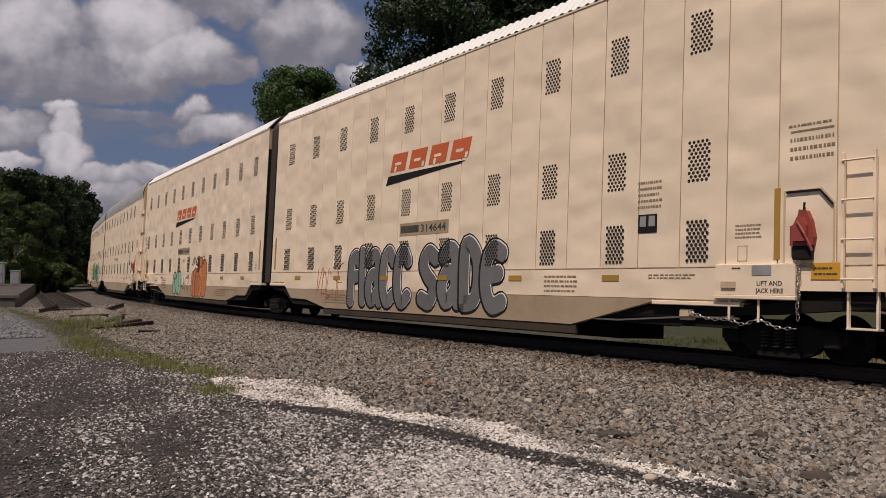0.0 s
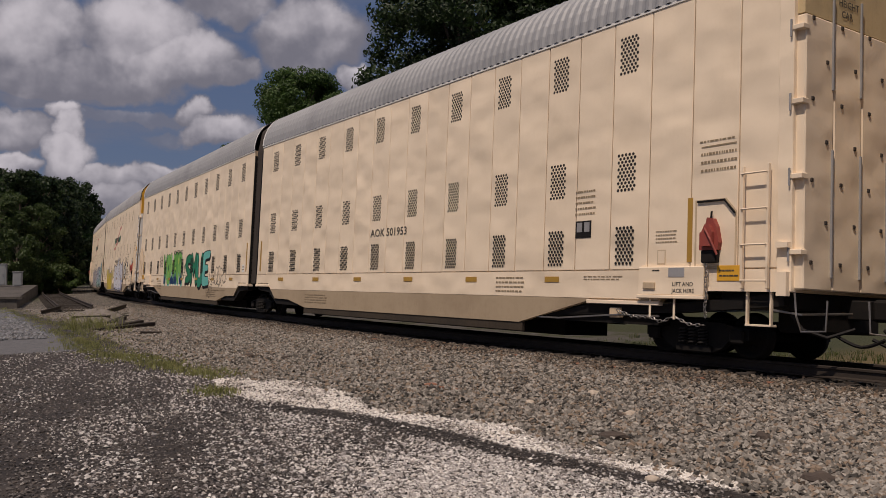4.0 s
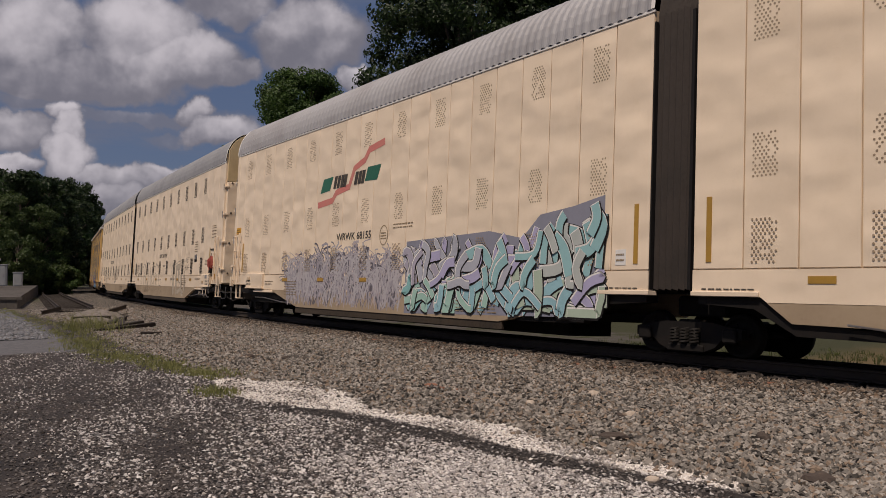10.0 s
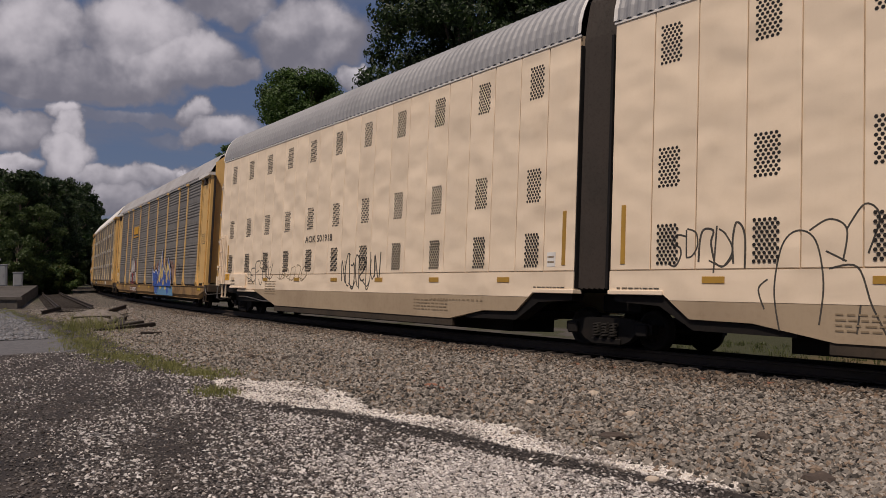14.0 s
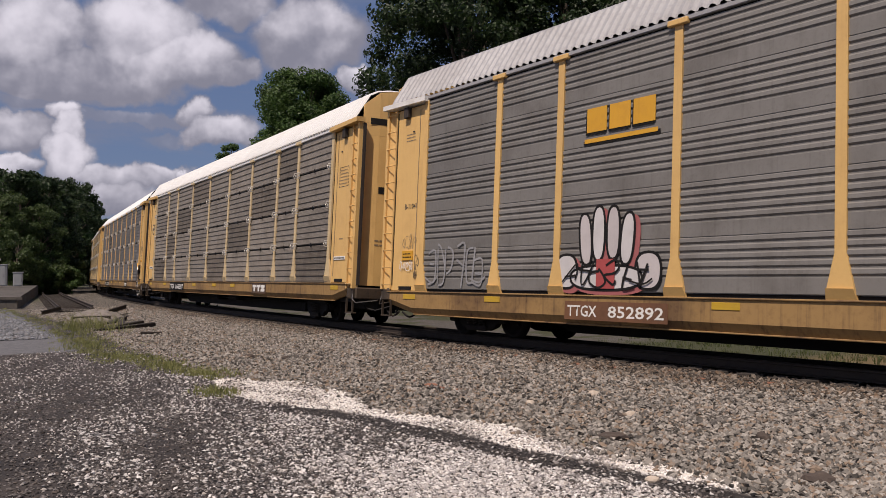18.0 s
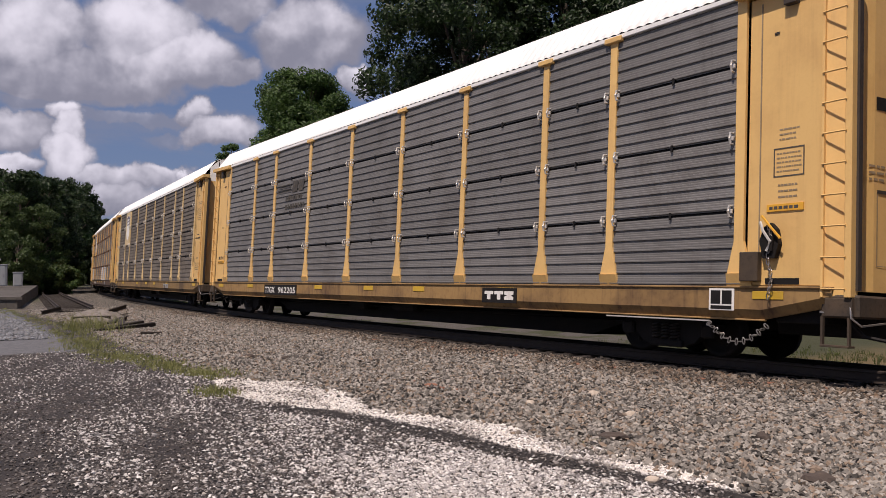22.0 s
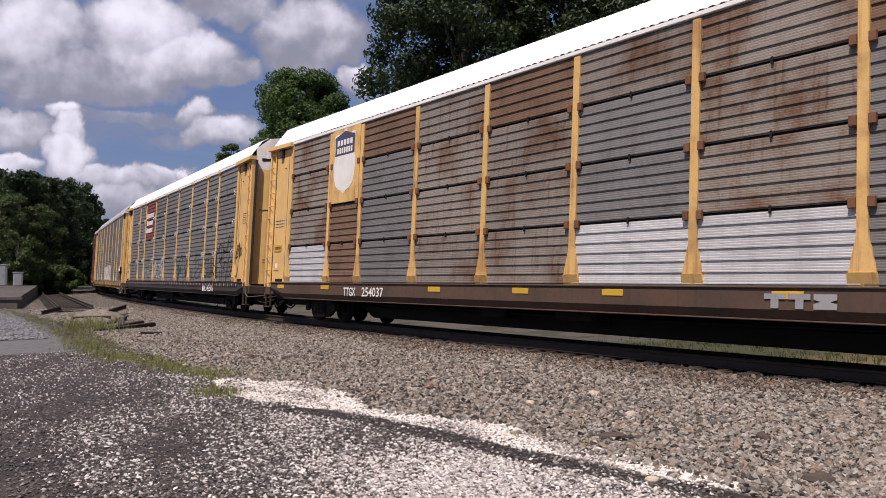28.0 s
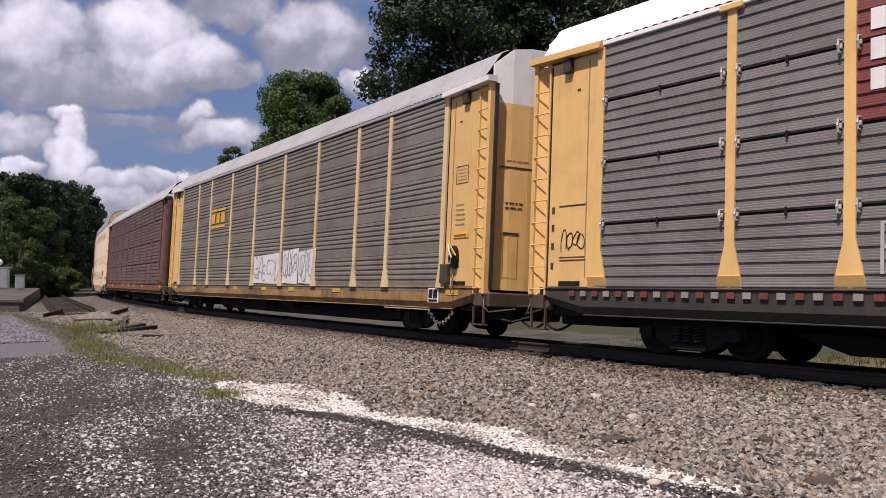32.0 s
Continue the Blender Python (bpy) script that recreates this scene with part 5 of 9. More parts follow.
def bubbles(parent, shapes, fill, line, label, edge=0.05, y=SIDE - 0.004, inner=(), mark=None, power=2.6, cast=None):
    """Fat rounded shapes, each outlined, the later ones over the earlier; inner: strokes drawn on top."""
    root = None
    for k, (cx, cz, rx, rz, lean) in enumerate(shapes):
        d = y - 0.0022 * k
        if cast and k % 2 == 0:
            part("cast_edge", plate(Geo(), oval(cx + 0.10, cz - 0.07, rx + edge, rz + edge, lean, power=power), y + 0.002 - 0.0004 * k, 0.0003), cast, parent)
        o = part("graffiti" if root is None else "outline", plate(Geo(), oval(cx, cz, rx + edge, rz + edge, lean, power=power), d, 0.0006), line, parent if root is None else root, label if root is None else "")
        root = root or o
        part("fill", plate(Geo(), oval(cx, cz, rx, rz, lean, power=power), d - 0.0011, 0.0006), spray(*fill[k % len(fill)]), root)
    for pts in inner:
        part("stroke", ribbon(Geo(), curve(pts, 6), edge * 0.9, y - 0.0022 * len(shapes) - 0.001), mark or line, root)
    return root


def slants(parent, x0, x1, z0, z1, n, fill, shade, seed, label, lean=-0.5, y=SIDE - 0.004):
    """A row of tall leaning slabs with a cast edge and white rims."""
    rng = random.Random(seed)
    w = (x1 - x0) / n
    root = None
    for k in range(n):
        a, b = x0 + w * k, x0 + w * (k + 1)
        top = z1 - rng.uniform(0, 0.22) * (z1 - z0)
        l = lean * rng.uniform(0.75, 1.1)
        q = [(a - 0.02, z0), (b + 0.02, z0), (b + l * 0.5, (z0 + top) / 2), (b + l - 0.06, top - 0.05), (b + l - 0.24, top + 0.06), (a + l + 0.06, top), (a + l * 0.5, (z0 + top) / 2)]
        d = y - 0.0018 * k
        o = part("graffiti" if root is None else "cast_edge", plate(Geo(), [(px + 0.11, pz + 0.05) for px, pz in q], d, 0.0005), shade, parent if root is None else root, label if root is None else "")
        root = root or o
        part("fill", plate(Geo(), q, d - 0.0009, 0.0005), spray(*fill[k % len(fill)]), root)
        part("rim", ribbon(Geo(), curve([(b - 0.03, z0 + 0.1), (b + l * 0.5 - 0.02, (z0 + top) / 2), (b + l - 0.10, top - 0.08), (b + l - 0.26, top + 0.02)], 5), 0.035, d - 0.0014), WHITE, root)
    return root


BLOCKS = {
    "s": [(0.05, 0.0), (0.25, 0.12), (0.55, 0.08), (0.98, 0.22), (0.92, 0.48), (0.48, 0.62), (0.47, 0.72), (0.95, 0.70), (1.0, 0.95), (0.55, 1.0), (0.12, 0.9), (0.0, 0.6), (0.35, 0.42), (0.52, 0.32), (0.18, 0.30)],
    "m": [(0.0, 0.0), (0.26, 0.06), (0.30, 0.58), (0.5, 0.22), (0.7, 0.58), (0.76, 0.04), (1.02, 0.0), (1.0, 0.95), (0.74, 1.0), (0.5, 0.60), (0.26, 1.0), (0.0, 0.95)],
    "u": [(0.0, 0.95), (0.05, 0.2), (0.35, -0.05), (0.62, -0.02), (1.0, 0.2), (1.0, 0.97), (0.70, 1.0), (0.68, 0.35), (0.5, 0.22), (0.31, 0.35), (0.30, 1.0)],
    "e": [(0.0, 0.05), (0.2, -0.04), (1.0, 0.0), (0.92, 0.25), (0.4, 0.26), (0.4, 0.40), (0.82, 0.42), (0.78, 0.6), (0.4, 0.6), (0.4, 0.75), (1.0, 0.78), (1.08, 1.02), (0.1, 0.98), (0.0, 0.7)],
    "h": [(0.0, 0.0), (0.3, 0.0), (0.3, 0.38), (0.7, 0.38), (0.7, 0.0), (1.0, 0.0), (1.0, 1.0), (0.7, 1.0), (0.7, 0.62), (0.3, 0.62), (0.3, 1.0), (0.0, 1.0)],
    "o": [(0.25, 0.0), (0.75, 0.0), (1.0, 0.25), (1.0, 0.78), (0.75, 1.0), (0.25, 1.0), (0.0, 0.75), (0.0, 0.25)],
    "r": [(0.0, 0.0), (0.3, 0.0), (0.3, 0.35), (0.45, 0.35), (0.78, -0.08), (1.2, 0.05), (0.75, 0.42), (0.95, 0.6), (0.9, 0.9), (0.6, 1.0), (0.0, 1.0)],
    "v": [(0.0, 1.0), (0.35, 0.0), (0.65, 0.0), (1.0, 1.0), (0.68, 1.0), (0.5, 0.38), (0.32, 1.0)],
    "a": [(0.0, 0.0), (0.28, 0.0), (0.38, 0.25), (0.62, 0.25), (0.72, 0.0), (1.0, 0.0), (0.72, 1.0), (0.3, 1.0)]}


def soften(q):
    """The outline with its corners cut."""
    return [(a[0] + (b[0] - a[0]) * k, a[1] + (b[1] - a[1]) * k) for a, b in zip(q, q[1:] + q[:1]) for k in (0.16, 0.84)]


FAT = {
    "f": (0.8, [[(0.95, 0.86), (0.70, 1.0), (0.36, 0.90), (0.30, 0.6), (0.30, 0.0)], [(0.30, 0.52), (0.80, 0.55)]]),
    "l": (0.42, [[(0.45, 1.0), (0.5, 0.5), (0.6, 0.0)]]),
    "a": (0.95, [[(0.25, 0.86), (0.55, 1.0), (0.82, 0.85), (0.84, 0.3), (0.95, 0.02)], [(0.80, 0.55), (0.40, 0.55), (0.20, 0.28), (0.42, 0.02), (0.78, 0.20)]]),
    "c": (0.85, [[(0.88, 0.82), (0.58, 1.0), (0.24, 0.80), (0.20, 0.30), (0.48, 0.0), (0.88, 0.12)]]),
    "e": (0.85, [[(0.88, 0.92), (0.50, 1.0), (0.20, 0.75), (0.20, 0.28), (0.48, 0.0), (0.90, 0.06)], [(0.25, 0.52), (0.74, 0.56)]]),
    "o": (1.0, [[(0.5, 1.0), (0.2, 0.78), (0.2, 0.24), (0.5, 0.0), (0.8, 0.24), (0.8, 0.78), (0.5, 1.0)]]),
    "s": (0.9, [[(0.85, 0.88), (0.5, 1.0), (0.22, 0.78), (0.45, 0.54), (0.78, 0.34), (0.60, 0.02), (0.15, 0.08)]]),
    "d": (0.95, [[(0.25, 0.0), (0.25, 1.0), (0.70, 0.90), (0.85, 0.5), (0.70, 0.08), (0.25, 0.0)]]),
    "n": (1.0, [[(0.2, 0.0), (0.2, 0.95), (0.5, 1.0), (0.8, 0.85), (0.8, 0.0)]])}


def stroke_on(g, path, width, y):
    """A stroke with round ends."""
    ribbon(g, path, width, y)
    for px, pz in (path[0], path[-1]):
        plate(g, [(px + width / 2 * math.cos(k * math.pi / 7), pz + width / 2 * math.sin(k * math.pi / 7)) for k in range(14)], y + 0.0004, 0.0002)


def fat_letters(parent, shapes, x0, x1, z0, z1, body, fills, line, label, rim=WHITE, edge=0.06, y=SIDE - 0.004, seed=1):
    """Swollen shapes: a dark outline, a bright rim on the lit edge and a filled face each."""
    rng = random.Random(seed)
    total = sum(FAT[ch][0] for ch in shapes)
    root, x = None, x0
    for k, ch in enumerate(shapes):
        w = (x1 - x0) * FAT[ch][0] / total
        h, lift = (z1 - z0) * rng.uniform(0.92, 1.0), rng.uniform(0, 0.04)
        layers = (Geo(), Geo(), Geo())
        for j, stroke in enumerate(FAT[ch][1]):
            c = curve([(x + w * u, z0 + lift + body / 2 + v * (h - body)) for u, v in stroke], 6)
            d = y - 0.008 * k - 0.0008 * j
            stroke_on(layers[0], c, body + 2 * edge, d)
            stroke_on(layers[1], [(px + 0.016, pz + 0.018) for px, pz in c], body + 0.01, d - 0.0024)
            stroke_on(layers[2], c, body - 0.012, d - 0.0048)
        out = part("graffiti" if root is None else "outline", layers[0], line, parent if root is None else root, label if root is None else "")
        root = root or out
        part("rim", layers[1], rim, root)
        part("fill", layers[2], spray(*fills[k % len(fills)]), root)
        x += w
    return root


def wild_piece(parent, x0, x1, low, top, n, colours, seed, label, y=SIDE - 0.004):
    """Interlocked bent bars and arrows, each with a black edge, a white rim and a pastel face; top: the height along the piece."""
    rng = random.Random(seed)
    root = None
    for k in range(n):
        u = (k * 0.618 + rng.uniform(-0.03, 0.03)) % 1.0
        x = x0 + (x1 - x0) * u
        z1 = float(np.interp(u, [p[0] for p in top], [p[1] for p in top]))
        z = rng.uniform(low + 0.15, z1 - 0.25)
        r = rng.uniform(0.30, 0.62)
        a = rng.choice((0.9, 1.3, 1.57, 2.0, 2.4, 0.2)) + rng.uniform(-0.2, 0.2)
        bend = rng.uniform(-1.4, 1.4)
        p0 = (x - r * math.cos(a), z - r * math.sin(a))
        p2 = (x + r * 0.8 * math.cos(a + bend), z + r * 0.8 * math.sin(a + bend))
        c = [(min(max(px, x0), x1), min(max(pz, low + 0.16 + 0.10 * max(0.0, u - 0.6)), z1 - 0.06)) for px, pz in curve([p0, (x, z), p2], 4)]
        w = rng.uniform(0.15, 0.27)
        d = y - 0.0045 * k
        layers = (Geo(), Geo(), Geo())
        ribbon(layers[0], c, w + 0.065, d)
        ribbon(layers[1], [(px - 0.012, pz + 0.016) for px, pz in c], w + 0.012, d - 0.0014)
        ribbon(layers[2], c, w - 0.02, d - 0.0028)
        out = part("graffiti" if root is None else "outline", layers[0], BLACK, parent if root is None else root, label if root is None else "")
        root = root or out
        part("rim", layers[1], WHITE, root)
        part("fill", layers[2], spray(*colours[int((u * 3 + rng.random() * 2)) % len(colours)]), root)
    return root


def teardrop(x, z, length, wide, angle):
    """A drop with its point towards the piece."""
    q = [(0, 0), (0.45, wide * 0.28), (0.75, wide * 0.5), (0.95, wide * 0.36), (1.0, 0), (0.95, -wide * 0.36), (0.75, -wide * 0.5), (0.45, -wide * 0.28)]
    c, n = math.cos(angle), math.sin(angle)
    return [(x + length * u * c - w * n, z + length * u * n + w * c) for u, w in [(a, -b) for a, b in q]]


def white_mass(parent):
    """A broad white piece: one body with a black edge, violet shade, slits and drops flung from it."""
    top = curve([(9.28, 2.27), (9.75, 2.16), (10.3, 2.10), (10.8, 2.27), (11.25, 2.30), (11.48, 2.60), (11.66, 2.80), (11.72, 2.45), (12.05, 2.20), (12.55, 2.31), (13.1, 2.33), (13.55, 2.18), (13.96, 2.40), (14.18, 2.02)], 4)
    right = [(14.30, 1.70), (14.12, 1.45), (14.20, 1.2), (14.02, 0.95), (14.10, 0.75), (13.95, 0.58)]
    low = [(13.70, 0.52), (13.3, 0.40), (12.7, 0.46), (11.85, 0.38), (11.2, 0.52), (10.6, 0.42), (10.0, 0.56), (9.45, 0.48), (9.25, 0.70), (9.18, 1.0), (9.05, 1.12), (9.2, 1.3), (9.26, 1.8)]
    body = top + right + low
    y = SIDE - 0.004
    root = part("graffiti", plate(Geo(), body[::-1], y - 0.012, 0.0006), spray(0.60, 0.60, 0.64), parent, "large white graffiti edged in black with violet shade")
    part("cast_edge", plate(Geo(), [(a + 0.16, b - 0.05) for a, b in body[::-1]], y, 0.0006), spray(0.17, 0.22, 0.46), root)
    part("outline", ribbon(Geo(), body + body[:2], 0.06, y - 0.026), BLACK, root)
    for x, z, w, h, lean in ((9.75, 1.05, 0.16, 0.55, 0.08), (10.42, 1.15, 0.10, 0.55, 0.18), (11.5, 1.45, 0.13, 0.40, 0.0), (12.92, 1.30, 0.20, 0.80, 0.16), (13.45, 0.75, 0.26, 1.05, 0.0), (10.0, 0.50, 0.14, 0.22, 0.0), (11.0, 0.50, 0.22, 0.30, 0.0), (12.4, 0.45, 0.16, 0.30, 0.0), (13.75, 0.60, 0.14, 0.50, -0.05), (13.05, 0.45, 0.12, 0.30, 0.0)):
        part("shade_slit", plate(Geo(), [(x - w / 2, z), (x + w / 2, z), (x + w * 0.2 + lean, z + h * 0.8), (x + lean, z + h)], y - 0.020, 0.0006), spray(0.17, 0.22, 0.46), root)
    for k, run in enumerate(([(10.05, 0.5), (10.0, 1.2), (10.25, 1.6), (10.05, 1.75), (10.2, 2.0)], [(10.6, 0.45), (10.65, 1.1), (11.0, 1.35), (10.9, 0.9), (11.3, 0.8)], [(11.9, 2.2), (11.85, 1.8), (11.98, 1.4), (11.8, 1.1), (12.0, 0.9), (11.85, 0.6)],
                             [(12.55, 0.5), (12.6, 1.2), (12.5, 1.7)], [(13.3, 0.5), (13.35, 1.2), (13.6, 2.0)], [(11.3, 1.9), (11.45, 2.0), (11.65, 1.9)], [(12.0, 1.75), (12.25, 1.7), (12.5, 1.78)])):
        part("stroke", ribbon(Geo(), curve(run, 6), 0.035, y - 0.026 - 0.002 * (k % 3)), BLACK, root)
    for x, z, length, wide, angle in ((9.2, 1.95, 0.42, 0.14, 2.1), (9.1, 1.75, 0.34, 0.12, 2.5), (9.0, 1.3, 0.35, 0.14, 2.9), (9.1, 0.85, 0.40, 0.20, 3.7), (9.15, 0.62, 0.3, 0.12, 4.1), (10.25, 2.2, 0.26, 0.10, 1.2), (10.15, 2.2, 0.18, 0.09, 2.0), (12.2, 2.28, 0.42, 0.12, 2.0), (12.35, 2.30, 0.50, 0.13, 1.6),
                                      (12.5, 2.30, 0.40, 0.14, 1.1), (12.65, 2.34, 0.42, 0.12, 0.6), (14.2, 2.1, 0.50, 0.16, 1.1), (14.3, 1.75, 0.45, 0.14, 0.5), (14.25, 1.2, 0.60, 0.20, -0.3), (14.15, 0.95, 0.75, 0.26, -0.8), (14.45, 0.95, 0.5, 0.14, -0.7), (14.2, 0.62, 0.34, 0.12, -0.4)):
        part("splash", plate(Geo(), teardrop(x, z, length, wide, angle), y - 0.003, 0.0006), BLACK, root, "black sprayed drop")
    for k in range(14):
        x = 9.4 + 0.34 * k
        part("drip", plate(Geo(), [(x, 0.62), (x + 0.10, 0.26 + 0.07 * (k % 3)), (x + 0.20, 0.62)], y - 0.022, 0.0006), spray(0.17, 0.22, 0.46) if k % 3 else BLACK, root)
    return root


def block_piece(parent, word, x0, x1, z0, z1, fills, line, label, cast=None, seed=1, edge=0.07, y=SIDE - 0.004, marks=None):
    """Angular graffiti: each shape has a cast edge, a filled face, an outline and a few spray lines."""
    rng = random.Random(seed)
    w = (x1 - x0) / len(word)
    root = None
    for k, ch in enumerate(word):
        tilt, lift, grow = rng.uniform(-0.06, 0.10), rng.uniform(-0.03, 0.03), rng.uniform(1.10, 1.2)
        q = soften([(x0 + w * (k + 0.5 + (u - 0.5) * grow) + tilt * (v - 0.5), z0 + (z1 - z0) * (v + lift)) for u, v in BLOCKS[ch]])
        d = y - 0.0030 * k
        face = part("graffiti" if root is None else "fill", plate(Geo(), q, d - 0.0008, 0.0004), spray(*fills[k % len(fills)]), parent if root is None else root, label if root is None else "")
        root = root or face
        if cast:
            part("cast_edge", plate(Geo(), [(px + 0.09, pz - 0.10) for px, pz in q], d, 0.0003), cast, root)
        part("outline", ribbon(Geo(), q + q[:2], edge, d - 0.0014), line, root)
        if ch in "oar":
            m = (0.5, 0.5) if ch == "o" else (0.5, 0.5) if ch == "a" else (0.5, 0.72)
            part("eye", plate(Geo(), oval(x0 + w * (k + m[0]), z0 + (z1 - z0) * m[1], 0.10 * w, 0.14 * (z1 - z0)), d - 0.0018, 0.0003), line, root)
        for j in range(5):
            a, b = rng.uniform(0.1, 0.4), rng.uniform(0.15, 0.85)
            part("spray_line", ribbon(Geo(), [(x0 + w * (k + a * 0.3), z0 + (z1 - z0) * b), (x0 + w * (k + a * 0.3 + 0.3), z0 + (z1 - z0) * (b + 0.02))], 0.018, d - 0.0011), marks or WHITE, root)
    return root


STROKES = {"P": "00 01 11 1h 0h", "O": "h0 00 01 11 10 h0", "A": "00 h1 10, 0h 1h", "R": "00 01 11 1h 0h 10", "H": "00 01, 10 11, 0h 1h", "I": "h0 h1", "G": "11 01 00 10 1h hh", "F": "00 01 11, 0h 1h", "V": "01 h0 11", "E": "10 00 01 11, 0h 1h", "T": "h0 h1, 01 11"}


def hand_letters(parent, word, x, z, w, h, mat, seed, width=0.03, y=SIDE - 0.012):
    """Letters drawn by hand in thin strokes."""
    rng = random.Random(seed)
    at = {"0": 0.0, "h": 0.5, "1": 1.0}
    for k, ch in enumerate(word):
        g = Geo()
        for run in STROKES[ch].split(", "):
            ribbon(g, [(x + w * (k + 0.75 * at[p[0]]) + rng.uniform(-0.02, 0.02), z + h * at[p[1]] + rng.uniform(-0.02, 0.02)) for p in run.split()], width, y)
        part("letter", g, mat, parent, "letter drawn in thin sprayed strokes")


def tag_scrawl(parent, x0, x1, z0, z1, mat, seed, n=6, width=0.025, y=SIDE - 0.006, label="thin sprayed scrawl"):
    """Loose looping strokes; they spell nothing."""
    rng = random.Random(seed)
    g = Geo()
    n = max(2, round(n * 0.7))
    w, h = (x1 - x0) / n, z1 - z0
    for i in range(n):
        tall = h * rng.uniform(0.55, 1.0)
        low = z0 + (h - tall) * rng.random()
        lean = rng.uniform(-0.1, 0.3) * w
        flip, turn = rng.random() < 0.5, rng.random() < 0.5
        for k, stroke in enumerate(GLYPHS[rng.randrange(len(GLYPHS))]):
            a = []
            for u, v in stroke:
                u, v = (1 - u if flip else u) + rng.uniform(-0.16, 0.16), (1 - v if turn else v) + rng.uniform(-0.12, 0.12)
                a.append((x0 + w * (i + 1.15 * u - 0.08) + lean * v, low + tall * v))
            ribbon(g, curve(a, 6), width * rng.uniform(0.8, 1.2), y - 0.001 * ((2 * i + k) % 4))
        if rng.random() < 0.3:
            a = x0 + w * i
            ribbon(g, curve([(a - w * 0.3, low + tall * 0.2), (a + w * 0.6, low + tall * 0.05), (a + w * 1.2, low + tall * 0.3)], 6), width * 0.8, y - 0.0045)
    p = part("graffiti", g, mat, parent, label)
    p["kind"] = "stuff"
    return p


def outlines(parent, runs, mat, width, y, label):
    """A graffiti piece drawn in outline, stroke by stroke."""
    root = None
    for k, run in enumerate(runs):
        p = part("graffiti" if root is None else "stroke", ribbon(Geo(), curve(run, 6), width, y - 0.0008 * (k % 4)), mat, parent if root is None else root, label if root is None else "")
        root = root or p
    return root


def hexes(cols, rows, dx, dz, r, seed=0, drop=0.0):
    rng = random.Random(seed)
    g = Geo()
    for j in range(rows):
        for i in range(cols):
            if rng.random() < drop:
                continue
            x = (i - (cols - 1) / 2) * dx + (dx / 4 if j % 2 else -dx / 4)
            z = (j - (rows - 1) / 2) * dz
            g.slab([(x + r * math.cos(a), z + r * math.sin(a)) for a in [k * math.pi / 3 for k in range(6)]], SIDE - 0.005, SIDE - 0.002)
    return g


# vent holes are flat near-black plates, the shade inside them painted on
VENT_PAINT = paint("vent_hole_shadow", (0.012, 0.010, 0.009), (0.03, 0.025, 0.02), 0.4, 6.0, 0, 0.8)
VENT_FADE = paint("painted_over_vent", (0.30, 0.23, 0.155), (0.46, 0.36, 0.25), 0.5, 9.0, 0, 0.8)
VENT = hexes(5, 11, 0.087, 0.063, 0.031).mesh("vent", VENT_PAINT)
VENT_OLD = [hexes(6, 13, 0.072, 0.054, 0.019, k, 0.22).mesh("vent", VENT_FADE) for k in range(3)]
REFLECTOR = Geo().box(-0.21, 0.21, SIDE - 0.012, SIDE - 0.002, -0.055, 0.055, 0.003).mesh("reflector", REFLECT)


def roof_geo(x0, x1, prof, pitch, depth):
    """A roof ribbed across; prof: half of its section, (y, z) from the near eave to the middle."""
    prof = list(prof) + [(-y, z) for y, z in prof[-2::-1]]
    n = max(2, int((x1 - x0) / (pitch / 4)))
    rows = []
    for i in range(n + 1):
        x = x0 + (x1 - x0) * i / n
        d = depth if i % 4 in (1, 2) else 0.0
        rows.append([(x, y * (1 + d / 1.6), z + d) for y, z in prof])
    return Geo().sheet(rows)


def round_roof(eave, radius, half=1.545, rise=0.06):
    """A section with a wide round shoulder."""
    p = [(-half + radius * (1 - math.cos(math.pi / 2 * k / 8)), eave + radius * 1.26 * math.sin(math.pi / 2 * k / 8)) for k in range(9)]
    return p + [((-half + radius) * 0.5, p[-1][1] + rise * 0.7), (0.0, p[-1][1] + rise)]


def ladder(parent, x, z0, z1, mat, width=0.46, gap=0.40, y=SIDE):
    l = part("ladder", Geo().box(x - width / 2 - 0.019, x - width / 2 + 0.019, y - 0.11, y - 0.05, z0, z1, 0.006).box(x + width / 2 - 0.019, x + width / 2 + 0.019, y - 0.11, y - 0.05, z0, z1, 0.006), mat, parent)
    z = z0 + 0.12
    while z < z1:
        part("rung", Geo().tube([(x - width / 2, y - 0.08, z), (x - width / 2, y - 0.12, z), (x + width / 2, y - 0.12, z), (x + width / 2, y - 0.08, z)], 0.016, 6), mat, l)
        z += gap
    return l


def coupler(car, end, x, z=0.84):
    """Draft gear and knuckle at one end; end is +1 in front."""
    g = Geo()
    g.box(end * (x - 1.6), end * (x - 0.35), -0.16, 0.16, z - 0.15, z + 0.15, 0.02)
    g.box(end * (x - 0.35), end * (x - 0.02), -0.14, 0.20, z - 0.17, z + 0.17, 0.05)
    c = part("coupler", g, GREASE, car)
    h = [(end * (x - 1.0), -0.5, 0.62), (end * (x - 0.75), -0.45, 0.45), (end * (x - 0.35), -0.25, 0.30), (end * x, -0.1, 0.42)]
    part("air_hose", Geo().tube([Vector((*curve([(q[0], q[2]) for q in h], 4)[i], 0)).xzy * Vector((1, 1, 1)) + Vector((0, -0.4, 0)) for i in range(13)], 0.028, 6), BLACK, c)
    part("cut_lever", Geo().tube([(end * (x - 1.15), -1.45, 0.80), (end * (x - 0.7), -1.35, 0.74), (end * (x - 0.55), -0.3, 0.78)], 0.018, 5), STEEL, c)


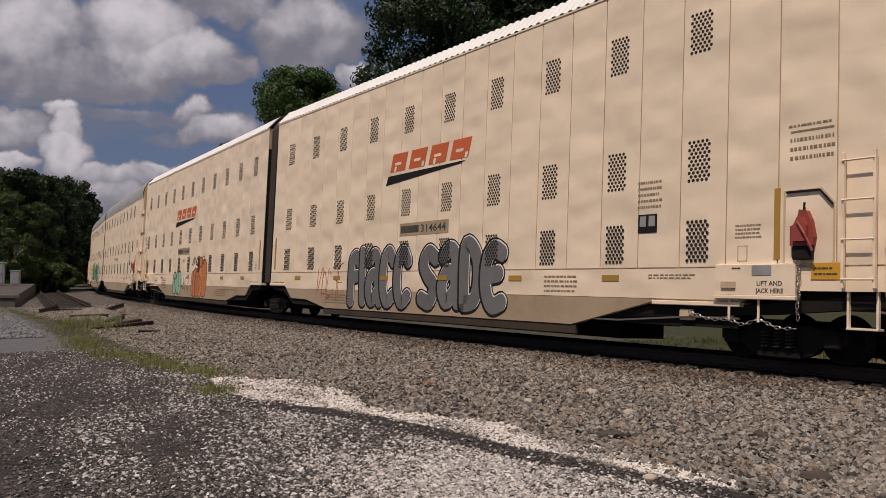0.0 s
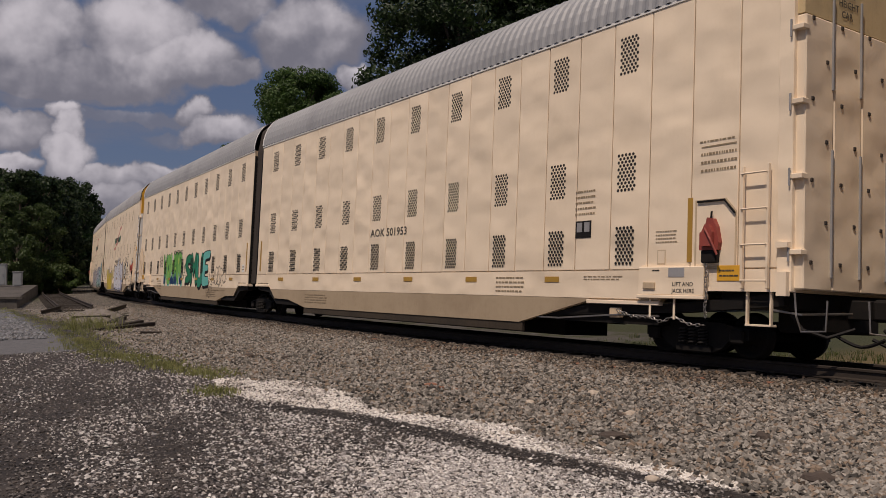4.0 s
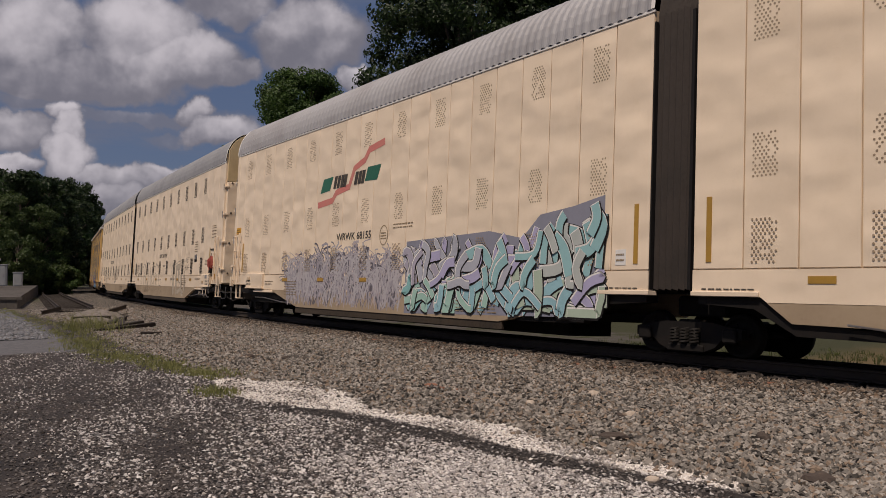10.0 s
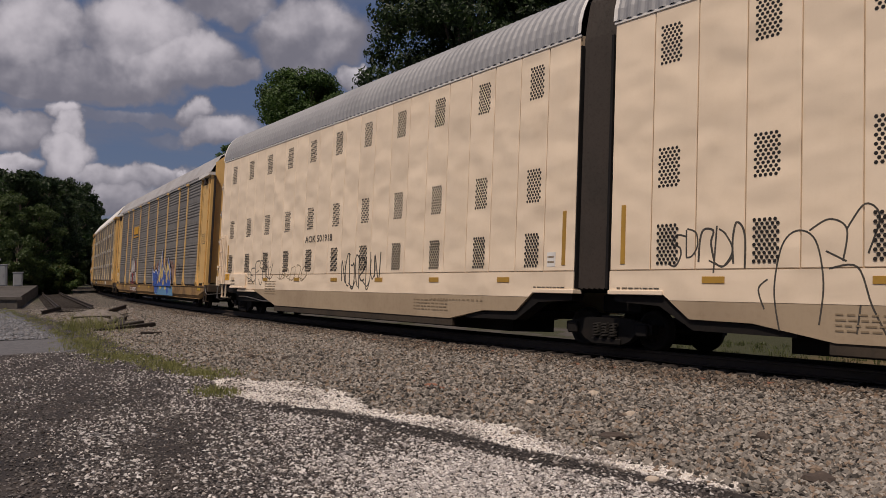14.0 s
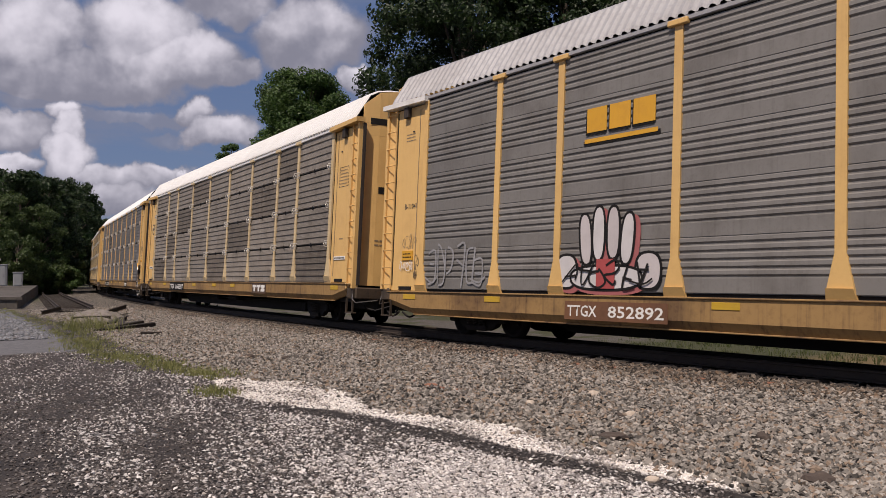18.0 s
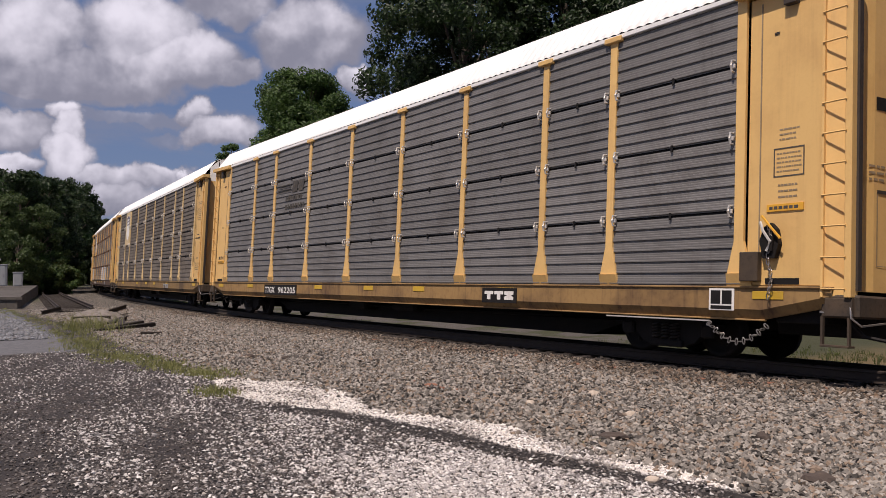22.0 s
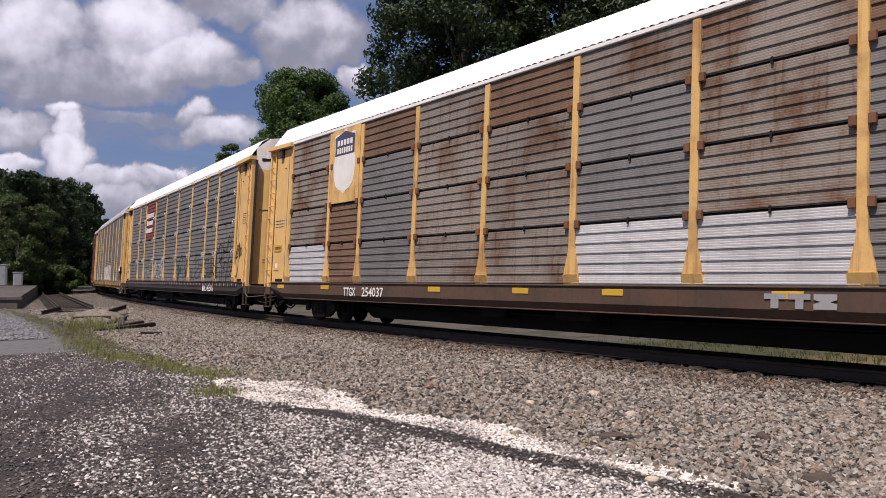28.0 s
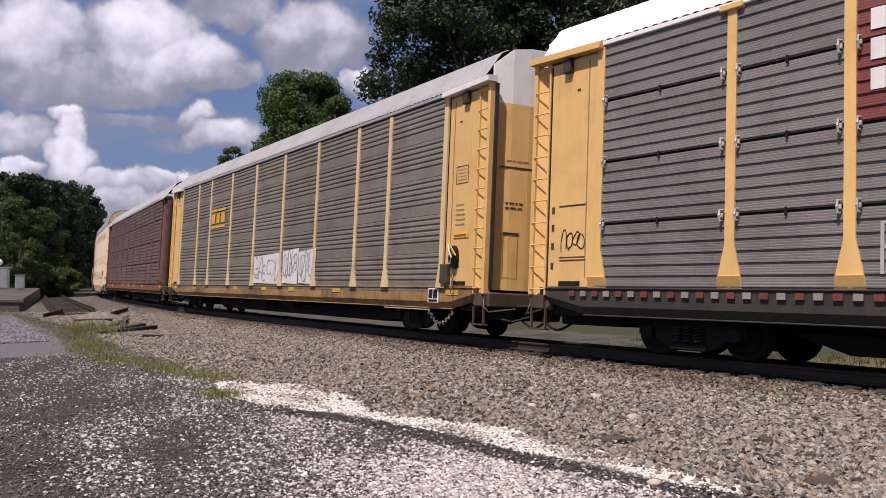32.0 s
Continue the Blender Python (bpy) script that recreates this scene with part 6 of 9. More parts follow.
def step_iron(car, x, z0, z1, mat, width=0.5):
    part("step", Geo().box(x - width / 2, x - width / 2 + 0.032, -1.50, -1.45, z0, z1).box(x + width / 2 - 0.032, x + width / 2, -1.50, -1.45, z0, z1).box(x - width / 2, x + width / 2, -1.52, -1.36, z0 - 0.02, z0 + 0.012, 0.005), mat, car)


def chain_on(parent, pts, name="safety_chain"):
    """A slack chain of single links through points (x, z) in front of the side."""
    run = curve(pts, 30)
    links, last = [], None
    for p in run:
        if last is None or math.dist(p, last) > 0.075:
            links.append(p)
            last = p
    root = None
    for k, p in enumerate(links):
        q = links[min(k + 1, len(links) - 1)] if k + 1 < len(links) else links[k - 1]
        a = math.degrees(math.atan2(q[1] - p[1], q[0] - p[0])) if k + 1 < len(links) else 0
        m = Matrix.Translation((p[0], SIDE - 0.02, p[1])) @ Matrix.Rotation(-radians(a), 4, "Y") @ Matrix.Rotation(radians(90), 4, "Y") @ Matrix.Rotation(radians(90 * (k % 2)), 4, "Z")
        o = part(name if root is None else "chain_link", LINK, None, parent if root is None else root, at=m if root is None else root.matrix_basis.inverted() @ m)
        root = root or o
    return root


def set_moving(car, s0, pivot_a, pivot_b):
    """The car's reference point has the place s0 + train_pos(t); it rests on the track at two pivots (local x)."""
    MOVES.append((car, s0, pivot_a, pivot_b))


# ---------- articulated enclosed carriers ----------
NOTICE_GREEN = paint("dark_green_frame", (0.02, 0.09, 0.04), (0.03, 0.06, 0.03), 0.3, 3.0, 0.1, 0.5)
BOLT = Geo().box(-0.022, 0.022, -0.016, 0.0, -0.022, 0.022, 0.008).mesh("bolt", GREYSTEEL)
LINK = Geo().tube([(0.022 * math.cos(a), 0.0, 0.052 * math.sin(a)) for a in [k * math.pi / 5 for k in range(11)]], 0.009, 5).mesh("chain_link", STEEL)
END_BOLT = Geo().box(-0.02, 0.02, -0.03, 0.03, -0.03, 0.03, 0.008).mesh("bolt", BELLOWS)
LIP = paint("grimy_bottom_flange", (0.050, 0.036, 0.023), (0.02, 0.016, 0.012), 0.6, 1.0, 0.3, 0.8)

def lower_edge(flip):
    return [(0.42, 1.04), (1.55, 1.04), (2.15, 0.60), (3.3, 0.58), (4.6, 0.36), (15.2, 0.37), (17.3, 0.86), (18.9, 0.86), (19.05, 1.06), (21.25, 1.06)]


def carrier(s_artic, way, roof, label, vents=VENT, eave=5.95, front_bits=True, columns=10, placard=1.22):
    """One unit of a two-unit enclosed car carrier. way +1: it leads, its outer end in front; -1: it trails."""
    c = thing("auto_carrier", label, "railcar", "cars of the train")
    section = [(-1.545, eave), (-1.50, eave + 0.05), (-1.15, eave + 0.44), (-0.6, eave + 0.53), (0, eave + 0.56)] if roof is ROOF_WHITE else round_roof(eave, 0.95)

    def under_roof(y):
        return float(np.interp(-abs(y), [p[0] for p in section], [p[1] for p in section])) - 0.03

    def across(y0, y1, z0, x0, x1):
        """A piece of the end, from z0 up to the roof."""
        ys = np.linspace(y0, y1, 6)
        q = [(y0, z0), (y1, z0)] + [(y, under_roof(y)) for y in ys[::-1]]
        n = len(q)
        f = [tuple(range(n)), tuple(range(2 * n - 1, n - 1, -1))] + [(i, n + i, n + (i + 1) % n, (i + 1) % n) for i in range(n)]
        return Geo().add([(x0, *p) for p in q] + [(x1, *p) for p in q], f)

    stretch = 0.14 if way > 0 else 0.0

    def X(x):
        """Local place along the car; the outer end of a leading unit lies a little further out."""
        return way * (x + (stretch if x > 18.95 else 0.0))

    def outline(pts):
        q = [(X(x), z) for x, z in pts]
        return q if way > 0 else q[::-1]

    low = lower_edge(way)
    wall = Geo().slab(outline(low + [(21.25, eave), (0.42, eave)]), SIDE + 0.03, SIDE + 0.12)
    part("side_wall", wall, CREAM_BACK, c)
    part("far_wall", Geo().slab(outline(low + [(21.25, eave), (0.42, eave)]), 1.41, 1.53), CREAM, c)
    # the lower course and the tan band, an inward lean's shade put into its colour
    part("lower_course", Geo().slab(outline([(0.42, 1.04), (1.55, 1.04), (1.75, 0.90), (17.3, 0.90), (18.9, 0.90), (19.05, 1.06), (21.25, 1.06), (21.25, 1.40), (0.42, 1.40)]), SIDE, SIDE + 0.03), CREAM, c)
    part("sill_band", Geo().slab(outline([(1.75, 0.892), (2.15, 0.60), (3.3, 0.58), (4.6, 0.36), (15.2, 0.37), (17.25, 0.86), (17.25, 0.892)]), SIDE, SIDE + 0.03), TAN_BAND, c)
    part("sill_lip", Geo().box(X(4.5), X(15.3), SIDE + 0.02, SIDE + 0.10, 0.19, 0.37, 0.01), LIP, c)
    n = 23
    w = (21.25 + stretch - 0.42) / n
    panel = Geo().box(-w / 2 + 0.010, w / 2 - 0.010, SIDE, SIDE + 0.03, 1.415, eave - 0.03, 0.009).mesh("side_panel", CREAM)
    for k in range(n):
        part("side_panel", panel, None, c, at=(way * (0.42 + w * (k + 0.5)), 0, 0))
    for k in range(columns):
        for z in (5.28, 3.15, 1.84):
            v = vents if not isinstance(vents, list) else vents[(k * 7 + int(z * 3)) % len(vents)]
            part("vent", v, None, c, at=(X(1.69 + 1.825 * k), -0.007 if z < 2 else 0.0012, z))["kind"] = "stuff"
    # roof
    part("roof", roof_geo(*sorted((X(0.42), X(21.25))), section, 0.24, 0.022), roof, c, smooth=False)
    part("eave_strip", Geo().box(X(0.40), X(21.28), SIDE - 0.018, SIDE + 0.01, eave - 0.035, eave + 0.012, 0.004), WHITE if roof is not ROOF_WHITE else CREAM, c)
    for x in (0.44, 21.23):
        part("end_band", roof_geo(*sorted((X(x - 0.05), X(x + 0.05))), [(y * 1.013, z + 0.03) for y, z in section], 0.4, 0.0), WHITE if roof is not ROOF_WHITE else CREAM, c)
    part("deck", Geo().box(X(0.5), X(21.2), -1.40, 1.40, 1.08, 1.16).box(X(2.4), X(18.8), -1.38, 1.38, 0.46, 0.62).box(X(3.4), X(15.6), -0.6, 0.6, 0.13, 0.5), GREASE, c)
    # doors at the outer end
    part("end_wall", across(-1.5, 1.5, 1.06, X(21.10), X(21.21)), CREAM, c)
    for y0, y1 in ((-1.46, -0.75), (-0.73, 0.0), (0.02, 0.75), (0.77, 1.46)):
        d = part("end_door", Geo().box(X(21.22), X(21.40), y0, y1, 1.10, 5.14, 0.02), WHITE if front_bits == "white" else CREAM, c)
        part("door_top", across(y0, y1, 5.16, X(21.22), X(21.38)), GOLD if front_bits == "white" else YELLOW_PALE, d)
        part("door_bar", Geo().box(X(21.40), X(21.43), y1 - 0.06, y1 - 0.02, 1.3, 3.2, 0.006).box(X(21.40), X(21.43), y1 - 0.06, y1 - 0.02, 4.1, 5.6, 0.006), GREYSTEEL, d)
        for k in range(7):
            part("bolt", END_BOLT, None, d, at=(X(21.40), (y0 + y1) / 2 + (0.18 if k % 2 else -0.18), 1.5 + 0.6 * k))
    for z in (1.6, 2.7, 3.8, 4.9):
        part("hinge", Geo().box(X(21.20), X(21.42), -1.555, -1.40, z, z + 0.075, 0.008), CREAM, c)
        part("hinge_pin", Geo().tube([(X(21.23), -1.57, z - 0.10), (X(21.23), -1.57, z + 0.16)], 0.016, 6), GREYSTEEL, c)
    if way > 0:
        for k, word in enumerate(("EXCESS", "HEIGHT", "CAR")):
            lettering(c, word, 0, 0, 0.11, INK).matrix_basis = pose(X(21.39), -0.68 + 0.07 * k, 5.62 - 0.17 * k, 90, 0, 90)
    part("corner_post", Geo().box(X(21.02), X(21.26), SIDE - 0.012, SIDE + 0.14, 1.06, eave - 0.04, 0.01), CREAM, c)
    # fittings near the outer end
    ladder(c, X(20.70), 1.10, 2.96, CREAM, 0.44, 0.54)
    part("grab_bracket", Geo().box(X(21.08), X(21.24), SIDE - 0.10, SIDE, 1.0, 1.35).box(X(21.05), X(21.25), SIDE - 0.09, SIDE, 1.7, 1.78), CREAM, c)
    strip = Geo().box(-0.05, 0.05, SIDE - 0.012, SIDE - 0.001, 0, 1.05, 0.003).mesh("marker_strip", REFLECT)
    part("marker_strip", strip, None, c, at=(X(0.72), 0, 1.52))
    part("marker_strip", strip, None, c, at=(X(20.25 if way < 0 else 19.42), 0, 1.52))
    for k in range(6):
        part("reflector", REFLECTOR, None, c, at=(X(2.6 + 2.72 * k), 0, 1.24))
    px, pz = 19.97 if placard < 2 else 20.58, placard
    part("placard", Geo().box(X(px), X(px + 0.45), SIDE - 0.012, SIDE - 0.001, pz, pz + 0.24, 0.003), GOLD, c, "amber warning placard")
    bars(c, min(X(px), X(px + 0.45)) + 0.05, max(X(px), X(px + 0.45)) - 0.05, pz + 0.04, pz + 0.20, 2, INK, 3, 1, SIDE - 0.013)
    if way > 0:
        edge = [(19.66, 1.42), (20.46, 1.42), (20.46, 2.30), (20.26, 2.52), (19.66, 2.52)]
        # recess drawn flat, its edge shade put into a darker cream border
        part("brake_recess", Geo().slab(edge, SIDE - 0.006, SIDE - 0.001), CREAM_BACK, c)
        part("recess_floor", Geo().slab([(19.70, 1.46), (20.43, 1.46), (20.43, 2.28), (20.24, 2.48), (19.70, 2.48)], SIDE - 0.009, SIDE - 0.006), CREAM, c)
        # black bar stands for the shadow line along the recess top
        part("recess_rod", Geo().tube([(19.72, SIDE - 0.03, 2.49), (20.24, SIDE - 0.03, 2.49), (20.44, SIDE - 0.03, 2.27)], 0.018, 5), GREASE, c)
        brake = part("hand_brake", Geo().slab([(19.83, 1.70), (20.18, 1.70), (20.20, 1.82), (20.15, 2.06), (20.08, 2.20), (19.97, 2.22), (19.92, 2.02), (19.83, 1.98)], SIDE - 0.10, SIDE - 0.009), RED, c, "faded red hand brake housing")
        part("brake_cover", Geo().slab([(19.90, 1.76), (20.12, 1.76), (20.12, 1.98), (20.06, 2.10), (19.98, 2.10), (19.92, 1.98)], SIDE - 0.17, SIDE - 0.10), RED, brake)
        part("brake_base", Geo().box(19.86, 20.16, SIDE - 0.10, SIDE - 0.009, 1.50, 1.70, 0.015), GREASE, brake)
        part("brake_lever", Geo().tube([(20.00, SIDE - 0.19, 2.04), (20.12, SIDE - 0.20, 1.86), (20.22, SIDE - 0.16, 1.62)], 0.018, 6), RED, brake)
        part("brake_rod", Geo().tube([(20.02, SIDE - 0.06, 2.20), (20.03, SIDE - 0.06, 2.32)], 0.016, 6), GREASE, brake)
        for k in range(11):
            part("chain_link", LINK, None, brake, at=pose(19.96 + 0.012 * math.sin(k * 1.3), SIDE - 0.08, 1.48 - 0.08 * k, 0, 0, 90 * (k % 2)))
        jack = part("jack_box", Geo().box(18.52, 19.90, SIDE - 0.07, SIDE + 0.05, 0.98, 1.45, 0.012).box(18.50, 19.92, SIDE - 0.09, SIDE + 0.05, 0.92, 0.98, 0.01), CREAM, c, "cream jacking box with stencilled words")
        part("louvre_plate", Geo().box(19.19, 19.52, SIDE - 0.078, SIDE - 0.068, 1.28, 1.43, 0.002), GREYSTEEL, jack)
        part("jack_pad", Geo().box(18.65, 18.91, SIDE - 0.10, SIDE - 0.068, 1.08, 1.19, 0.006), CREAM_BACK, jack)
        lettering(jack, "LIFT AND", 19.28, 1.13, 0.07, INK, SIDE - 0.074, 0.42)
        lettering(jack, "JACK HERE", 19.26, 1.02, 0.07, INK, SIDE - 0.074, 0.46)
        for u in (18.76, 19.28):
            part("chain_strap", Geo().box(u - 0.02, u + 0.02, SIDE - 0.03, SIDE - 0.01, 0.58, 0.93, 0.004), CREAM, jack)
        chain_on(c, [(18.03, 0.69), (18.4, 0.60), (18.76, 0.60), (19.02, 0.54), (19.28, 0.62), (19.6, 0.52), (19.92, 0.52)])
        part("chain_bracket", Geo().box(17.75, 18.02, SIDE + 0.02, SIDE + 0.14, 0.56, 0.74, 0.02), CREAM_BACK, c)
        bars(c, 18.84, 19.30, 1.84, 2.08, 4, FADED, 31, 2)
        part("small_notice", Geo().box(18.88, 19.06, SIDE - 0.004, SIDE - 0.001, 1.49, 1.74), CREAM_BACK, c)
        part("notice_field", Geo().box(18.90, 19.04, SIDE - 0.006, SIDE - 0.004, 1.51, 1.72), CREAM, c)
        bars(c, 18.84, 19.02, 1.36, 1.42, 1, BLACK, 32, 1, SIDE - 0.073)
        if front_bits == "white":
            nb = part("notice", Geo().box(18.95, 19.32, SIDE - 0.007, SIDE - 0.001, 2.14, 2.50, 0.002), NOTICE_GREEN, c, "white notice in a dark green frame")
            part("notice_field", Geo().box(18.98, 19.29, SIDE - 0.010, SIDE - 0.007, 2.17, 2.47), WHITE, nb)
            bars(c, 19.01, 19.27, 2.19, 2.45, 3, INK, 91, 1, SIDE - 0.010)
            part("corner_plate", Geo().box(21.30, 21.56, SIDE - 0.016, SIDE - 0.004, 1.10, 5.0, 0.003), WHITE, c, "bright white corner plate with bolts")
            for k in range(13):
                for u in (21.36, 21.50):
                    part("bolt", BOLT, None, c, at=(u, SIDE - 0.016, 1.3 + 0.28 * k))
        part("car_plate", Geo().box(16.84, 17.26, SIDE - 0.010, SIDE - 0.001, 2.02, 2.34), BLACK, c)
        for u in (16.88, 17.08):
            part("plate_field", Geo().box(u, u + 0.14, SIDE - 0.013, SIDE - 0.010, 2.13, 2.31), GREYSTEEL, c)
        bars(c, 16.82, 17.37, 2.42, 2.95, 5, FADED, 7, 2)
        part("rule", Geo().box(19.76, 20.43, SIDE - 0.006, SIDE - 0.001, 3.36, 3.385), FADED, c)
        bars(c, 19.76, 20.46, 2.92, 3.32, 3, FADED, 8, 3)
        bars(c, 19.73, 20.46, 3.42, 3.50, 1, FADED, 9, 2)
        bars(c, 14.4, 15.35, 0.95, 1.32, 4, FADED, 10, 2)
        bars(c, 17.1, 18.1, 1.22, 1.32, 2, FADED, 11, 2)
    else:
        jack = part("jack_box", Geo().box(-19.62, -18.05, SIDE - 0.07, SIDE + 0.05, 0.98, 1.45, 0.012).box(-19.64, -18.03, SIDE - 0.09, SIDE + 0.05, 0.92, 0.98, 0.01), CREAM, c, "cream jacking box with stencilled words")
        part("jack_pad", Geo().box(-19.45, -19.2, SIDE - 0.10, SIDE - 0.068, 1.22, 1.32, 0.006), CREAM_BACK, jack)
        lettering(jack, "LIFT AND", -19.58, 1.15, 0.07, INK, SIDE - 0.074, 0.42)
        lettering(jack, "JACK HERE", -19.58, 1.04, 0.07, INK, SIDE - 0.074, 0.46)
        bars(c, X(17.9), X(17.2), 1.05, 1.22, 2, FADED, 12, 2)
        bars(c, X(16.2), X(15.2), 0.72, 1.22, 6, FADED, 18, 2)
        bars(c, X(5.4), X(3.2), 0.74, 0.84, 1, FADED, 13, 5)
        part("notice", Geo().box(X(0.95), X(1.2), SIDE - 0.006, SIDE - 0.001, 1.5, 1.78), WHITE, c)
        bars(c, X(1.18), X(0.97), 1.54, 1.74, 2, FADED, 14, 1, SIDE - 0.008)
    bars(c, X(4.6) if way > 0 else X(6.2), X(6.2) if way > 0 else X(4.6), 0.5, 0.8, 4, FADED, 15 + way, 2)
    bars(c, X(0.6) if way > 0 else X(1.6), X(1.6) if way > 0 else X(0.6), 1.06, 1.13, 1, INK, 17, 2)
    # walkway and jacking beam at both ends
    part("jack_beam", Geo().box(X(0.40), X(1.62), SIDE - 0.03, SIDE + 0.2, 0.98, 1.06, 0.01), CREAM, c)
    part("end_platform", Geo().box(X(17.2), X(18.95), SIDE - 0.03, SIDE + 0.3, 0.80, 0.87, 0.01), CREAM, c)
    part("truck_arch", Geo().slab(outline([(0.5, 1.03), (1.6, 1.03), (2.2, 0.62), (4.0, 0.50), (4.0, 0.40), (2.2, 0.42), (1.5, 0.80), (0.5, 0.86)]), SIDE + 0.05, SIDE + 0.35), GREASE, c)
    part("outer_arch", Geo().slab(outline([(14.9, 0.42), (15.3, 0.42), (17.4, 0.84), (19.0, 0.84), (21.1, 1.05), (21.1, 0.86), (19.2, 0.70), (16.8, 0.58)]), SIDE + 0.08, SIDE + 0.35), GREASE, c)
    step_iron(c, X(20.70), 0.56, 1.12, CREAM, 0.44)
    part("end_underframe", Geo().box(X(19.9), X(21.2), -1.34, 1.34, 0.80, 1.05, 0.02).box(X(20.5), X(21.3), -0.75, 0.75, 0.46, 0.82, 0.04), GREASE, c)
    part("end_hose", Geo().tube([(X(21.0), -1.2, 0.80), (X(21.2), -1.15, 0.52), (X(21.5), -1.0, 0.42), (X(21.8), -0.8, 0.56)], 0.03, 6), BLACK, c)
    part("uncoupling_rod", Geo().tube([(X(21.30), -1.50, 1.05), (X(21.34), -1.52, 0.72), (X(21.38), -1.46, 0.50), (X(21.72), -1.40, 0.52), (X(21.74), -1.40, 0.95)], 0.016, 5), STEEL, c)
    part("air_pipe", Geo().tube([(X(15.2), SIDE + 0.05, 0.50), (X(16.4), SIDE + 0.02, 0.50), (X(18.0), SIDE + 0.02, 0.62), (X(18.9), SIDE + 0.05, 0.62)], 0.018, 5), STEEL, c)
    # outer truck; the leading unit also carries the shared truck in the middle
    truck(c, way * 19.35, 0.36, 1.70)
    if way > 0:
        truck(c, 0.0, 0.36, 1.70)
        part("artic_saddle", Geo().box(-0.5, 0.5, -0.7, 0.7, 0.65, 1.0, 0.04), GREASE, c)
    else:
        # bellows over the joint
        rows = []
        for k in range(13):
            x = -0.42 + 0.84 * k / 12
            o = 0.05 if k % 2 else 0.0
            rows.append([(x, y * (1 - o), z - o * 0.6) for y, z in [(-1.42, 1.10), (-1.42, eave - 0.06), *[(y, under_roof(y) - 0.06) for y in (-1.3, -1.1, -0.9, -0.6, 0, 0.6, 0.9, 1.1, 1.3)], (1.42, eave - 0.06), (1.42, 1.10)]])
        part("bellows", Geo().sheet(rows), BELLOWS, c, "dark pleated bellows over the joint")
        part("bellows_frame", Geo().slab([(-0.46, 1.08), (-0.40, 1.08), (-0.40, 5.75), (-0.46, 5.75)], SIDE + 0.02, SIDE + 0.1).slab([(0.40, 1.08), (0.46, 1.08), (0.46, 5.75), (0.40, 5.75)], SIDE + 0.02, SIDE + 0.1), BLACK, c)
    coupler(c, way, 22.15)
    set_moving(c, s_artic, min(0.0, way * 19.35), max(0.0, way * 19.35))
    return c


def slanted(x, z, w, h, lean):
    return [(x, z), (x + w, z), (x + w + lean, z + h), (x + lean, z + h)]


def wedge_logo(c, x, z):
    """Four leaning orange blocks over a dark wedge."""
    l = part("emblem", plate(Geo(), [(x, z - 0.10), (x + 3.4, z + 0.12), (x + 3.6, z + 0.18), (x + 0.12, z + 0.14)], SIDE - 0.003), BLACK, c, "orange leaning blocks over a dark wedge")
    for k in range(4):
        u = x + 0.20 + 0.92 * k
        b = part("emblem_block", plate(Geo(), slanted(u, z + 0.24, 0.74, 0.46, 0.14), SIDE - 0.003), ORANGE, l)
        part("slit", plate(Geo(), slanted(u + 0.24, z + 0.40, 0.30, 0.07, 0.02), SIDE - 0.0066), CREAM, b)
        part("slit", plate(Geo(), slanted(u + (0.60 if k % 2 else 0.20), z + 0.24, 0.10, 0.13, 0.04), SIDE - 0.0066), CREAM, b)


def s_logo(c, x, z):
    """A faded red S-shaped band between dark green blocks."""
    band = [(x - 0.05, z - 0.35), (x + 0.95, z - 0.27), (x + 1.20, z - 0.05), (x + 2.0, z + 0.05), (x + 2.3, z + 0.55), (x + 2.9, z + 0.72), (x + 3.15, z + 0.98), (x + 4.0, z + 1.10)]
    l = part("emblem", ribbon(Geo(), band, 0.19, SIDE - 0.004), PINK, c, "faded red and green emblem")
    part("emblem_block", plate(Geo(), [(x + 0.1, z + 0.0), (x + 0.75, z + 0.05), (x + 0.95, z + 0.45), (x + 0.3, z + 0.42)], SIDE - 0.004), GREEN, l)
    part("emblem_block", plate(Geo(), [(x + 2.95, z + 0.12), (x + 3.65, z + 0.10), (x + 3.85, z + 0.50), (x + 3.10, z + 0.50)], SIDE - 0.004), GREEN, l)
    for k, u in enumerate((0.98, 1.20, 1.42, 1.62, 2.30, 2.52, 2.72)):
        part("emblem_block", plate(Geo(), slanted(x + u, z + 0.08, 0.17, 0.36, 0.10), SIDE - 0.008), INK, l)


PAINTED = ("graffiti", "shade_slit", "splash", "halo", "fill", "gleam", "stroke_layer", "outline", "cast_edge", "stroke", "rim", "eye", "spray_line", "letter", "spike", "drip", "ring")


def press_flat(car):
    """Sprayed paint lies flat on the panels: its layers are pressed to a few millimetres."""
    for ob in car.children_recursive:
        if ob.name.split(".")[0] in PAINTED:
            for v in ob.data.vertices:
                v.co.y = SIDE - 0.0008 + (v.co.y - SIDE) * 0.085


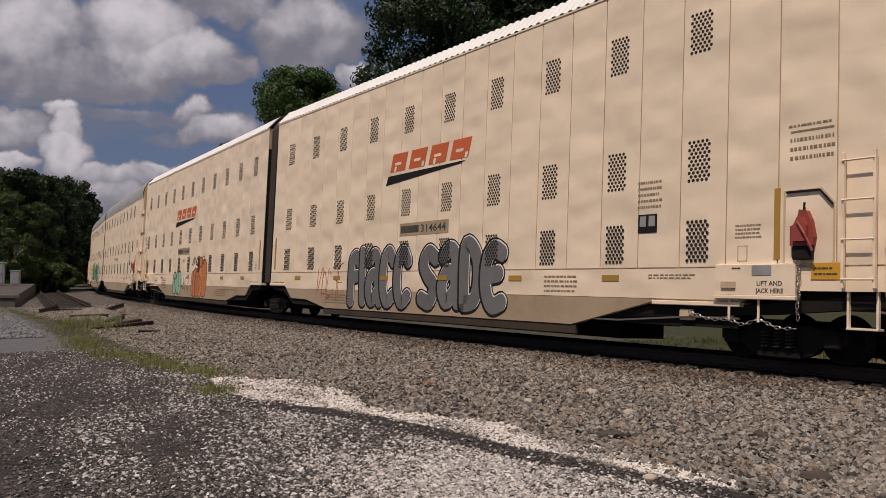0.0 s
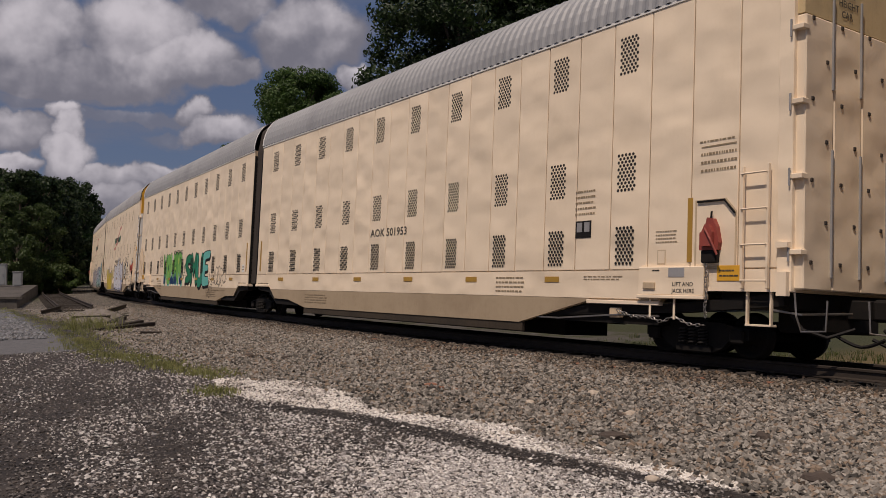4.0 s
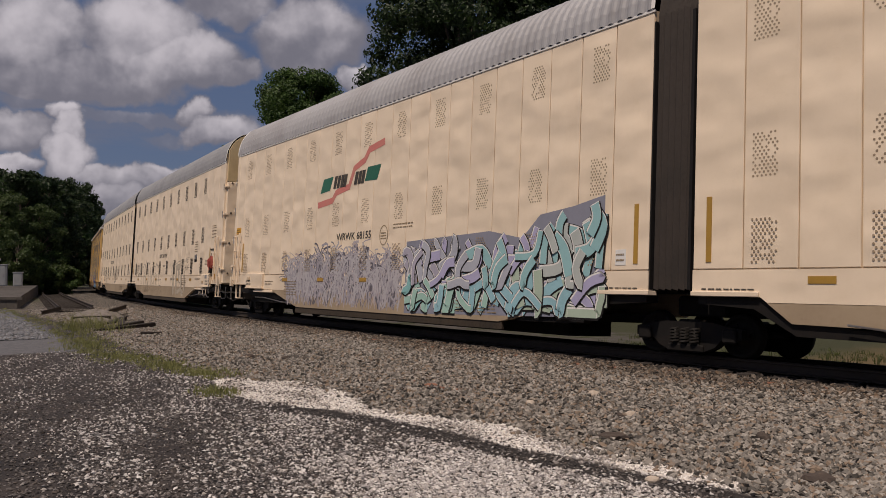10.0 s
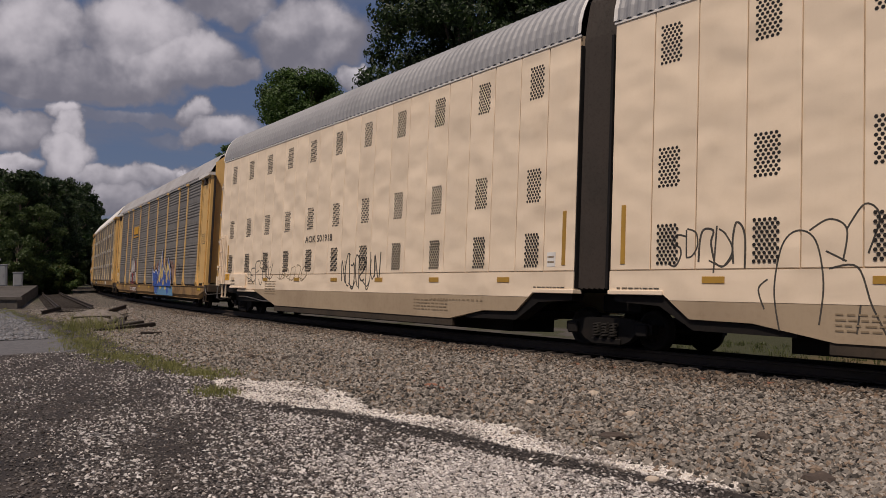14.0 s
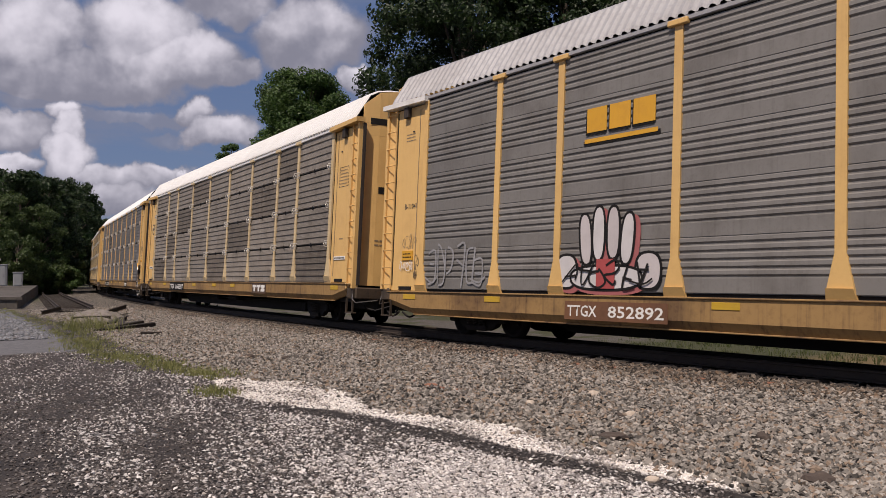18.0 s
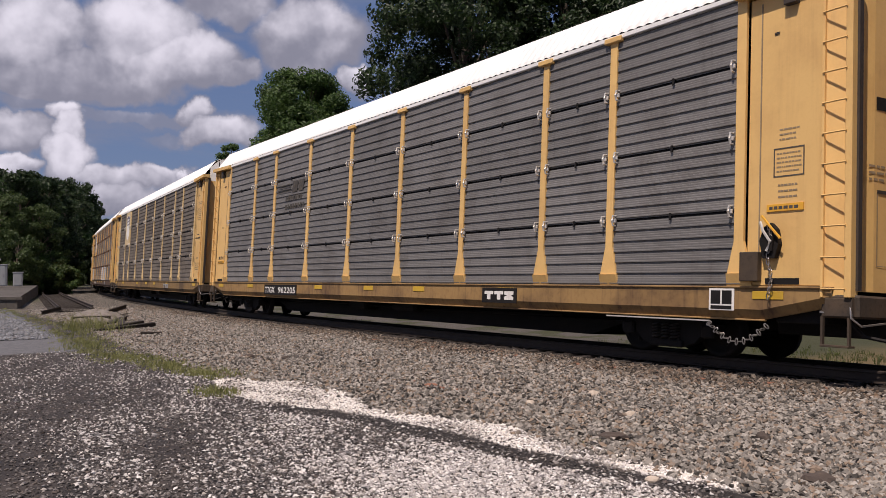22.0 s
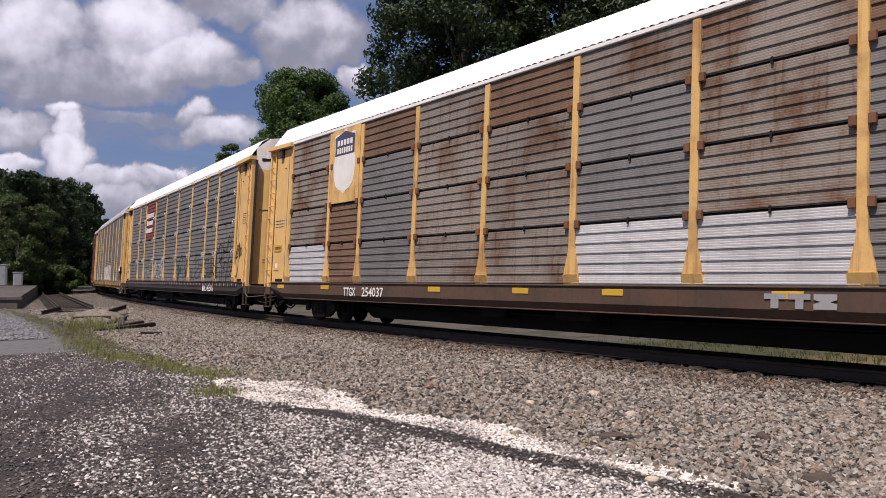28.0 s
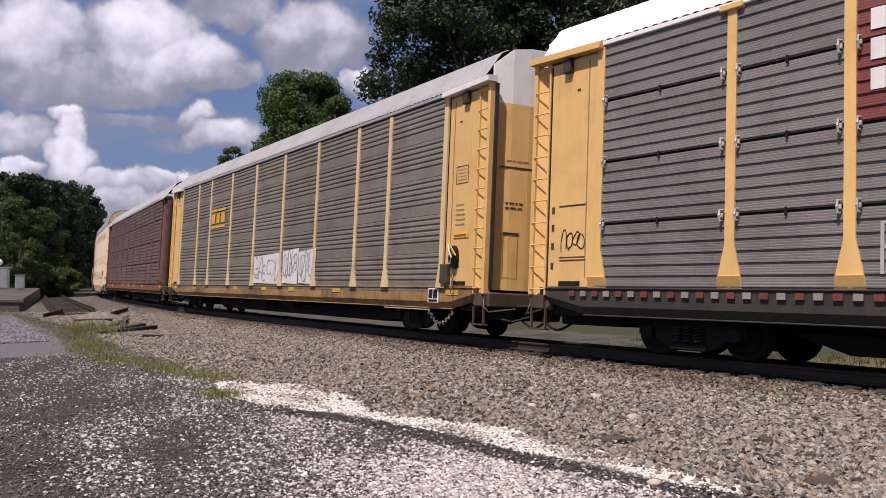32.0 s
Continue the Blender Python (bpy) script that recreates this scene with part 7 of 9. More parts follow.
def build_carriers():
    names = "cream enclosed articulated auto carrier, "
    # first pair
    a = carrier(143.1, 1, ROOF_WHITE, names + "white roof and grey bubble graffiti", eave=6.48)
    b = carrier(143.1, -1, ROOF_WHITE, names + "white roof and orange graffiti", eave=6.48, columns=11)
    wedge_logo(a, 7.93, 3.76)
    wedge_logo(b, -13.75, 3.76)
    for c, x in ((a, 8.80), (b, -12.9)):
        part("number_patch", plate(Geo(), [(x - 0.05, 2.30), (x + 2.15, 2.30), (x + 2.15, 2.62), (x - 0.05, 2.62)], SIDE - 0.003), TAN_BAND, c)
        part("mark_bar", Geo().box(x, x + 0.85, SIDE - 0.007, SIDE - 0.004, 2.37, 2.55), INK, c)
        lettering(c, "314644", x + 0.95, 2.37, 0.19, INK, width=1.1)
    grey = [(0.15, 0.15, 0.155), (0.17, 0.17, 0.175)]
    fat_letters(a, "flacc", 6.0, 9.30, 0.42, 2.16, 0.36, grey, BLACK, "dark grey bubble graffiti with white rims and black edges", seed=31)
    fat_letters(a, "sade", 9.75, 13.1, 0.44, 2.16, 0.38, grey, BLACK, "dark grey bubble graffiti with white rims and black edges", seed=32)
    tag_scrawl(a, 4.0, 5.7, 0.6, 1.6, spray(0.42, 0.10, 0.04), 33, 7, 0.03)
    bubbles(b, [(-13.35, 0.98, 0.34, 0.50, 0.05), (-12.45, 1.0, 0.36, 0.52, 0.02), (-12.75, 1.0, 0.24, 0.50, 0.0)], [(0.26, 0.50, 0.36), (0.30, 0.55, 0.40)], BLACK, "pale green bubble graffiti with black edges",
            inner=[[(-13.35, 0.7), (-13.33, 1.3)], [(-12.4, 0.55), (-12.3, 0.9)]])
    bubbles(b, [(-8.05, 1.22, 0.44, 0.78, 0.0), (-9.9, 1.0, 0.22, 0.52, 0.0), (-9.55, 1.02, 0.34, 0.62, 0.08), (-8.75, 1.82, 0.30, 0.28, 0.5), (-8.65, 1.05, 0.30, 0.64, 0.05), (-9.1, 0.96, 0.34, 0.54, 0.0)],
            [(0.56, 0.20, 0.08), (0.60, 0.24, 0.11), (0.52, 0.18, 0.08)], spray(0.12, 0.05, 0.03), "salmon orange bubble graffiti with dark edges", 0.045,
            inner=[[(-9.55, 0.8), (-9.45, 1.4)], [(-9.1, 0.7), (-9.12, 1.2), (-8.9, 1.35)], [(-8.35, 1.7), (-8.2, 2.0)], [(-8.6, 0.7), (-8.55, 1.3)]])
    tag_scrawl(b, -10.1, -8.1, 1.75, 2.15, spray(0.16, 0.06, 0.05), 38, 9, 0.06)
    tag_scrawl(b, -12.0, -10.6, 0.6, 1.3, BLACK, 36, 5, 0.03)
    tag_scrawl(b, -21.0, -20.0, 2.8, 3.6, BLACK, 37, 6, 0.02)
    lettering(b, "UNIT B", -11.9, 1.98, 0.10, INK)
    lettering(b, "LD LMT", -13.5, 1.14, 0.09, INK)
    # second pair
    a = carrier(99.0, 1, ROOF_STEEL, names + "ribbed steel roof")
    b = carrier(99.0, -1, ROOF_STEEL, names + "ribbed steel roof and green graffiti", columns=11)
    lettering(a, "AOK 501953", 8.7, 2.38, 0.21, INK, width=1.9)
    lettering(b, "AOK 501953", -12.7, 2.42, 0.21, INK, width=1.9)
    green = [(0.13, 0.38, 0.08), (0.18, 0.44, 0.11), (0.24, 0.50, 0.15)]
    edge = spray(0.02, 0.10, 0.05)
    block_piece(b, "vohor", -14.9, -10.9, 1.0, 2.5, green, edge, "light green wild-style graffiti with dark edges", spray(0.24, 0.50, 0.44), 41, 0.032, marks=spray(0.34, 0.55, 0.16))
    for x, w in ((-14.75, 0.35), (-13.3, 0.75), (-12.5, 0.6), (-11.3, 0.5)):
        q = [(x, 1.0), (x + w, 1.0), (x + w, 1.36), (x + w * 0.82, 1.30), (x + w * 0.66, 1.56), (x + w * 0.5, 1.34), (x + w * 0.34, 1.50), (x + w * 0.16, 1.28), (x, 1.40)]
        pool = part("graffiti", plate(Geo(), q, SIDE - 0.026), spray(0.015, 0.05, 0.13), b, "dark blue sprayed drips")
        part("stroke", ribbon(Geo(), curve(q[2:], 3), 0.028, SIDE - 0.032), spray(0.16, 0.36, 0.34), pool)
    for x, z, r in ((-14.3, 1.95, 0.13), (-12.9, 2.05, 0.10), (-11.6, 2.1, 0.14), (-12.2, 1.75, 0.09), (-13.6, 1.6, 0.10)):
        part("fill", plate(Geo(), oval(x, z, r, r, power=2.0), SIDE - 0.024, 0.0005), spray(0.36, 0.52, 0.12), b)
    tag_scrawl(b, -10.9, -10.2, 1.2, 2.0, edge, 46, 5, 0.04, SIDE - 0.03)
    tag_scrawl(b, -15.9, -15.1, 1.85, 2.4, BLACK, 47, 8, 0.03)
    block_piece(b, "smue", -10.15, -5.95, 0.95, 2.42, [(0.015, 0.19, 0.10), (0.015, 0.20, 0.11), (0.02, 0.25, 0.16), (0.13, 0.47, 0.42)], BLACK, "emerald to turquoise graffiti with black edges", BLACK, 42, 0.042, marks=spray(0.05, 0.36, 0.24))
    tag_scrawl(b, -5.8, -3.3, 0.95, 1.75, BLACK, 43, 9, 0.03)
    cloud = [(-5.78 + (0.46 + 0.05 * math.cos(9 * k * 0.2094)) * math.cos(k * 0.2094), 0.80 + (0.30 + 0.05 * math.cos(9 * k * 0.2094)) * math.sin(k * 0.2094)) for k in range(31)]
    part("graffiti", ribbon(Geo(), cloud, 0.024, SIDE - 0.006), BLACK, b, "small cloud drawn in black outline")
    tag_scrawl(b, -6.05, -5.45, 0.6, 1.0, BLACK, 44, 5, 0.022)
    # third pair, its vents painted over
    a = carrier(54.8, 1, ROOF_DULL, names + "grey roof, white and yellow graffiti", VENT_OLD, front_bits="white", placard=2.94)
    b = carrier(54.8, -1, ROOF_DULL, names + "grey roof, violet and turquoise graffiti", VENT_OLD, columns=11, placard=2.94)
    s_logo(a, 8.1, 3.75)
    s_logo(b, -13.85, 3.86)
    lettering(a, "WRWK 68155", 9.3, 2.36, 0.21, INK, width=2.1)
    lettering(b, "WRWK 68155", -12.5, 2.38, 0.21, INK, width=2.1)
    ring = [(-9.7 + 0.21 * math.cos(k * 0.349), 2.42 + 0.26 * math.sin(k * 0.349)) for k in range(19)]
    part("stencil_ring", ribbon(Geo(), ring, 0.025, SIDE - 0.006), FADED, b)
    bars(b, -9.86, -9.54, 2.30, 2.52, 3, FADED, 92, 1)
    bars(b, -9.2, -8.2, 2.55, 2.72, 2, FADED, 93, 2)
    slants(a, 4.3, 7.9, 0.44, 2.0, 6, [(0.52, 0.40, 0.05), (0.48, 0.37, 0.06), (0.55, 0.42, 0.06)], spray(0.20, 0.24, 0.45), 51, "mustard yellow leaning graffiti with blue edges")
    part("graffiti", plate(Geo(), [(7.75, 1.05), (8.55, 1.45), (8.45, 1.85), (8.05, 2.1), (7.8, 2.0)], SIDE - 0.018), spray(0.50, 0.42, 0.16), a, "yellow sprayed diamond")
    white_mass(a)
    part("hand_rail", Geo().tube([(3.0, SIDE - 0.06, 0.62), (4.8, SIDE - 0.06, 0.44), (15.0, SIDE - 0.06, 0.46)], 0.018, 5), STEEL, a, "thin pale pipe along the sill")
    tag_scrawl(a, 14.4, 15.25, 0.8, 2.3, BLACK, 53, 6, 0.04)
    tag_scrawl(a, 15.3, 16.5, 2.32, 2.66, BLACK, 52, 8, 0.03)
    part("graffiti", plate(Geo(), [(15.75 + 0.52 * math.cos(k * 0.349), 1.75 + 0.52 * math.sin(k * 0.349)) for k in range(18)], SIDE - 0.012), BLACK, a, "round black and white sprayed badge")
    part("graffiti", plate(Geo(), [(15.75 + 0.36 * math.cos(k * 0.349), 1.75 + 0.36 * math.sin(k * 0.349)) for k in range(18)], SIDE - 0.017), WHITE, a)
    for r in (0.21, 0.11):
        part("ring", ribbon(Geo(), [(15.75 + r * math.cos(k * 0.349), 1.72 + r * math.sin(k * 0.349)) for k in range(19)], 0.035, SIDE - 0.022), BLACK, a)
    tag_scrawl(a, 16.5, 17.5, 1.45, 1.85, BLACK, 54, 8, 0.035)
    tag_scrawl(a, 16.2, 16.9, 0.7, 1.4, BLACK, 57, 4, 0.04)
    tangle(b, -16.0, -8.8, 0.42, 2.1, [(0.50, 0.40, 0.37), (0.40, 0.38, 0.40), (0.30, 0.28, 0.33), (0.20, 0.19, 0.22), (0.13, 0.12, 0.14), (0.46, 0.42, 0.44), (0.36, 0.34, 0.38), (0.48, 0.46, 0.48)], 1150, 55, 0.045, label="dense tangle of grey and violet sprayed strokes")
    skyline = [(0.0, 2.15), (0.25, 2.2), (0.5, 2.25), (0.66, 2.05), (0.74, 2.5), (0.88, 2.6), (1.0, 2.75)]
    part("graffiti", plate(Geo(), [(-8.5, 0.40), (-1.5, 0.55), (-1.5, 2.7)] + [(-8.5 + 7.0 * u, z + 0.05) for u, z in skyline[::-1]], SIDE - 0.003, 0.0005), spray(0.26, 0.27, 0.33), b, "grey-lilac sprayed ground of a wild-style piece")
    wild_piece(b, -8.5, -1.5, 0.95, skyline, 90, [(0.40, 0.38, 0.46), (0.42, 0.44, 0.50), (0.42, 0.40, 0.58), (0.28, 0.50, 0.52), (0.46, 0.50, 0.48)], 56, "lilac and grey wild-style graffiti with black edges and white rims")
    wild_piece(b, -8.5, -1.5, 0.42, [(0, 1.35), (0.5, 1.5), (1, 1.5)], 66, [(0.24, 0.50, 0.50), (0.34, 0.55, 0.48), (0.28, 0.50, 0.56), (0.40, 0.50, 0.40), (0.42, 0.40, 0.58)], 57, "turquoise wild-style graffiti with black edges and white rims", SIDE - 0.045)
    # fourth pair
    a = carrier(10.6, 1, ROOF_STEEL, names + "ribbed steel roof, outlined graffiti")
    b = carrier(10.6, -1, ROOF_STEEL, names + "ribbed steel roof, thin black graffiti", columns=11)
    lettering(a, "AOK 501918", 8.75, 2.36, 0.21, INK, width=1.9)
    lettering(b, "AOK 501918", -12.95, 2.40, 0.21, INK, width=1.95)
    lettering(a, "UNIT B", 9.85, 1.88, 0.10, INK)
    lettering(a, "LD LMT  111300", 11.8, 1.20, 0.11, INK)
    hand_letters(a, "HIGT", 15.05, 2.02, 0.19, 0.24, INK, 68)
    hand_letters(a, "FIVE", 15.10, 1.66, 0.17, 0.24, INK, 69)
    tag_scrawl(a, 1.7, 3.2, 1.4, 2.1, INK, 61, 7, 0.035)
    outlines(a, [[(3.75, 0.49), (3.66, 1.1), (3.78, 1.75), (4.03, 1.96), (4.3, 1.8), (4.42, 1.2), (4.36, 0.6)], [(4.2, 1.95), (4.5, 2.1), (4.75, 1.95), (4.7, 1.5)], [(4.75, 1.95), (5.0, 2.28), (5.2, 2.1), (5.05, 1.6)], [(4.5, 1.4), (4.9, 1.42), (5.1, 0.9), (5.3, 0.5)],
                 [(5.2, 2.05), (5.69, 2.17), (6.2, 1.95), (6.41, 1.5), (6.4, 0.9), (6.3, 0.52)], [(5.72, 1.8), (5.68, 1.2), (5.74, 0.7), (5.8, 1.3), (5.72, 1.8)], [(4.45, 1.65), (4.75, 1.5)], [(3.5, 0.8), (3.4, 1.1), (3.55, 1.25)], [(4.9, 0.5), (4.95, 0.9)]],
             INK, 0.028, SIDE - 0.006, "bubble shapes drawn in thin black outline")
    outlines(a, [[(6.6, 0.82), (6.5, 1.0), (6.68, 1.15), (6.62, 1.35), (6.8, 1.45)], [(6.95, 0.6), (6.86, 1.2), (7.05, 1.65), (7.3, 1.72), (7.45, 1.3), (7.4, 0.6)], [(7.3, 1.72), (7.5, 1.95), (7.7, 1.85), (7.72, 1.5)], [(7.7, 1.85), (7.95, 2.08), (8.15, 1.95)], [(8.15, 1.95), (8.45, 2.05), (8.65, 1.85)],
                 [(7.6, 1.3), (7.9, 1.55), (8.05, 1.2), (8.0, 0.6)], [(8.3, 1.7), (8.28, 1.0), (8.35, 0.55)], [(8.65, 1.85), (9.1, 1.9), (9.42, 1.6), (9.5, 1.0), (9.46, 0.5)], [(8.85, 1.5), (8.82, 1.0), (8.88, 0.7)], [(7.0, 1.0), (7.3, 1.05)], [(8.45, 1.2), (8.7, 1.22)], [(9.0, 0.9), (9.35, 0.92)], [(9.0, 1.2), (9.4, 1.22)]],
             INK, 0.03, SIDE - 0.006, "bubble shapes drawn in thin black outline")
    # shaded limbs between thin outlines
    smoke, soot = spray(0.50, 0.43, 0.34), spray(0.26, 0.23, 0.19)
    for run, wide in (([(12.44, 1.94), (12.50, 1.30), (12.68, 0.52)], 0.30), ([(13.12, 1.92), (13.20, 1.20), (13.36, 0.54)], 0.24), ([(13.22, 1.80), (13.94, 1.86)], 0.26), ([(13.62, 1.70), (13.74, 1.08)], 0.24),
                      ([(13.50, 0.60), (13.86, 0.70), (14.18, 0.78)], 0.24), ([(14.32, 1.52), (14.36, 1.0), (14.46, 0.66), (14.80, 0.56)], 0.24), ([(14.86, 1.46), (15.02, 1.1), (14.98, 0.72)], 0.20)):
        outlines(a, [curve(run, 5) if len(run) > 2 else run], smoke, wide, SIDE - 0.0035, "smoky grey sprayed shading")
        for d in (-0.5, 0.5):
            outlines(a, [curve([(x + d * wide * (1 if abs(run[-1][1] - run[0][1]) > 0.4 else 0.1), z + d * wide * (0 if abs(run[-1][1] - run[0][1]) > 0.4 else 1)) for x, z in run], 5) if len(run) > 2 else [(x + d * wide * (1 if abs(run[-1][1] - run[0][1]) > 0.4 else 0), z + d * wide * (0 if abs(run[-1][1] - run[0][1]) > 0.4 else 1)) for x, z in run]],
                     soot, 0.028, SIDE - 0.0045, "dark edge of the sprayed shading")
    outlines(a, [[(12.58, 2.02), (12.14, 1.86), (12.01, 1.39), (12.14, 0.9), (12.33, 0.48)], [(12.58, 2.02), (12.95, 2.10), (13.0, 1.98), (13.94, 2.12), (14.0, 1.82), (14.1, 2.14), (14.75, 2.16)], [(13.80, 1.46), (14.0, 1.82), (13.96, 1.55), (13.80, 1.46)],
                 curve([(14.75, 2.16), (14.98, 1.86), (14.83, 1.69), (15.02, 1.50), (15.16, 1.02), (15.08, 0.53)], 6), [(13.88, 1.05), (14.08, 1.10), (13.96, 0.94), (13.88, 1.05)], oval(14.56, 0.93, 0.13, 0.12, n=14) + oval(14.56, 0.93, 0.13, 0.12, n=14)[:1]],
             INK, 0.026, SIDE - 0.006, "block letters drawn in thin black outline")
    tag_scrawl(b, -18.0, -15.6, 1.1, 2.0, INK, 64, 9, 0.035)
    tag_scrawl(b, -15.0, -12.8, 1.2, 1.7, FADED, 65, 7, 0.03)
    tag_scrawl(b, -10.3, -8.0, 1.0, 1.95, INK, 66, 12, 0.045)
    for car in [ob for ob in scene.objects if ob.name.startswith("auto_carrier")]:
        press_flat(car)
    # far back, the next pair comes into view at the end
    carrier(-264.1, 1, ROOF_STEEL, names + "steel roof")
    carrier(-264.1, -1, ROOF_STEEL, names + "steel roof", columns=11)


# ---------- open-post auto racks ----------
# grooves of a ribbed white roof, a darker grey than the ribs
ROOF_GROOVE = paint("grey_roof_groove", (0.30, 0.28, 0.25), (0.15, 0.13, 0.11), 0.5, 2.0, 0.2, 0.7)
POSTS = (-9.03, -7.13, -4.29, -1.43, 1.43, 4.29, 7.13, 9.03)
EDGES = (-11.85, *POSTS, 11.85)
ROWS = (1.13, 2.30, 3.44, 4.58, 5.64)


def corrugated(w, z0, z1, mat, pitch=0.188):
    """A sheet with level corrugations."""
    g = Geo()
    n = max(4, round((z1 - z0) / pitch))
    zs = []
    if mat in (BANDED, BANDED_TAN):
        # five ridges, then a flat band with a lap joint under it
        n = 0
        band = (z1 - z0) / 5
        for k in range(5):
            a = z0 + band * k
            zs += [(a, 0.004), (a + 0.012, 0.004), (a + 0.014, -0.006), (a + band * 0.27, -0.006)]
            d = band * 0.73 / 5
            for j in range(5):
                b = a + band * 0.27 + d * j
                zs += [(b + d * 0.05, 0.0), (b + d * 0.22, 0.0), (b + d * 0.45, -0.022), (b + d * 0.90, -0.018)]
    for k in range(n):
        # four small ridges, then a deep lap
        d = (z1 - z0) / n
        a = z0 + d * k
        zs += [(a, 0.004), (a + d * 0.11, 0.004)]
        for r in range(4):
            b, f, y = a + d * (0.14 + 0.215 * r), d * 0.215, -0.024 + 0.006 * r
            zs += [(b, y), (b + f * 0.55, y), (b + f * 0.70, y + 0.007), (b + f * 0.95, y + 0.007)]
    zs.append((z1, 0.0))
    g.sheet([[(-w / 2, y, z), (w / 2, y, z)] for z, y in zs])
    return g.mesh("screen_panel", mat)


BANDED = paint("banded_galvanised", (0.215, 0.205, 0.19), (0.12, 0.108, 0.096), 0.5, 1.1, 0.30, 0.55, 0.2, 0.06)
BANDED_TAN = paint("tan_banded_galvanised", (0.19, 0.168, 0.14), (0.105, 0.088, 0.07), 0.55, 1.1, 0.35, 0.6, 0.12, 0.08)
SHEET_BROWN = paint("brown_grey_galvanised", (0.168, 0.143, 0.116), (0.07, 0.056, 0.043), 0.6, 1.1, 0.5, 0.65, 0.12, 0.13)
SHEET_RUST = paint("deep_rust_sheet", (0.165, 0.098, 0.062), (0.09, 0.05, 0.03), 0.6, 1.1, 0.5, 0.8, 0.0, 0.12)
SHEET_TAN = paint("tan_grey_galvanised", (0.25, 0.222, 0.19), (0.13, 0.108, 0.088), 0.55, 1.1, 0.4, 0.65, 0.12, 0.10)
END_GRIME = paint("greasy_end_sill", (0.075, 0.05, 0.03), (0.025, 0.02, 0.016), 0.7, 1.5, 0.4, 0.7)
SCREENS = {}


def screen(w, z0, z1, mat):
    key = (round(w, 3), round(z1 - z0, 3), mat.name)
    if key not in SCREENS:
        SCREENS[key] = corrugated(w, 0, z1 - z0, mat)
    return SCREENS[key]


def post_geo(base=1.34, top=5.60):
    g = Geo()
    g.slab([(-0.20, base), (0.20, base), (0.105, base + 0.42), (0.085, base + 0.50), (0.085, top), (-0.085, top), (-0.085, base + 0.50), (-0.105, base + 0.42)], -1.542, -1.49)
    return g


CLIP = Geo().tube([(0.0, -1.52, -0.09), (0.0, -1.60, -0.085), (0.0, -1.625, 0.0), (0.0, -1.60, 0.085), (0.0, -1.52, 0.09)], 0.018, 6).box(-0.032, 0.032, -1.575, -1.53, -0.035, 0.035, 0.008).mesh("clamp", SILVER)


CLIP_RUST = Geo().box(-0.055, 0.055, -1.59, -1.52, -0.08, 0.08, 0.012).mesh("clamp", SILL_RUST)


def bow(y):
    """How far out the rounded end door stands at y."""
    return 13.34 + 0.26 * math.sqrt(max(0.0, 1 - (y / 1.42) ** 2))


def bowed(e, y0, y1, z0, z1, proud=0.004, g=None):
    """A thin plate that follows the rounded end door."""
    g = g or Geo()
    n = max(1, round((y1 - y0) / 0.12))
    ys = [y0 + (y1 - y0) * k / n for k in range(n + 1)]
    g.sheet([[(e * (bow(y) + proud), y, z0), (e * (bow(y) + proud), y, z1)] for y in ys])
    return g


def door_text(c, y0, y1, z0, z1, rows, seed, mat):
    """Fine writing on the leading end door, as bars."""
    rng = random.Random(seed)
    g = Geo()
    h = (z1 - z0) / rows
    for r in range(rows):
        y = y0
        while True:
            d = rng.uniform(0.06, 0.16)
            if y + d > y1:
                break
            bowed(1, y, y + d, z1 - h * (r + 0.68), z1 - h * (r + 0.32), 0.005, g)
            y += d + 0.03
    part("small_lettering", g, mat, c)["kind"] = "stuff"


def wicket(c, y0, y1, z0, z1):
    """A small inset door in the leading end; dark strips paint the shade of its edges."""
    g = Geo()
    for a, b, p, q in ((y0, y0 + 0.02, z0, z1), (y1 - 0.012, y1, z0, z1), (y0, y1, z0, z0 + 0.012)):
        bowed(1, a, b, p, q, 0.004, g)
    w = part("wicket", g, FADED, c, "outline of a small door in the end")
    part("wicket_lintel", bowed(1, y0, y1 + 0.02, z1 - 0.01, z1 + 0.04, 0.008), BELLOWS, w)


def box_note(c, x0, x1, z0, z1, rows, seed, dashed=False):
    """A stencilled data box with rows of writing too small to read."""
    y, d = -1.496, 0.018
    g = Geo()
    for a, b in ((x0, x1 - x0), ):
        n = 7 if dashed else 1
        for k in range(n):
            u, v = a + b * k / n, a + b * (k + (0.62 if dashed else 1)) / n
            g.box(u, v, y, y + 0.004, z0, z0 + d).box(u, v, y, y + 0.004, z1 - d, z1)
            p, q = z0 + (z1 - z0) * k / n, z0 + (z1 - z0) * (k + (0.62 if dashed else 1)) / n
            g.box(x0, x0 + d, y - 0.001, y + 0.003, p, q).box(x1 - d, x1, y - 0.001, y + 0.003, p, q)
    part("outline_box", g, INK, c)
    bars(c, x0 + 0.05, x1 - 0.04, z0 + 0.05, z1 - 0.05, rows, FADED, seed, 2, -1.492)


def strip_note(c, x0, x1, z0, z1, mat, seed):
    p = part("notice_strip", Geo().box(x0, x1, -1.510, -1.492, z0, z1, 0.003), mat, c, "notice strip with small print")
    g = Geo()
    rng = random.Random(seed)
    x = x0 + 0.05
    while x < x1 - 0.09:
        d = rng.uniform(0.03, 0.07)
        g.box(x, x + d, -1.513, -1.509, z0 + (z1 - z0) * 0.3, z1 - (z1 - z0) * 0.3)
        x += d + 0.02
    part("small_lettering", g, INK, p)["kind"] = "stuff"


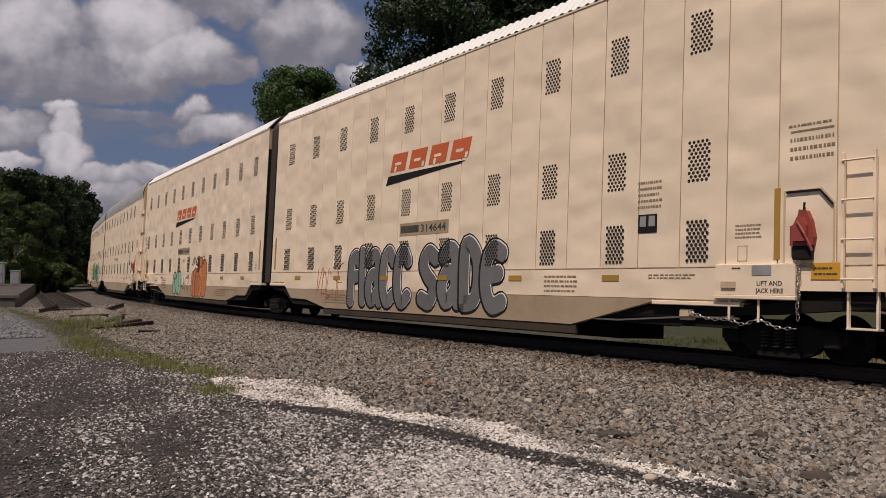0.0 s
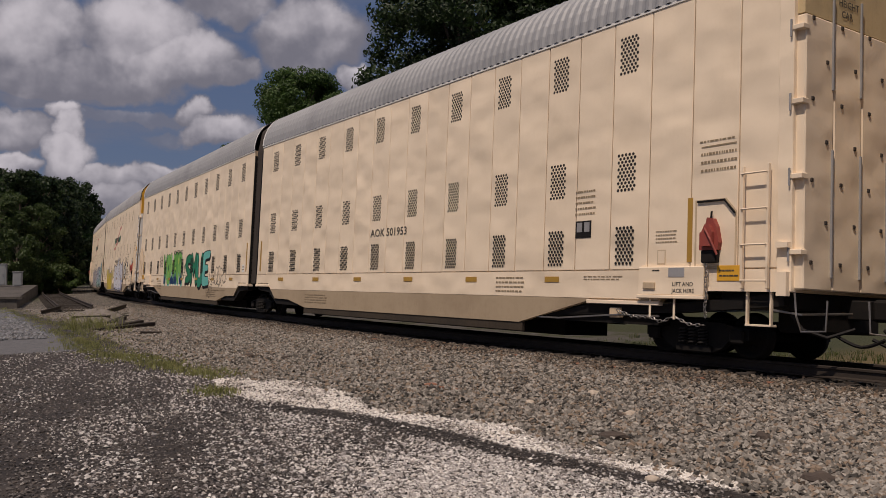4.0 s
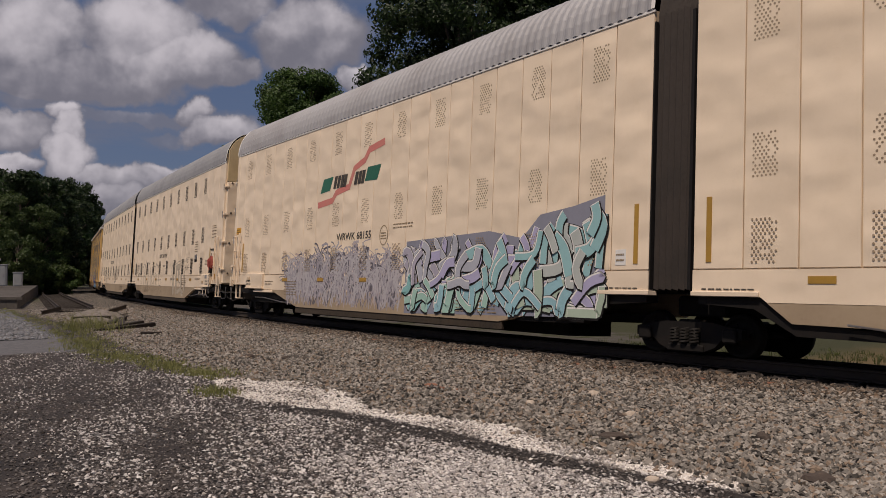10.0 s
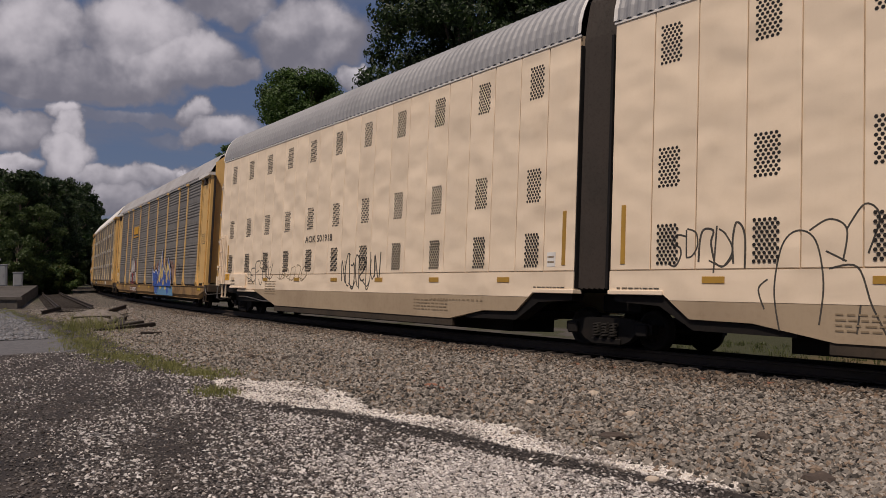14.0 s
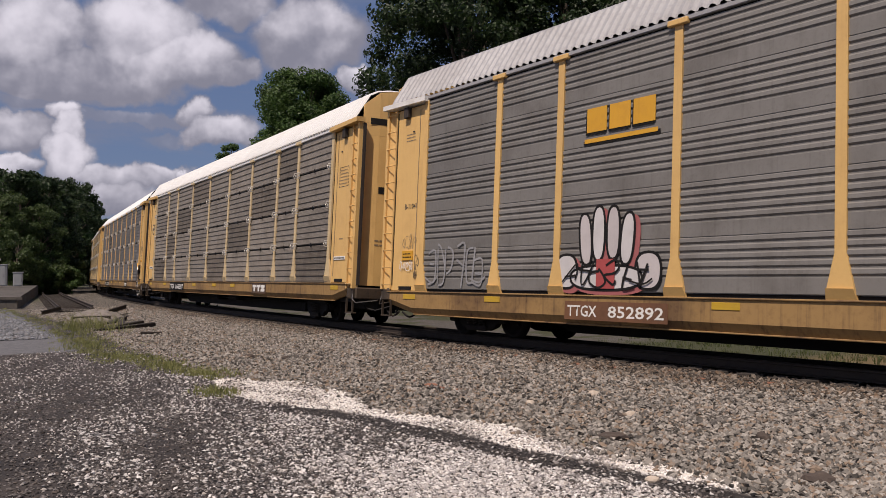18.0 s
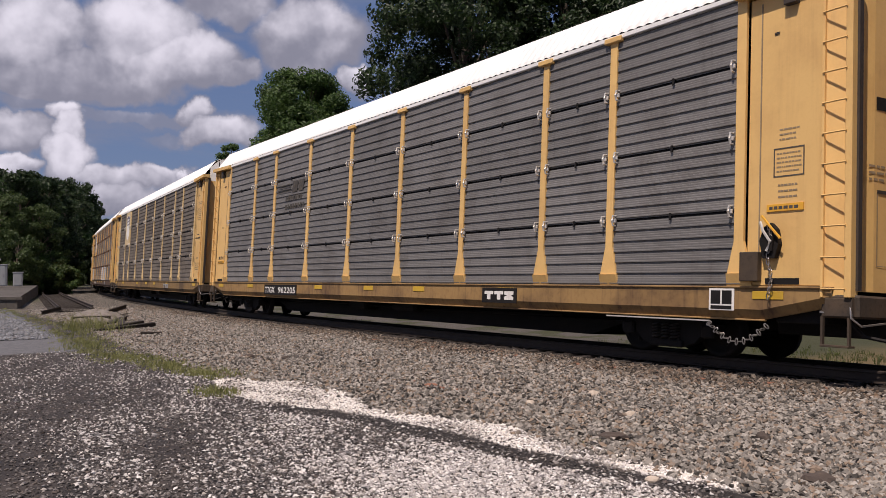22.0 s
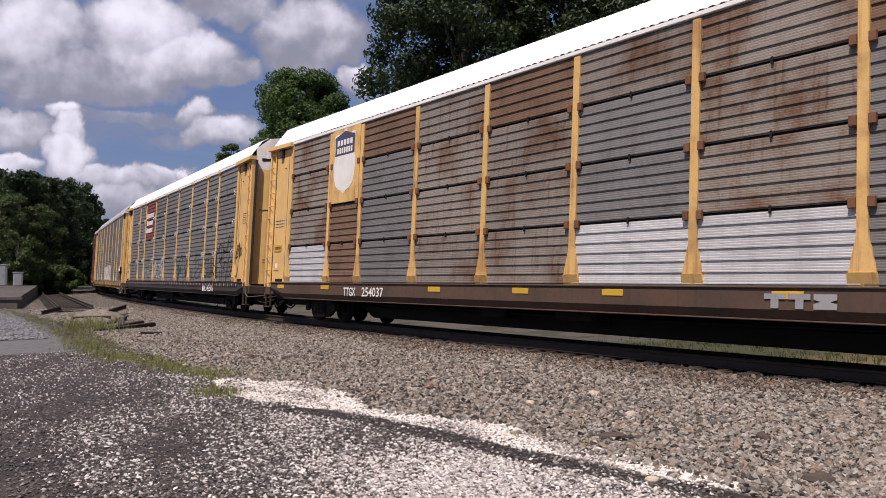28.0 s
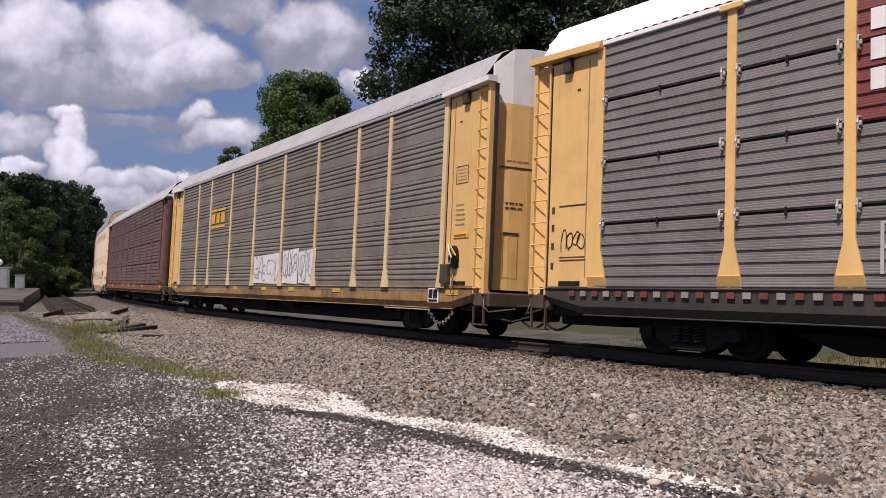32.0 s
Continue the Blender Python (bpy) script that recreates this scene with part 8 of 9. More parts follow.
def auto_rack(s_mid, label, post, sill, end, roof, skin, plain=False, sill_z=(0.66, 1.12), door_top=WHITE, top_from=5.3, slot="wide", far_from=False, cap=True, rise=0.08, rib=0.012, seam=0.0015):
    """A flat car with a screened rack. skin(bay, row) gives each screen's material."""
    c = thing("auto_rack", label, "railcar", "cars of the train")
    z0, z1 = sill_z
    part("side_sill", Geo().sheet([[(x, -1.40, z1), (x, -1.50, z1), (x, -1.50, z0 + u + 0.14), (x, -1.41, z0 + u), (x, -1.36, z0 + u)] for x, u in ((-13.3, 0.22), (-12.2, 0.0), (12.2, 0.0), (13.3, 0.22))]), sill, c)
    part("top_flange", Geo().box(-13.3, 13.3, -1.53, -1.40, z1, z1 + 0.03, 0.008), sill, c)
    part("bottom_flange", Geo().box(-12.2, 12.2, -1.44, -1.36, z0 - 0.03, z0 - 0.002, 0.008), sill, c)
    part("far_sill", Geo().box(-13.3, 13.3, 1.40, 1.50, z0, z1, 0.01), sill, c)
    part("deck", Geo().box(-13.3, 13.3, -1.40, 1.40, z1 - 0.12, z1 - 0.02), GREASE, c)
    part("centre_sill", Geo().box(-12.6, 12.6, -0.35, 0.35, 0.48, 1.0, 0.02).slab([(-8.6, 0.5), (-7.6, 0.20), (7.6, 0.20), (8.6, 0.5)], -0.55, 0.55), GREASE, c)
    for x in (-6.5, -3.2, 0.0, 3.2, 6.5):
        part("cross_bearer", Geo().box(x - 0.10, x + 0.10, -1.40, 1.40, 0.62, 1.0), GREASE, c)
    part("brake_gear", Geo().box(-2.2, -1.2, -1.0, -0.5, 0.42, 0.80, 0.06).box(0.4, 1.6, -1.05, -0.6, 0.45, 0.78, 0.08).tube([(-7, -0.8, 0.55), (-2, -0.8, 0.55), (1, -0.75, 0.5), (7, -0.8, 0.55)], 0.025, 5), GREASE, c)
    # added black sheet that stands for the shade behind the screen gaps
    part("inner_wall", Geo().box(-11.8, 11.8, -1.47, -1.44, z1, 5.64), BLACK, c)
    rows = ROWS if not plain else (1.02, 5.60)
    if sill_z[1] > 1.0 and not plain:
        rows = ROWS
    for i in range(len(EDGES) - 1):
        w = EDGES[i + 1] - EDGES[i]
        xm = (EDGES[i + 1] + EDGES[i]) / 2
        for j in range(len(rows) - 1):
            gap = 0.020 if not plain else 0.0
            part("screen_panel", screen(w - 0.05, rows[j] + gap, rows[j + 1] - gap, skin(i, j)), None, c, at=(xm, -1.50, rows[j] + gap))
        part("far_screen", screen(w, 1.1, 5.64, BARE), None, c, at=pose(xm, 1.50, 1.1, 0, 0, 180))
        # small hanging latches between the panels
        if not plain:
            for j in (1, 2, 3):
                part("latch", LATCH, None, c, at=(xm, 0, rows[j]))
    base = 1.34 if not plain else 1.12
    pm = post_geo(base).mesh("post", post)
    km = Geo().box(-0.21, 0.21, -1.60, -1.50, 5.58, 5.68, 0.012).mesh("post_cap", post)
    lm = Geo().add([(-0.20, -1.575, base), (0.20, -1.575, base), (0.23, -1.50, z1), (-0.23, -1.50, z1), (-0.20, -1.48, base), (0.20, -1.48, base), (0.23, -1.40, z1), (-0.23, -1.40, z1)],
                   [(0, 1, 2, 3), (4, 7, 6, 5), (0, 3, 7, 4), (1, 5, 6, 2), (0, 4, 5, 1), (3, 2, 6, 7)]).mesh("post_foot", post)
    for x in (*POSTS, -11.80, 11.80):
        p = part("post", pm, None, c, at=(x, 0, 0))
        if cap and abs(x) < 10:
            part("post_cap", km, None, p)
        part("post_foot", lm, None, p)
        if not plain and not far_from:
            for z in rows[1:-1]:
                for dx in (-0.14, 0.14) if abs(x) < 11 else (-0.14 * x / abs(x),):
                    part("clamp", CLIP if post is not YELLOW_RUST else CLIP_RUST, None, p, at=(dx, 0, z))
    part("roof", roof_geo(-13.36, 13.36, [(-1.56, 5.72), (-1.53, 5.80), (-1.12, 6.30 + rise), (-0.90, 6.42 + rise), (-0.5, 6.50 + rise), (0.0, 6.53 + rise)], 0.21, 0.0 if rib > 0.03 and roof is ROOF_WHITE else rib), ROOF_GROOVE if rib > 0.03 and roof is ROOF_WHITE else roof, c)
    if rib > 0.03 and roof is ROOF_WHITE:
        prof = [(-1.57, 5.72), (-1.54, 5.80), (-1.13, 6.31 + rise), (-0.90, 6.43 + rise), (-0.5, 6.51 + rise), (0.0, 6.54 + rise)]
        g = Geo()
        for k in range(127):
            x = -13.35 + 0.211 * k
            g.sheet([[(x + dx, y * (1 + d / 1.5), z + d) for y, z in prof] for dx, d in ((0.0, 0.0), (0.025, 0.035), (0.095, 0.035), (0.12, 0.0))])
        part("roof_ribs", g, ROOF_WHITE, c)["kind"] = "stuff"
    part("eave_rail", Geo().box(-13.36, 13.36, -1.56, -1.42, 5.63, 5.715, 0.01).box(-13.36, 13.36, 1.42, 1.56, 5.63, 5.715, 0.01), roof if roof is not ROOF_STEEL else BARE, c)
    for e in (-1, 1):
        X = lambda a, b: sorted((e * a, e * b))
        part("end_panel", Geo().box(*X(11.92, 13.16), -1.49, -1.44, z1 + 0.04, 5.55, 0.008), end, c)
        part("panel_seam", Geo().box(*X(12.12, 12.14), -1.50, -1.489, 1.35, 5.45), FADED, c)
        part("end_hood", Geo().add([(e * 11.75, -1.66, 5.58), (e * 13.65, -1.66, 5.62), (e * 13.65, -1.40, 5.62), (e * 11.75, -1.40, 5.58), (e * 11.75, -1.66, 5.70), (e * 13.65, -1.66, 5.74), (e * 13.65, -1.40, 5.76), (e * 11.75, -1.40, 5.74)],
                                   [(3, 2, 1, 0), (4, 5, 6, 7), (0, 1, 5, 4), (1, 2, 6, 5), (2, 3, 7, 6), (3, 0, 4, 7)]), end if roof is not ROOF_DULL else WHITE, c)
        part("corner_post", Geo().box(*X(13.50, 13.60), -1.55, -1.36, 1.0, 5.62, 0.01), end, c)
        fold = [(13.16, -1.49), (13.33, -1.37), (13.50, -1.49)] if e < 0 else [(13.16, -1.49), (13.20, -1.47), (13.50, -1.37)]
        part("ladder_channel", Geo().sheet([[(e * x, y, z) for x, y in fold] for z in (1.0, 5.58)]).sheet([[(e * x, y + 0.02, z) for x, y in fold] for z in (1.0, 5.58)]), end, c)
        rungs_of = part("ladder", Geo().box(*X(13.14, 13.18), -1.53, -1.48, 1.0, 5.58, 0.006), end, c)
        for k in range(11):
            part("rung", Geo().tube([(e * 13.15, -1.50, 1.12 + 0.435 * k), (e * 13.16, -1.54, 1.12 + 0.435 * k), (e * 13.53, -1.56, 1.12 + 0.435 * k)], 0.014, 6), end, rungs_of)
        # slot drawn as a flat black plate, the shade inside put into colour
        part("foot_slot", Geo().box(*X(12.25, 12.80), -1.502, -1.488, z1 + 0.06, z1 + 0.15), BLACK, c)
        part("far_end_panel", Geo().box(*X(11.92, 13.3), 1.40, 1.49, 1.0, 5.6), end, c)
        # radial end doors: leaves of a bowed door
        ys = np.linspace(-1.34, 1.34, 7) if seam < 0.01 else [-1.34, *(-0.98 + 0.28 * k for k in range(8)), 1.34]
        for k in range(len(ys) - 1):
            def face(y):
                return e * bow(y)

            def crown(y):
                return float(np.interp(abs(y), [0.0, 0.5, 0.9, 1.12, 1.34], [6.49, 6.46, 6.38, 6.26, 6.00])) + rise

            y0, y1 = ys[k] + seam, ys[k + 1] - seam
            for nm, a, b, mt in (("door_leaf", 1.10, lambda y: top_from, end), ("door_top", top_from + 0.004, crown, door_top)):
                g = Geo()
                g.add([(face(y0), y0, a), (face(y1), y1, a), (face(y1), y1, b(y1)), (face(y0), y0, b(y0)), (face(y0) - e * 0.05, y0, a), (face(y1) - e * 0.05, y1, a), (face(y1) - e * 0.05, y1, b(y1)), (face(y0) - e * 0.05, y0, b(y0))],
                      [(0, 1, 2, 3), (7, 6, 5, 4), (0, 4, 5, 1), (1, 5, 6, 2), (2, 6, 7, 3), (3, 7, 4, 0)])
                part(nm, g, mt, c)
            if seam > 0.01 and e > 0 and k:
                part("leaf_seam", bowed(1, ys[k] - 0.016, ys[k] + 0.016, 1.12, 6.1, 0.004), BLACK, c)
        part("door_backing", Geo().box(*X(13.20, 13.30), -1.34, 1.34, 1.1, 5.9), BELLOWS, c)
        # shade in the gaps beside the ladder, painted as dark strips
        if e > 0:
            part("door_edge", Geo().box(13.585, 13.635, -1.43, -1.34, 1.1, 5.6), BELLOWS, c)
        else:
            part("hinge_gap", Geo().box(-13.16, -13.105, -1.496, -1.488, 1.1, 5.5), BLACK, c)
        # handle slots likewise: dark plates in place of shaded openings
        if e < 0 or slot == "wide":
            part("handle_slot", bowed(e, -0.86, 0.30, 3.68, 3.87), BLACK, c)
        elif slot == "stepped":
            part("handle_slot", bowed(e, -0.86, -0.24, 3.68, 3.87), BLACK, c)
            part("handle_slot", bowed(e, -0.24, 0.32, 3.76, 3.87), BLACK, c)
        elif slot == "line":
            part("handle_slot", bowed(e, -1.16, -0.10, 3.79, 3.83), BELLOWS, c)
        part("hood_bracket", Geo().box(*X(12.55, 12.75), -1.60, -1.48, 5.30, 5.56, 0.01), BELLOWS, c)
        part("door_knob", Geo().box(*X(12.35, 12.43), -1.505, -1.488, 4.92, 4.95), BELLOWS, c)
        part("end_sill", Geo().box(*X(13.1, 13.66), -1.45, 1.45, 0.72, 1.04, 0.03), END_GRIME, c)
        part("end_step", Geo().box(*X(13.2, 13.6), -1.51, -1.40, 0.74, 1.00, 0.01), END_GRIME, c)
        step_iron(c, e * 13.35, 0.34, 0.74, END_GRIME, 0.42)
        part("draft_box", Geo().box(*X(11.9, 13.5), -0.70, 0.70, 0.44, 1.0, 0.03).box(*X(12.3, 13.1), -1.30, 1.30, 0.62, 0.98, 0.02), GREASE, c)
        part("end_hose", Geo().tube([(e * 13.3, -1.1, 0.72), (e * 13.5, -1.05, 0.48), (e * 13.8, -0.9, 0.42), (e * 14.1, -0.6, 0.55)], 0.03, 6), BLACK, c)
        part("uncoupling_rod", Geo().tube([(e * 13.55, -1.48, 0.98), (e * 13.60, -1.52, 0.72), (e * 13.72, -1.48, 0.62), (e * 13.9, -0.9, 0.70)], 0.016, 5), STEEL, c)
        coupler(c, e, 14.25)
        truck(c, e * 10.06, 0.42, 1.75)
    for k in range(0 if sill is SILL_BLACK else 7):
        x = (-12.3, -9.1, -3.3, -0.1, 2.5, 6.0, 12.3)[k]
        part("reflector", RACK_REFLECTOR, None, c, at=(x, 0, z1 - 0.105))
    set_moving(c, s_mid, -10.06, 10.06)
    return c


def rack_brake(c):
    """Hand brake with its lever, plate and hanging chain at the leading end."""
    b = part("hand_brake", Geo().slab([(12.26, 1.56), (12.46, 1.56), (12.52, 1.76), (12.48, 1.98), (12.38, 2.08), (12.28, 2.02), (12.20, 1.82)], -1.59, -1.49).slab([(12.30, 1.66), (12.44, 1.66), (12.46, 1.86), (12.36, 1.94), (12.28, 1.84)], -1.63, -1.59), GREASE, c, "black hand brake housing with a chain")
    part("brake_lever", Geo().tube([(12.28, -1.65, 2.18), (12.42, -1.65, 2.02), (12.58, -1.63, 1.84)], 0.020, 5), GOLD, b)
    for k in range(13):
        part("chain_link", LINK, None, b, at=pose(12.38 + 0.03 * math.sin(k * 0.9), -1.62 + 0.004 * k, 2.02 - 0.085 * k, 0, 0, 90 * (k % 2)))
    part("brake_strap", Geo().tube([(12.24, -1.62, 2.10), (12.30, -1.64, 1.96), (12.42, -1.64, 1.80), (12.36, -1.64, 1.66)], 0.022, 5), SILVER, b)
    part("platform", Geo().box(11.86, 12.18, -1.60, -1.48, 1.22, 1.66, 0.01), END_GRIME, c)
    strip_note(c, 12.26, 12.86, 2.25, 2.36, GOLD, 5)
    n = part("car_plate", Geo().box(11.25, 11.72, -1.520, -1.503, 0.77, 1.11, 0.004), WHITE, c, "black and white instruction plate")
    for u in (11.29, 11.50):
        part("plate_field", Geo().box(u, u + 0.18, -1.524, -1.518, 0.87, 1.08), BLACK, n)
    part("plate_field", Geo().box(11.29, 11.68, -1.524, -1.518, 0.79, 0.845), BLACK, n)
    part("hose_rail", Geo().tube([(8.9, -1.42, 0.60), (11.2, -1.42, 0.60)], 0.014, 5), SILVER, c, "thin pale pipe under the sill")
    chain = part("safety_chain", Geo().tube([(11.2, -1.44, 0.60), (11.2, -1.44, 0.52)], 0.02, 5), STEEL, c)
    for k in range(17):
        part("chain_link", LINK, None, chain, at=pose(11.2 + 0.065 * k, -1.44, 0.56 - 0.26 * math.sin(math.pi * k / 16), 90 * (k % 2), 60 - 7 * k, 0))


LATCH = Geo().box(-0.02, 0.02, -1.555, -1.53, -0.06, 0.06, 0.005).mesh("latch", BLACK)
RACK_YELLOW = paint("yellow_reflector", (0.56, 0.35, 0.03), (0.36, 0.22, 0.05), 0.3, 4.0, 0.1, 0.4)
RACK_REFLECTOR = Geo().box(-0.26, 0.26, -1.512, -1.500, -0.06, 0.06, 0.004).mesh("reflector", RACK_YELLOW)
SILL_FACE = -1.512


def name_blocks(c, x, z, w, h, mat, ground=None, y=SILL_FACE, n=3):
    """A three-block name emblem on the sill."""
    if ground:
        part("emblem_ground", Geo().box(x - 0.08, x + w + 0.08, y - 0.002, y + 0.004, z - 0.07, z + h + 0.07), ground, c)
    d = w / n
    for k in range(n):
        u = x + d * k
        a, b, m, q = u + d * 0.05, u + d * 0.93, z + h * 0.62, z + h * 0.36
        l, r = u + d * 0.33, u + d * 0.66
        shape = [(l, z), (r, z), (r, m), (b, m), (b, z + h), (a, z + h), (a, m), (l, m)]
        if k == n - 1:
            shape = [(a, z), (b, z), (b, q), (r, z + h * 0.5), (b, m), (b, z + h), (a, z + h), (a, m), (l, z + h * 0.5), (a, q)]
        part("emblem_block", Geo().slab(shape, y - 0.008, y - 0.003), mat, c)


def fleet_number(c, mark, number, x, z, h, w, mat, ground=None):
    if ground:
        part("number_ground", Geo().box(x - 0.08, x + w + 0.08, SILL_FACE - 0.002, SILL_FACE + 0.004, z - 0.07, z + h + 0.07), ground, c)
    k = 0.45 if mark else 0.0
    if mark:
        lettering(c, mark, x, z, h, mat, SILL_FACE - 0.006, w * 0.33)
    lettering(c, number, x + w * k, z, h, mat, SILL_FACE - 0.006, w * (1 - k))


def shield(c, x, z, w, h, y):
    half = [(0, -0.5), (0.10, -0.45), (0.26, -0.42), (0.40, -0.34), (0.47, -0.20), (0.48, -0.02), (0.43, 0.14), (0.41, 0.24), (0.44, 0.34), (0.49, 0.42), (0.36, 0.44), (0.24, 0.42), (0.12, 0.44), (0, 0.5)]
    pts = half + [(-a, b) for a, b in half[-2:0:-1]]
    q = [(x + a * w, z + b * h) for a, b in pts]
    s = part("emblem", plate(Geo(), q, y), WHITE, c, "white shield emblem with a dark blue head")
    top = [(x - 0.44 * w, z + 0.10 * h), (x + 0.44 * w, z + 0.10 * h), (x + 0.42 * w, z + 0.22 * h), (x + 0.45 * w, z + 0.39 * h), (x + 0.29 * w, z + 0.41 * h), (x, z + 0.47 * h), (x - 0.29 * w, z + 0.41 * h), (x - 0.45 * w, z + 0.39 * h), (x - 0.42 * w, z + 0.22 * h)]
    part("shield_head", plate(Geo(), top, y - 0.004), NAVY, s)
    g = Geo()
    for r, (zz, n) in enumerate(((0.29, 5), (0.17, 7))):
        for k in range(n):
            u = x + (k - (n - 1) / 2) * 0.72 * w / n
            g.box(u - 0.26 * w / n, u + 0.26 * w / n, y - 0.011, y - 0.008, z + (zz - 0.04) * h, z + (zz + 0.045) * h)
    part("shield_blocks", g, WHITE, s)["kind"] = "stuff"


BRICK = paint("brick_red_paint", (0.14, 0.062, 0.047), (0.08, 0.046, 0.036), 0.5, 2.0, 0.3, 0.65)


POST_PALE = paint("weathered_pale_post", (0.66, 0.48, 0.23), (0.46, 0.34, 0.19), 0.5, 1.5, 0.3, 0.7)
SILL_BROWN = paint("dark_brown_sill", (0.095, 0.055, 0.035), (0.045, 0.032, 0.025), 0.6, 0.9, 0.4, 0.75)
SILL_GRIMY = paint("grimy_yellow_sill", (0.25, 0.155, 0.06), (0.07, 0.045, 0.028), 0.85, 0.7, 0.55, 0.75)


def build_racks():
    rng = random.Random(77)
    # the wide-mesh car behind the carriers
    c = auto_rack(-25.85, "yellow-posted auto rack with plain grey corrugated sides and blue graffiti", YELLOW, SILL_YELLOW, YELLOW, ROOF_DULL, lambda i, j: BANDED, plain=True, door_top=YELLOW, sill_z=(0.42, 0.93), rise=0.2, rib=0.034)
    box_note(c, 12.28, 12.82, 2.76, 3.19, 4, 20)
    e = part("emblem", Geo().box(-6.45, -4.7, -1.536, -1.53, 3.82, 3.90), GOLD, c, "amber block emblem over a line")
    part("emblem_shade", Geo().box(-6.48, -4.65, -1.529, -1.526, 3.78, 3.86), BLACK, e)
    for k in range(3):
        u = -6.4 + 0.57 * k
        b = part("emblem_block", Geo().box(u, u + 0.50, -1.536, -1.53, 4.02, 4.48), GOLD, e)
        part("block_shade", Geo().box(u - 0.03, u + 0.47, -1.5295, -1.526, 3.98, 4.44), BLACK, b)
    flames(c, -1.548)
    tangle(c, 1.4, 7.4, 0.95, 2.2, [(0.30, 0.16, 0.13), (0.30, 0.20, 0.17)], 110, 70, 0.13, -1.53, label="dull red sprayed ground")
    bubbles(c, [(-6.85, 1.40, 0.26, 0.30, 0.0), (-4.85, 1.40, 0.26, 0.30, 0.0), (-5.85, 1.28, 0.85, 0.20, 0.0), (-6.35, 2.0, 0.13, 0.46, -0.08), (-6.02, 2.1, 0.13, 0.48, 0.0), (-5.66, 2.1, 0.13, 0.46, 0.0), (-5.32, 1.98, 0.13, 0.44, 0.08)],
            [(0.58, 0.56, 0.56), (0.52, 0.48, 0.48)], BLACK, "white and black graffiti like upraised fingers", 0.05, -1.53, cast=spray(0.36, 0.12, 0.12))
    part("graffiti", Geo().box(-6.05, -5.6, -1.55, -1.546, 1.08, 1.62), spray(0.40, 0.08, 0.08), c, "dark red sprayed patch")
    tag_scrawl(c, -6.9, -4.8, 1.1, 1.6, BLACK, 72, 9, 0.04, -1.554)
    tag_scrawl(c, -11.5, -9.4, 1.1, 2.0, GREYSTEEL, 74, 8, 0.05, -1.53)
    tag_scrawl(c, 0.6, 1.9, 1.3, 2.0, BLACK, 75, 7, 0.03, -1.53)
    tag_scrawl(c, 7.6, 9.0, 1.4, 2.0, BLACK, 76, 7, 0.03, -1.53)
    fleet_number(c, "TTGX", "852892", -6.8, 0.56, 0.21, 2.3, WHITE, SILL_RUST)
    lettering(c, "B-11041", -12.66, 3.0, 0.13, INK, -1.496, 0.52)
    part("placard", Geo().box(-12.68, -12.22, -1.515, -1.492, 1.72, 1.96, 0.004), GOLD, c, "amber warning placard")
    bars(c, -12.64, -12.26, 1.76, 1.92, 2, BLACK, 6, 1, -1.516)
    bars(c, -12.71, -12.29, 4.68, 4.92, 3, FADED, 40, 1, -1.492)
    tag_scrawl(c, -12.76, -12.2, 1.47, 1.70, WHITE, 77, 9, 0.016, -1.52)
    tag_scrawl(c, -12.15, -11.96, 1.5, 1.86, INK, 78, 4, 0.014, -1.50)
    tag_scrawl(c, -12.17, -11.98, 1.22, 1.5, INK, 80, 4, 0.014, -1.50)
    tag_scrawl(c, -12.68, -12.1, 2.0, 2.35, FADED, 79, 7, 0.010, -1.50)
    # grey screened cars
    c = auto_rack(-54.49, "yellow-posted auto rack with grimy grey screens and a ribbed white roof", YELLOW_PALE, SILL_YELLOW, YELLOW, ROOF_WHITE, lambda i, j: SHEET_TAN if (i * 3 + j) % 4 else SHEET_BROWN, door_top=YELLOW, rise=0.16, rib=0.034)
    fleet_number(c, "TTGX", "160597", -7.82, 0.80, 0.23, 2.6, WHITE, BLACK)
    name_blocks(c, 4.98, 0.82, 1.36, 0.23, WHITE, SILL_BROWN)
    mark = part("emblem", plate(Geo(), oval(-12.49, 3.95, 0.19, 0.19, power=2.0), -1.496), YELLOW_PALE, c, "pale disc emblem between two dark hooks")
    for w, top in ((1, 0.0), (-1, math.pi)):
        hook = [(-12.49 + 0.24 * math.cos(top + w * 0 + k * 0.22), 3.95 + 0.25 * math.sin(top + k * 0.22)) for k in range(-1, 9)]
        hook.append((hook[-1][0] - (0.16 if w > 0 else -0.16), hook[-1][1]))
        part("emblem_hook", ribbon(Geo(), hook, 0.065, -1.498), INK, mark)
    for k in range(3):
        part("emblem_block", plate(Geo(), slanted(-12.63 + 0.10 * k, 3.88, 0.065, 0.14, 0.03), -1.501), INK, mark)
    strip_note(c, -12.83, -12.14, 1.82, 1.93, WHITE, 31)
    strip_note(c, 12.17, 12.94, 1.81, 1.91, WHITE, 32)
    box_note(c, 12.30, 12.92, 3.90, 4.48, 5, 33, True)
    bars(c, 12.45, 12.72, 2.36, 2.46, 1, FADED, 34, 1, -1.492)
    part("upper_slot", bowed(1, -1.16, -0.16, 5.62, 5.80), BLACK, c)
    door_text(c, -0.90, 0.0, 2.18, 2.42, 2, 35, FADED)
    c = auto_rack(-83.20, "yellow-posted auto rack with clean grey screens and a bright white roof", YELLOW, SILL_YELLOW, YELLOW, ROOF_WHITE, lambda i, j: BARE, top_from=5.5, slot="stepped")
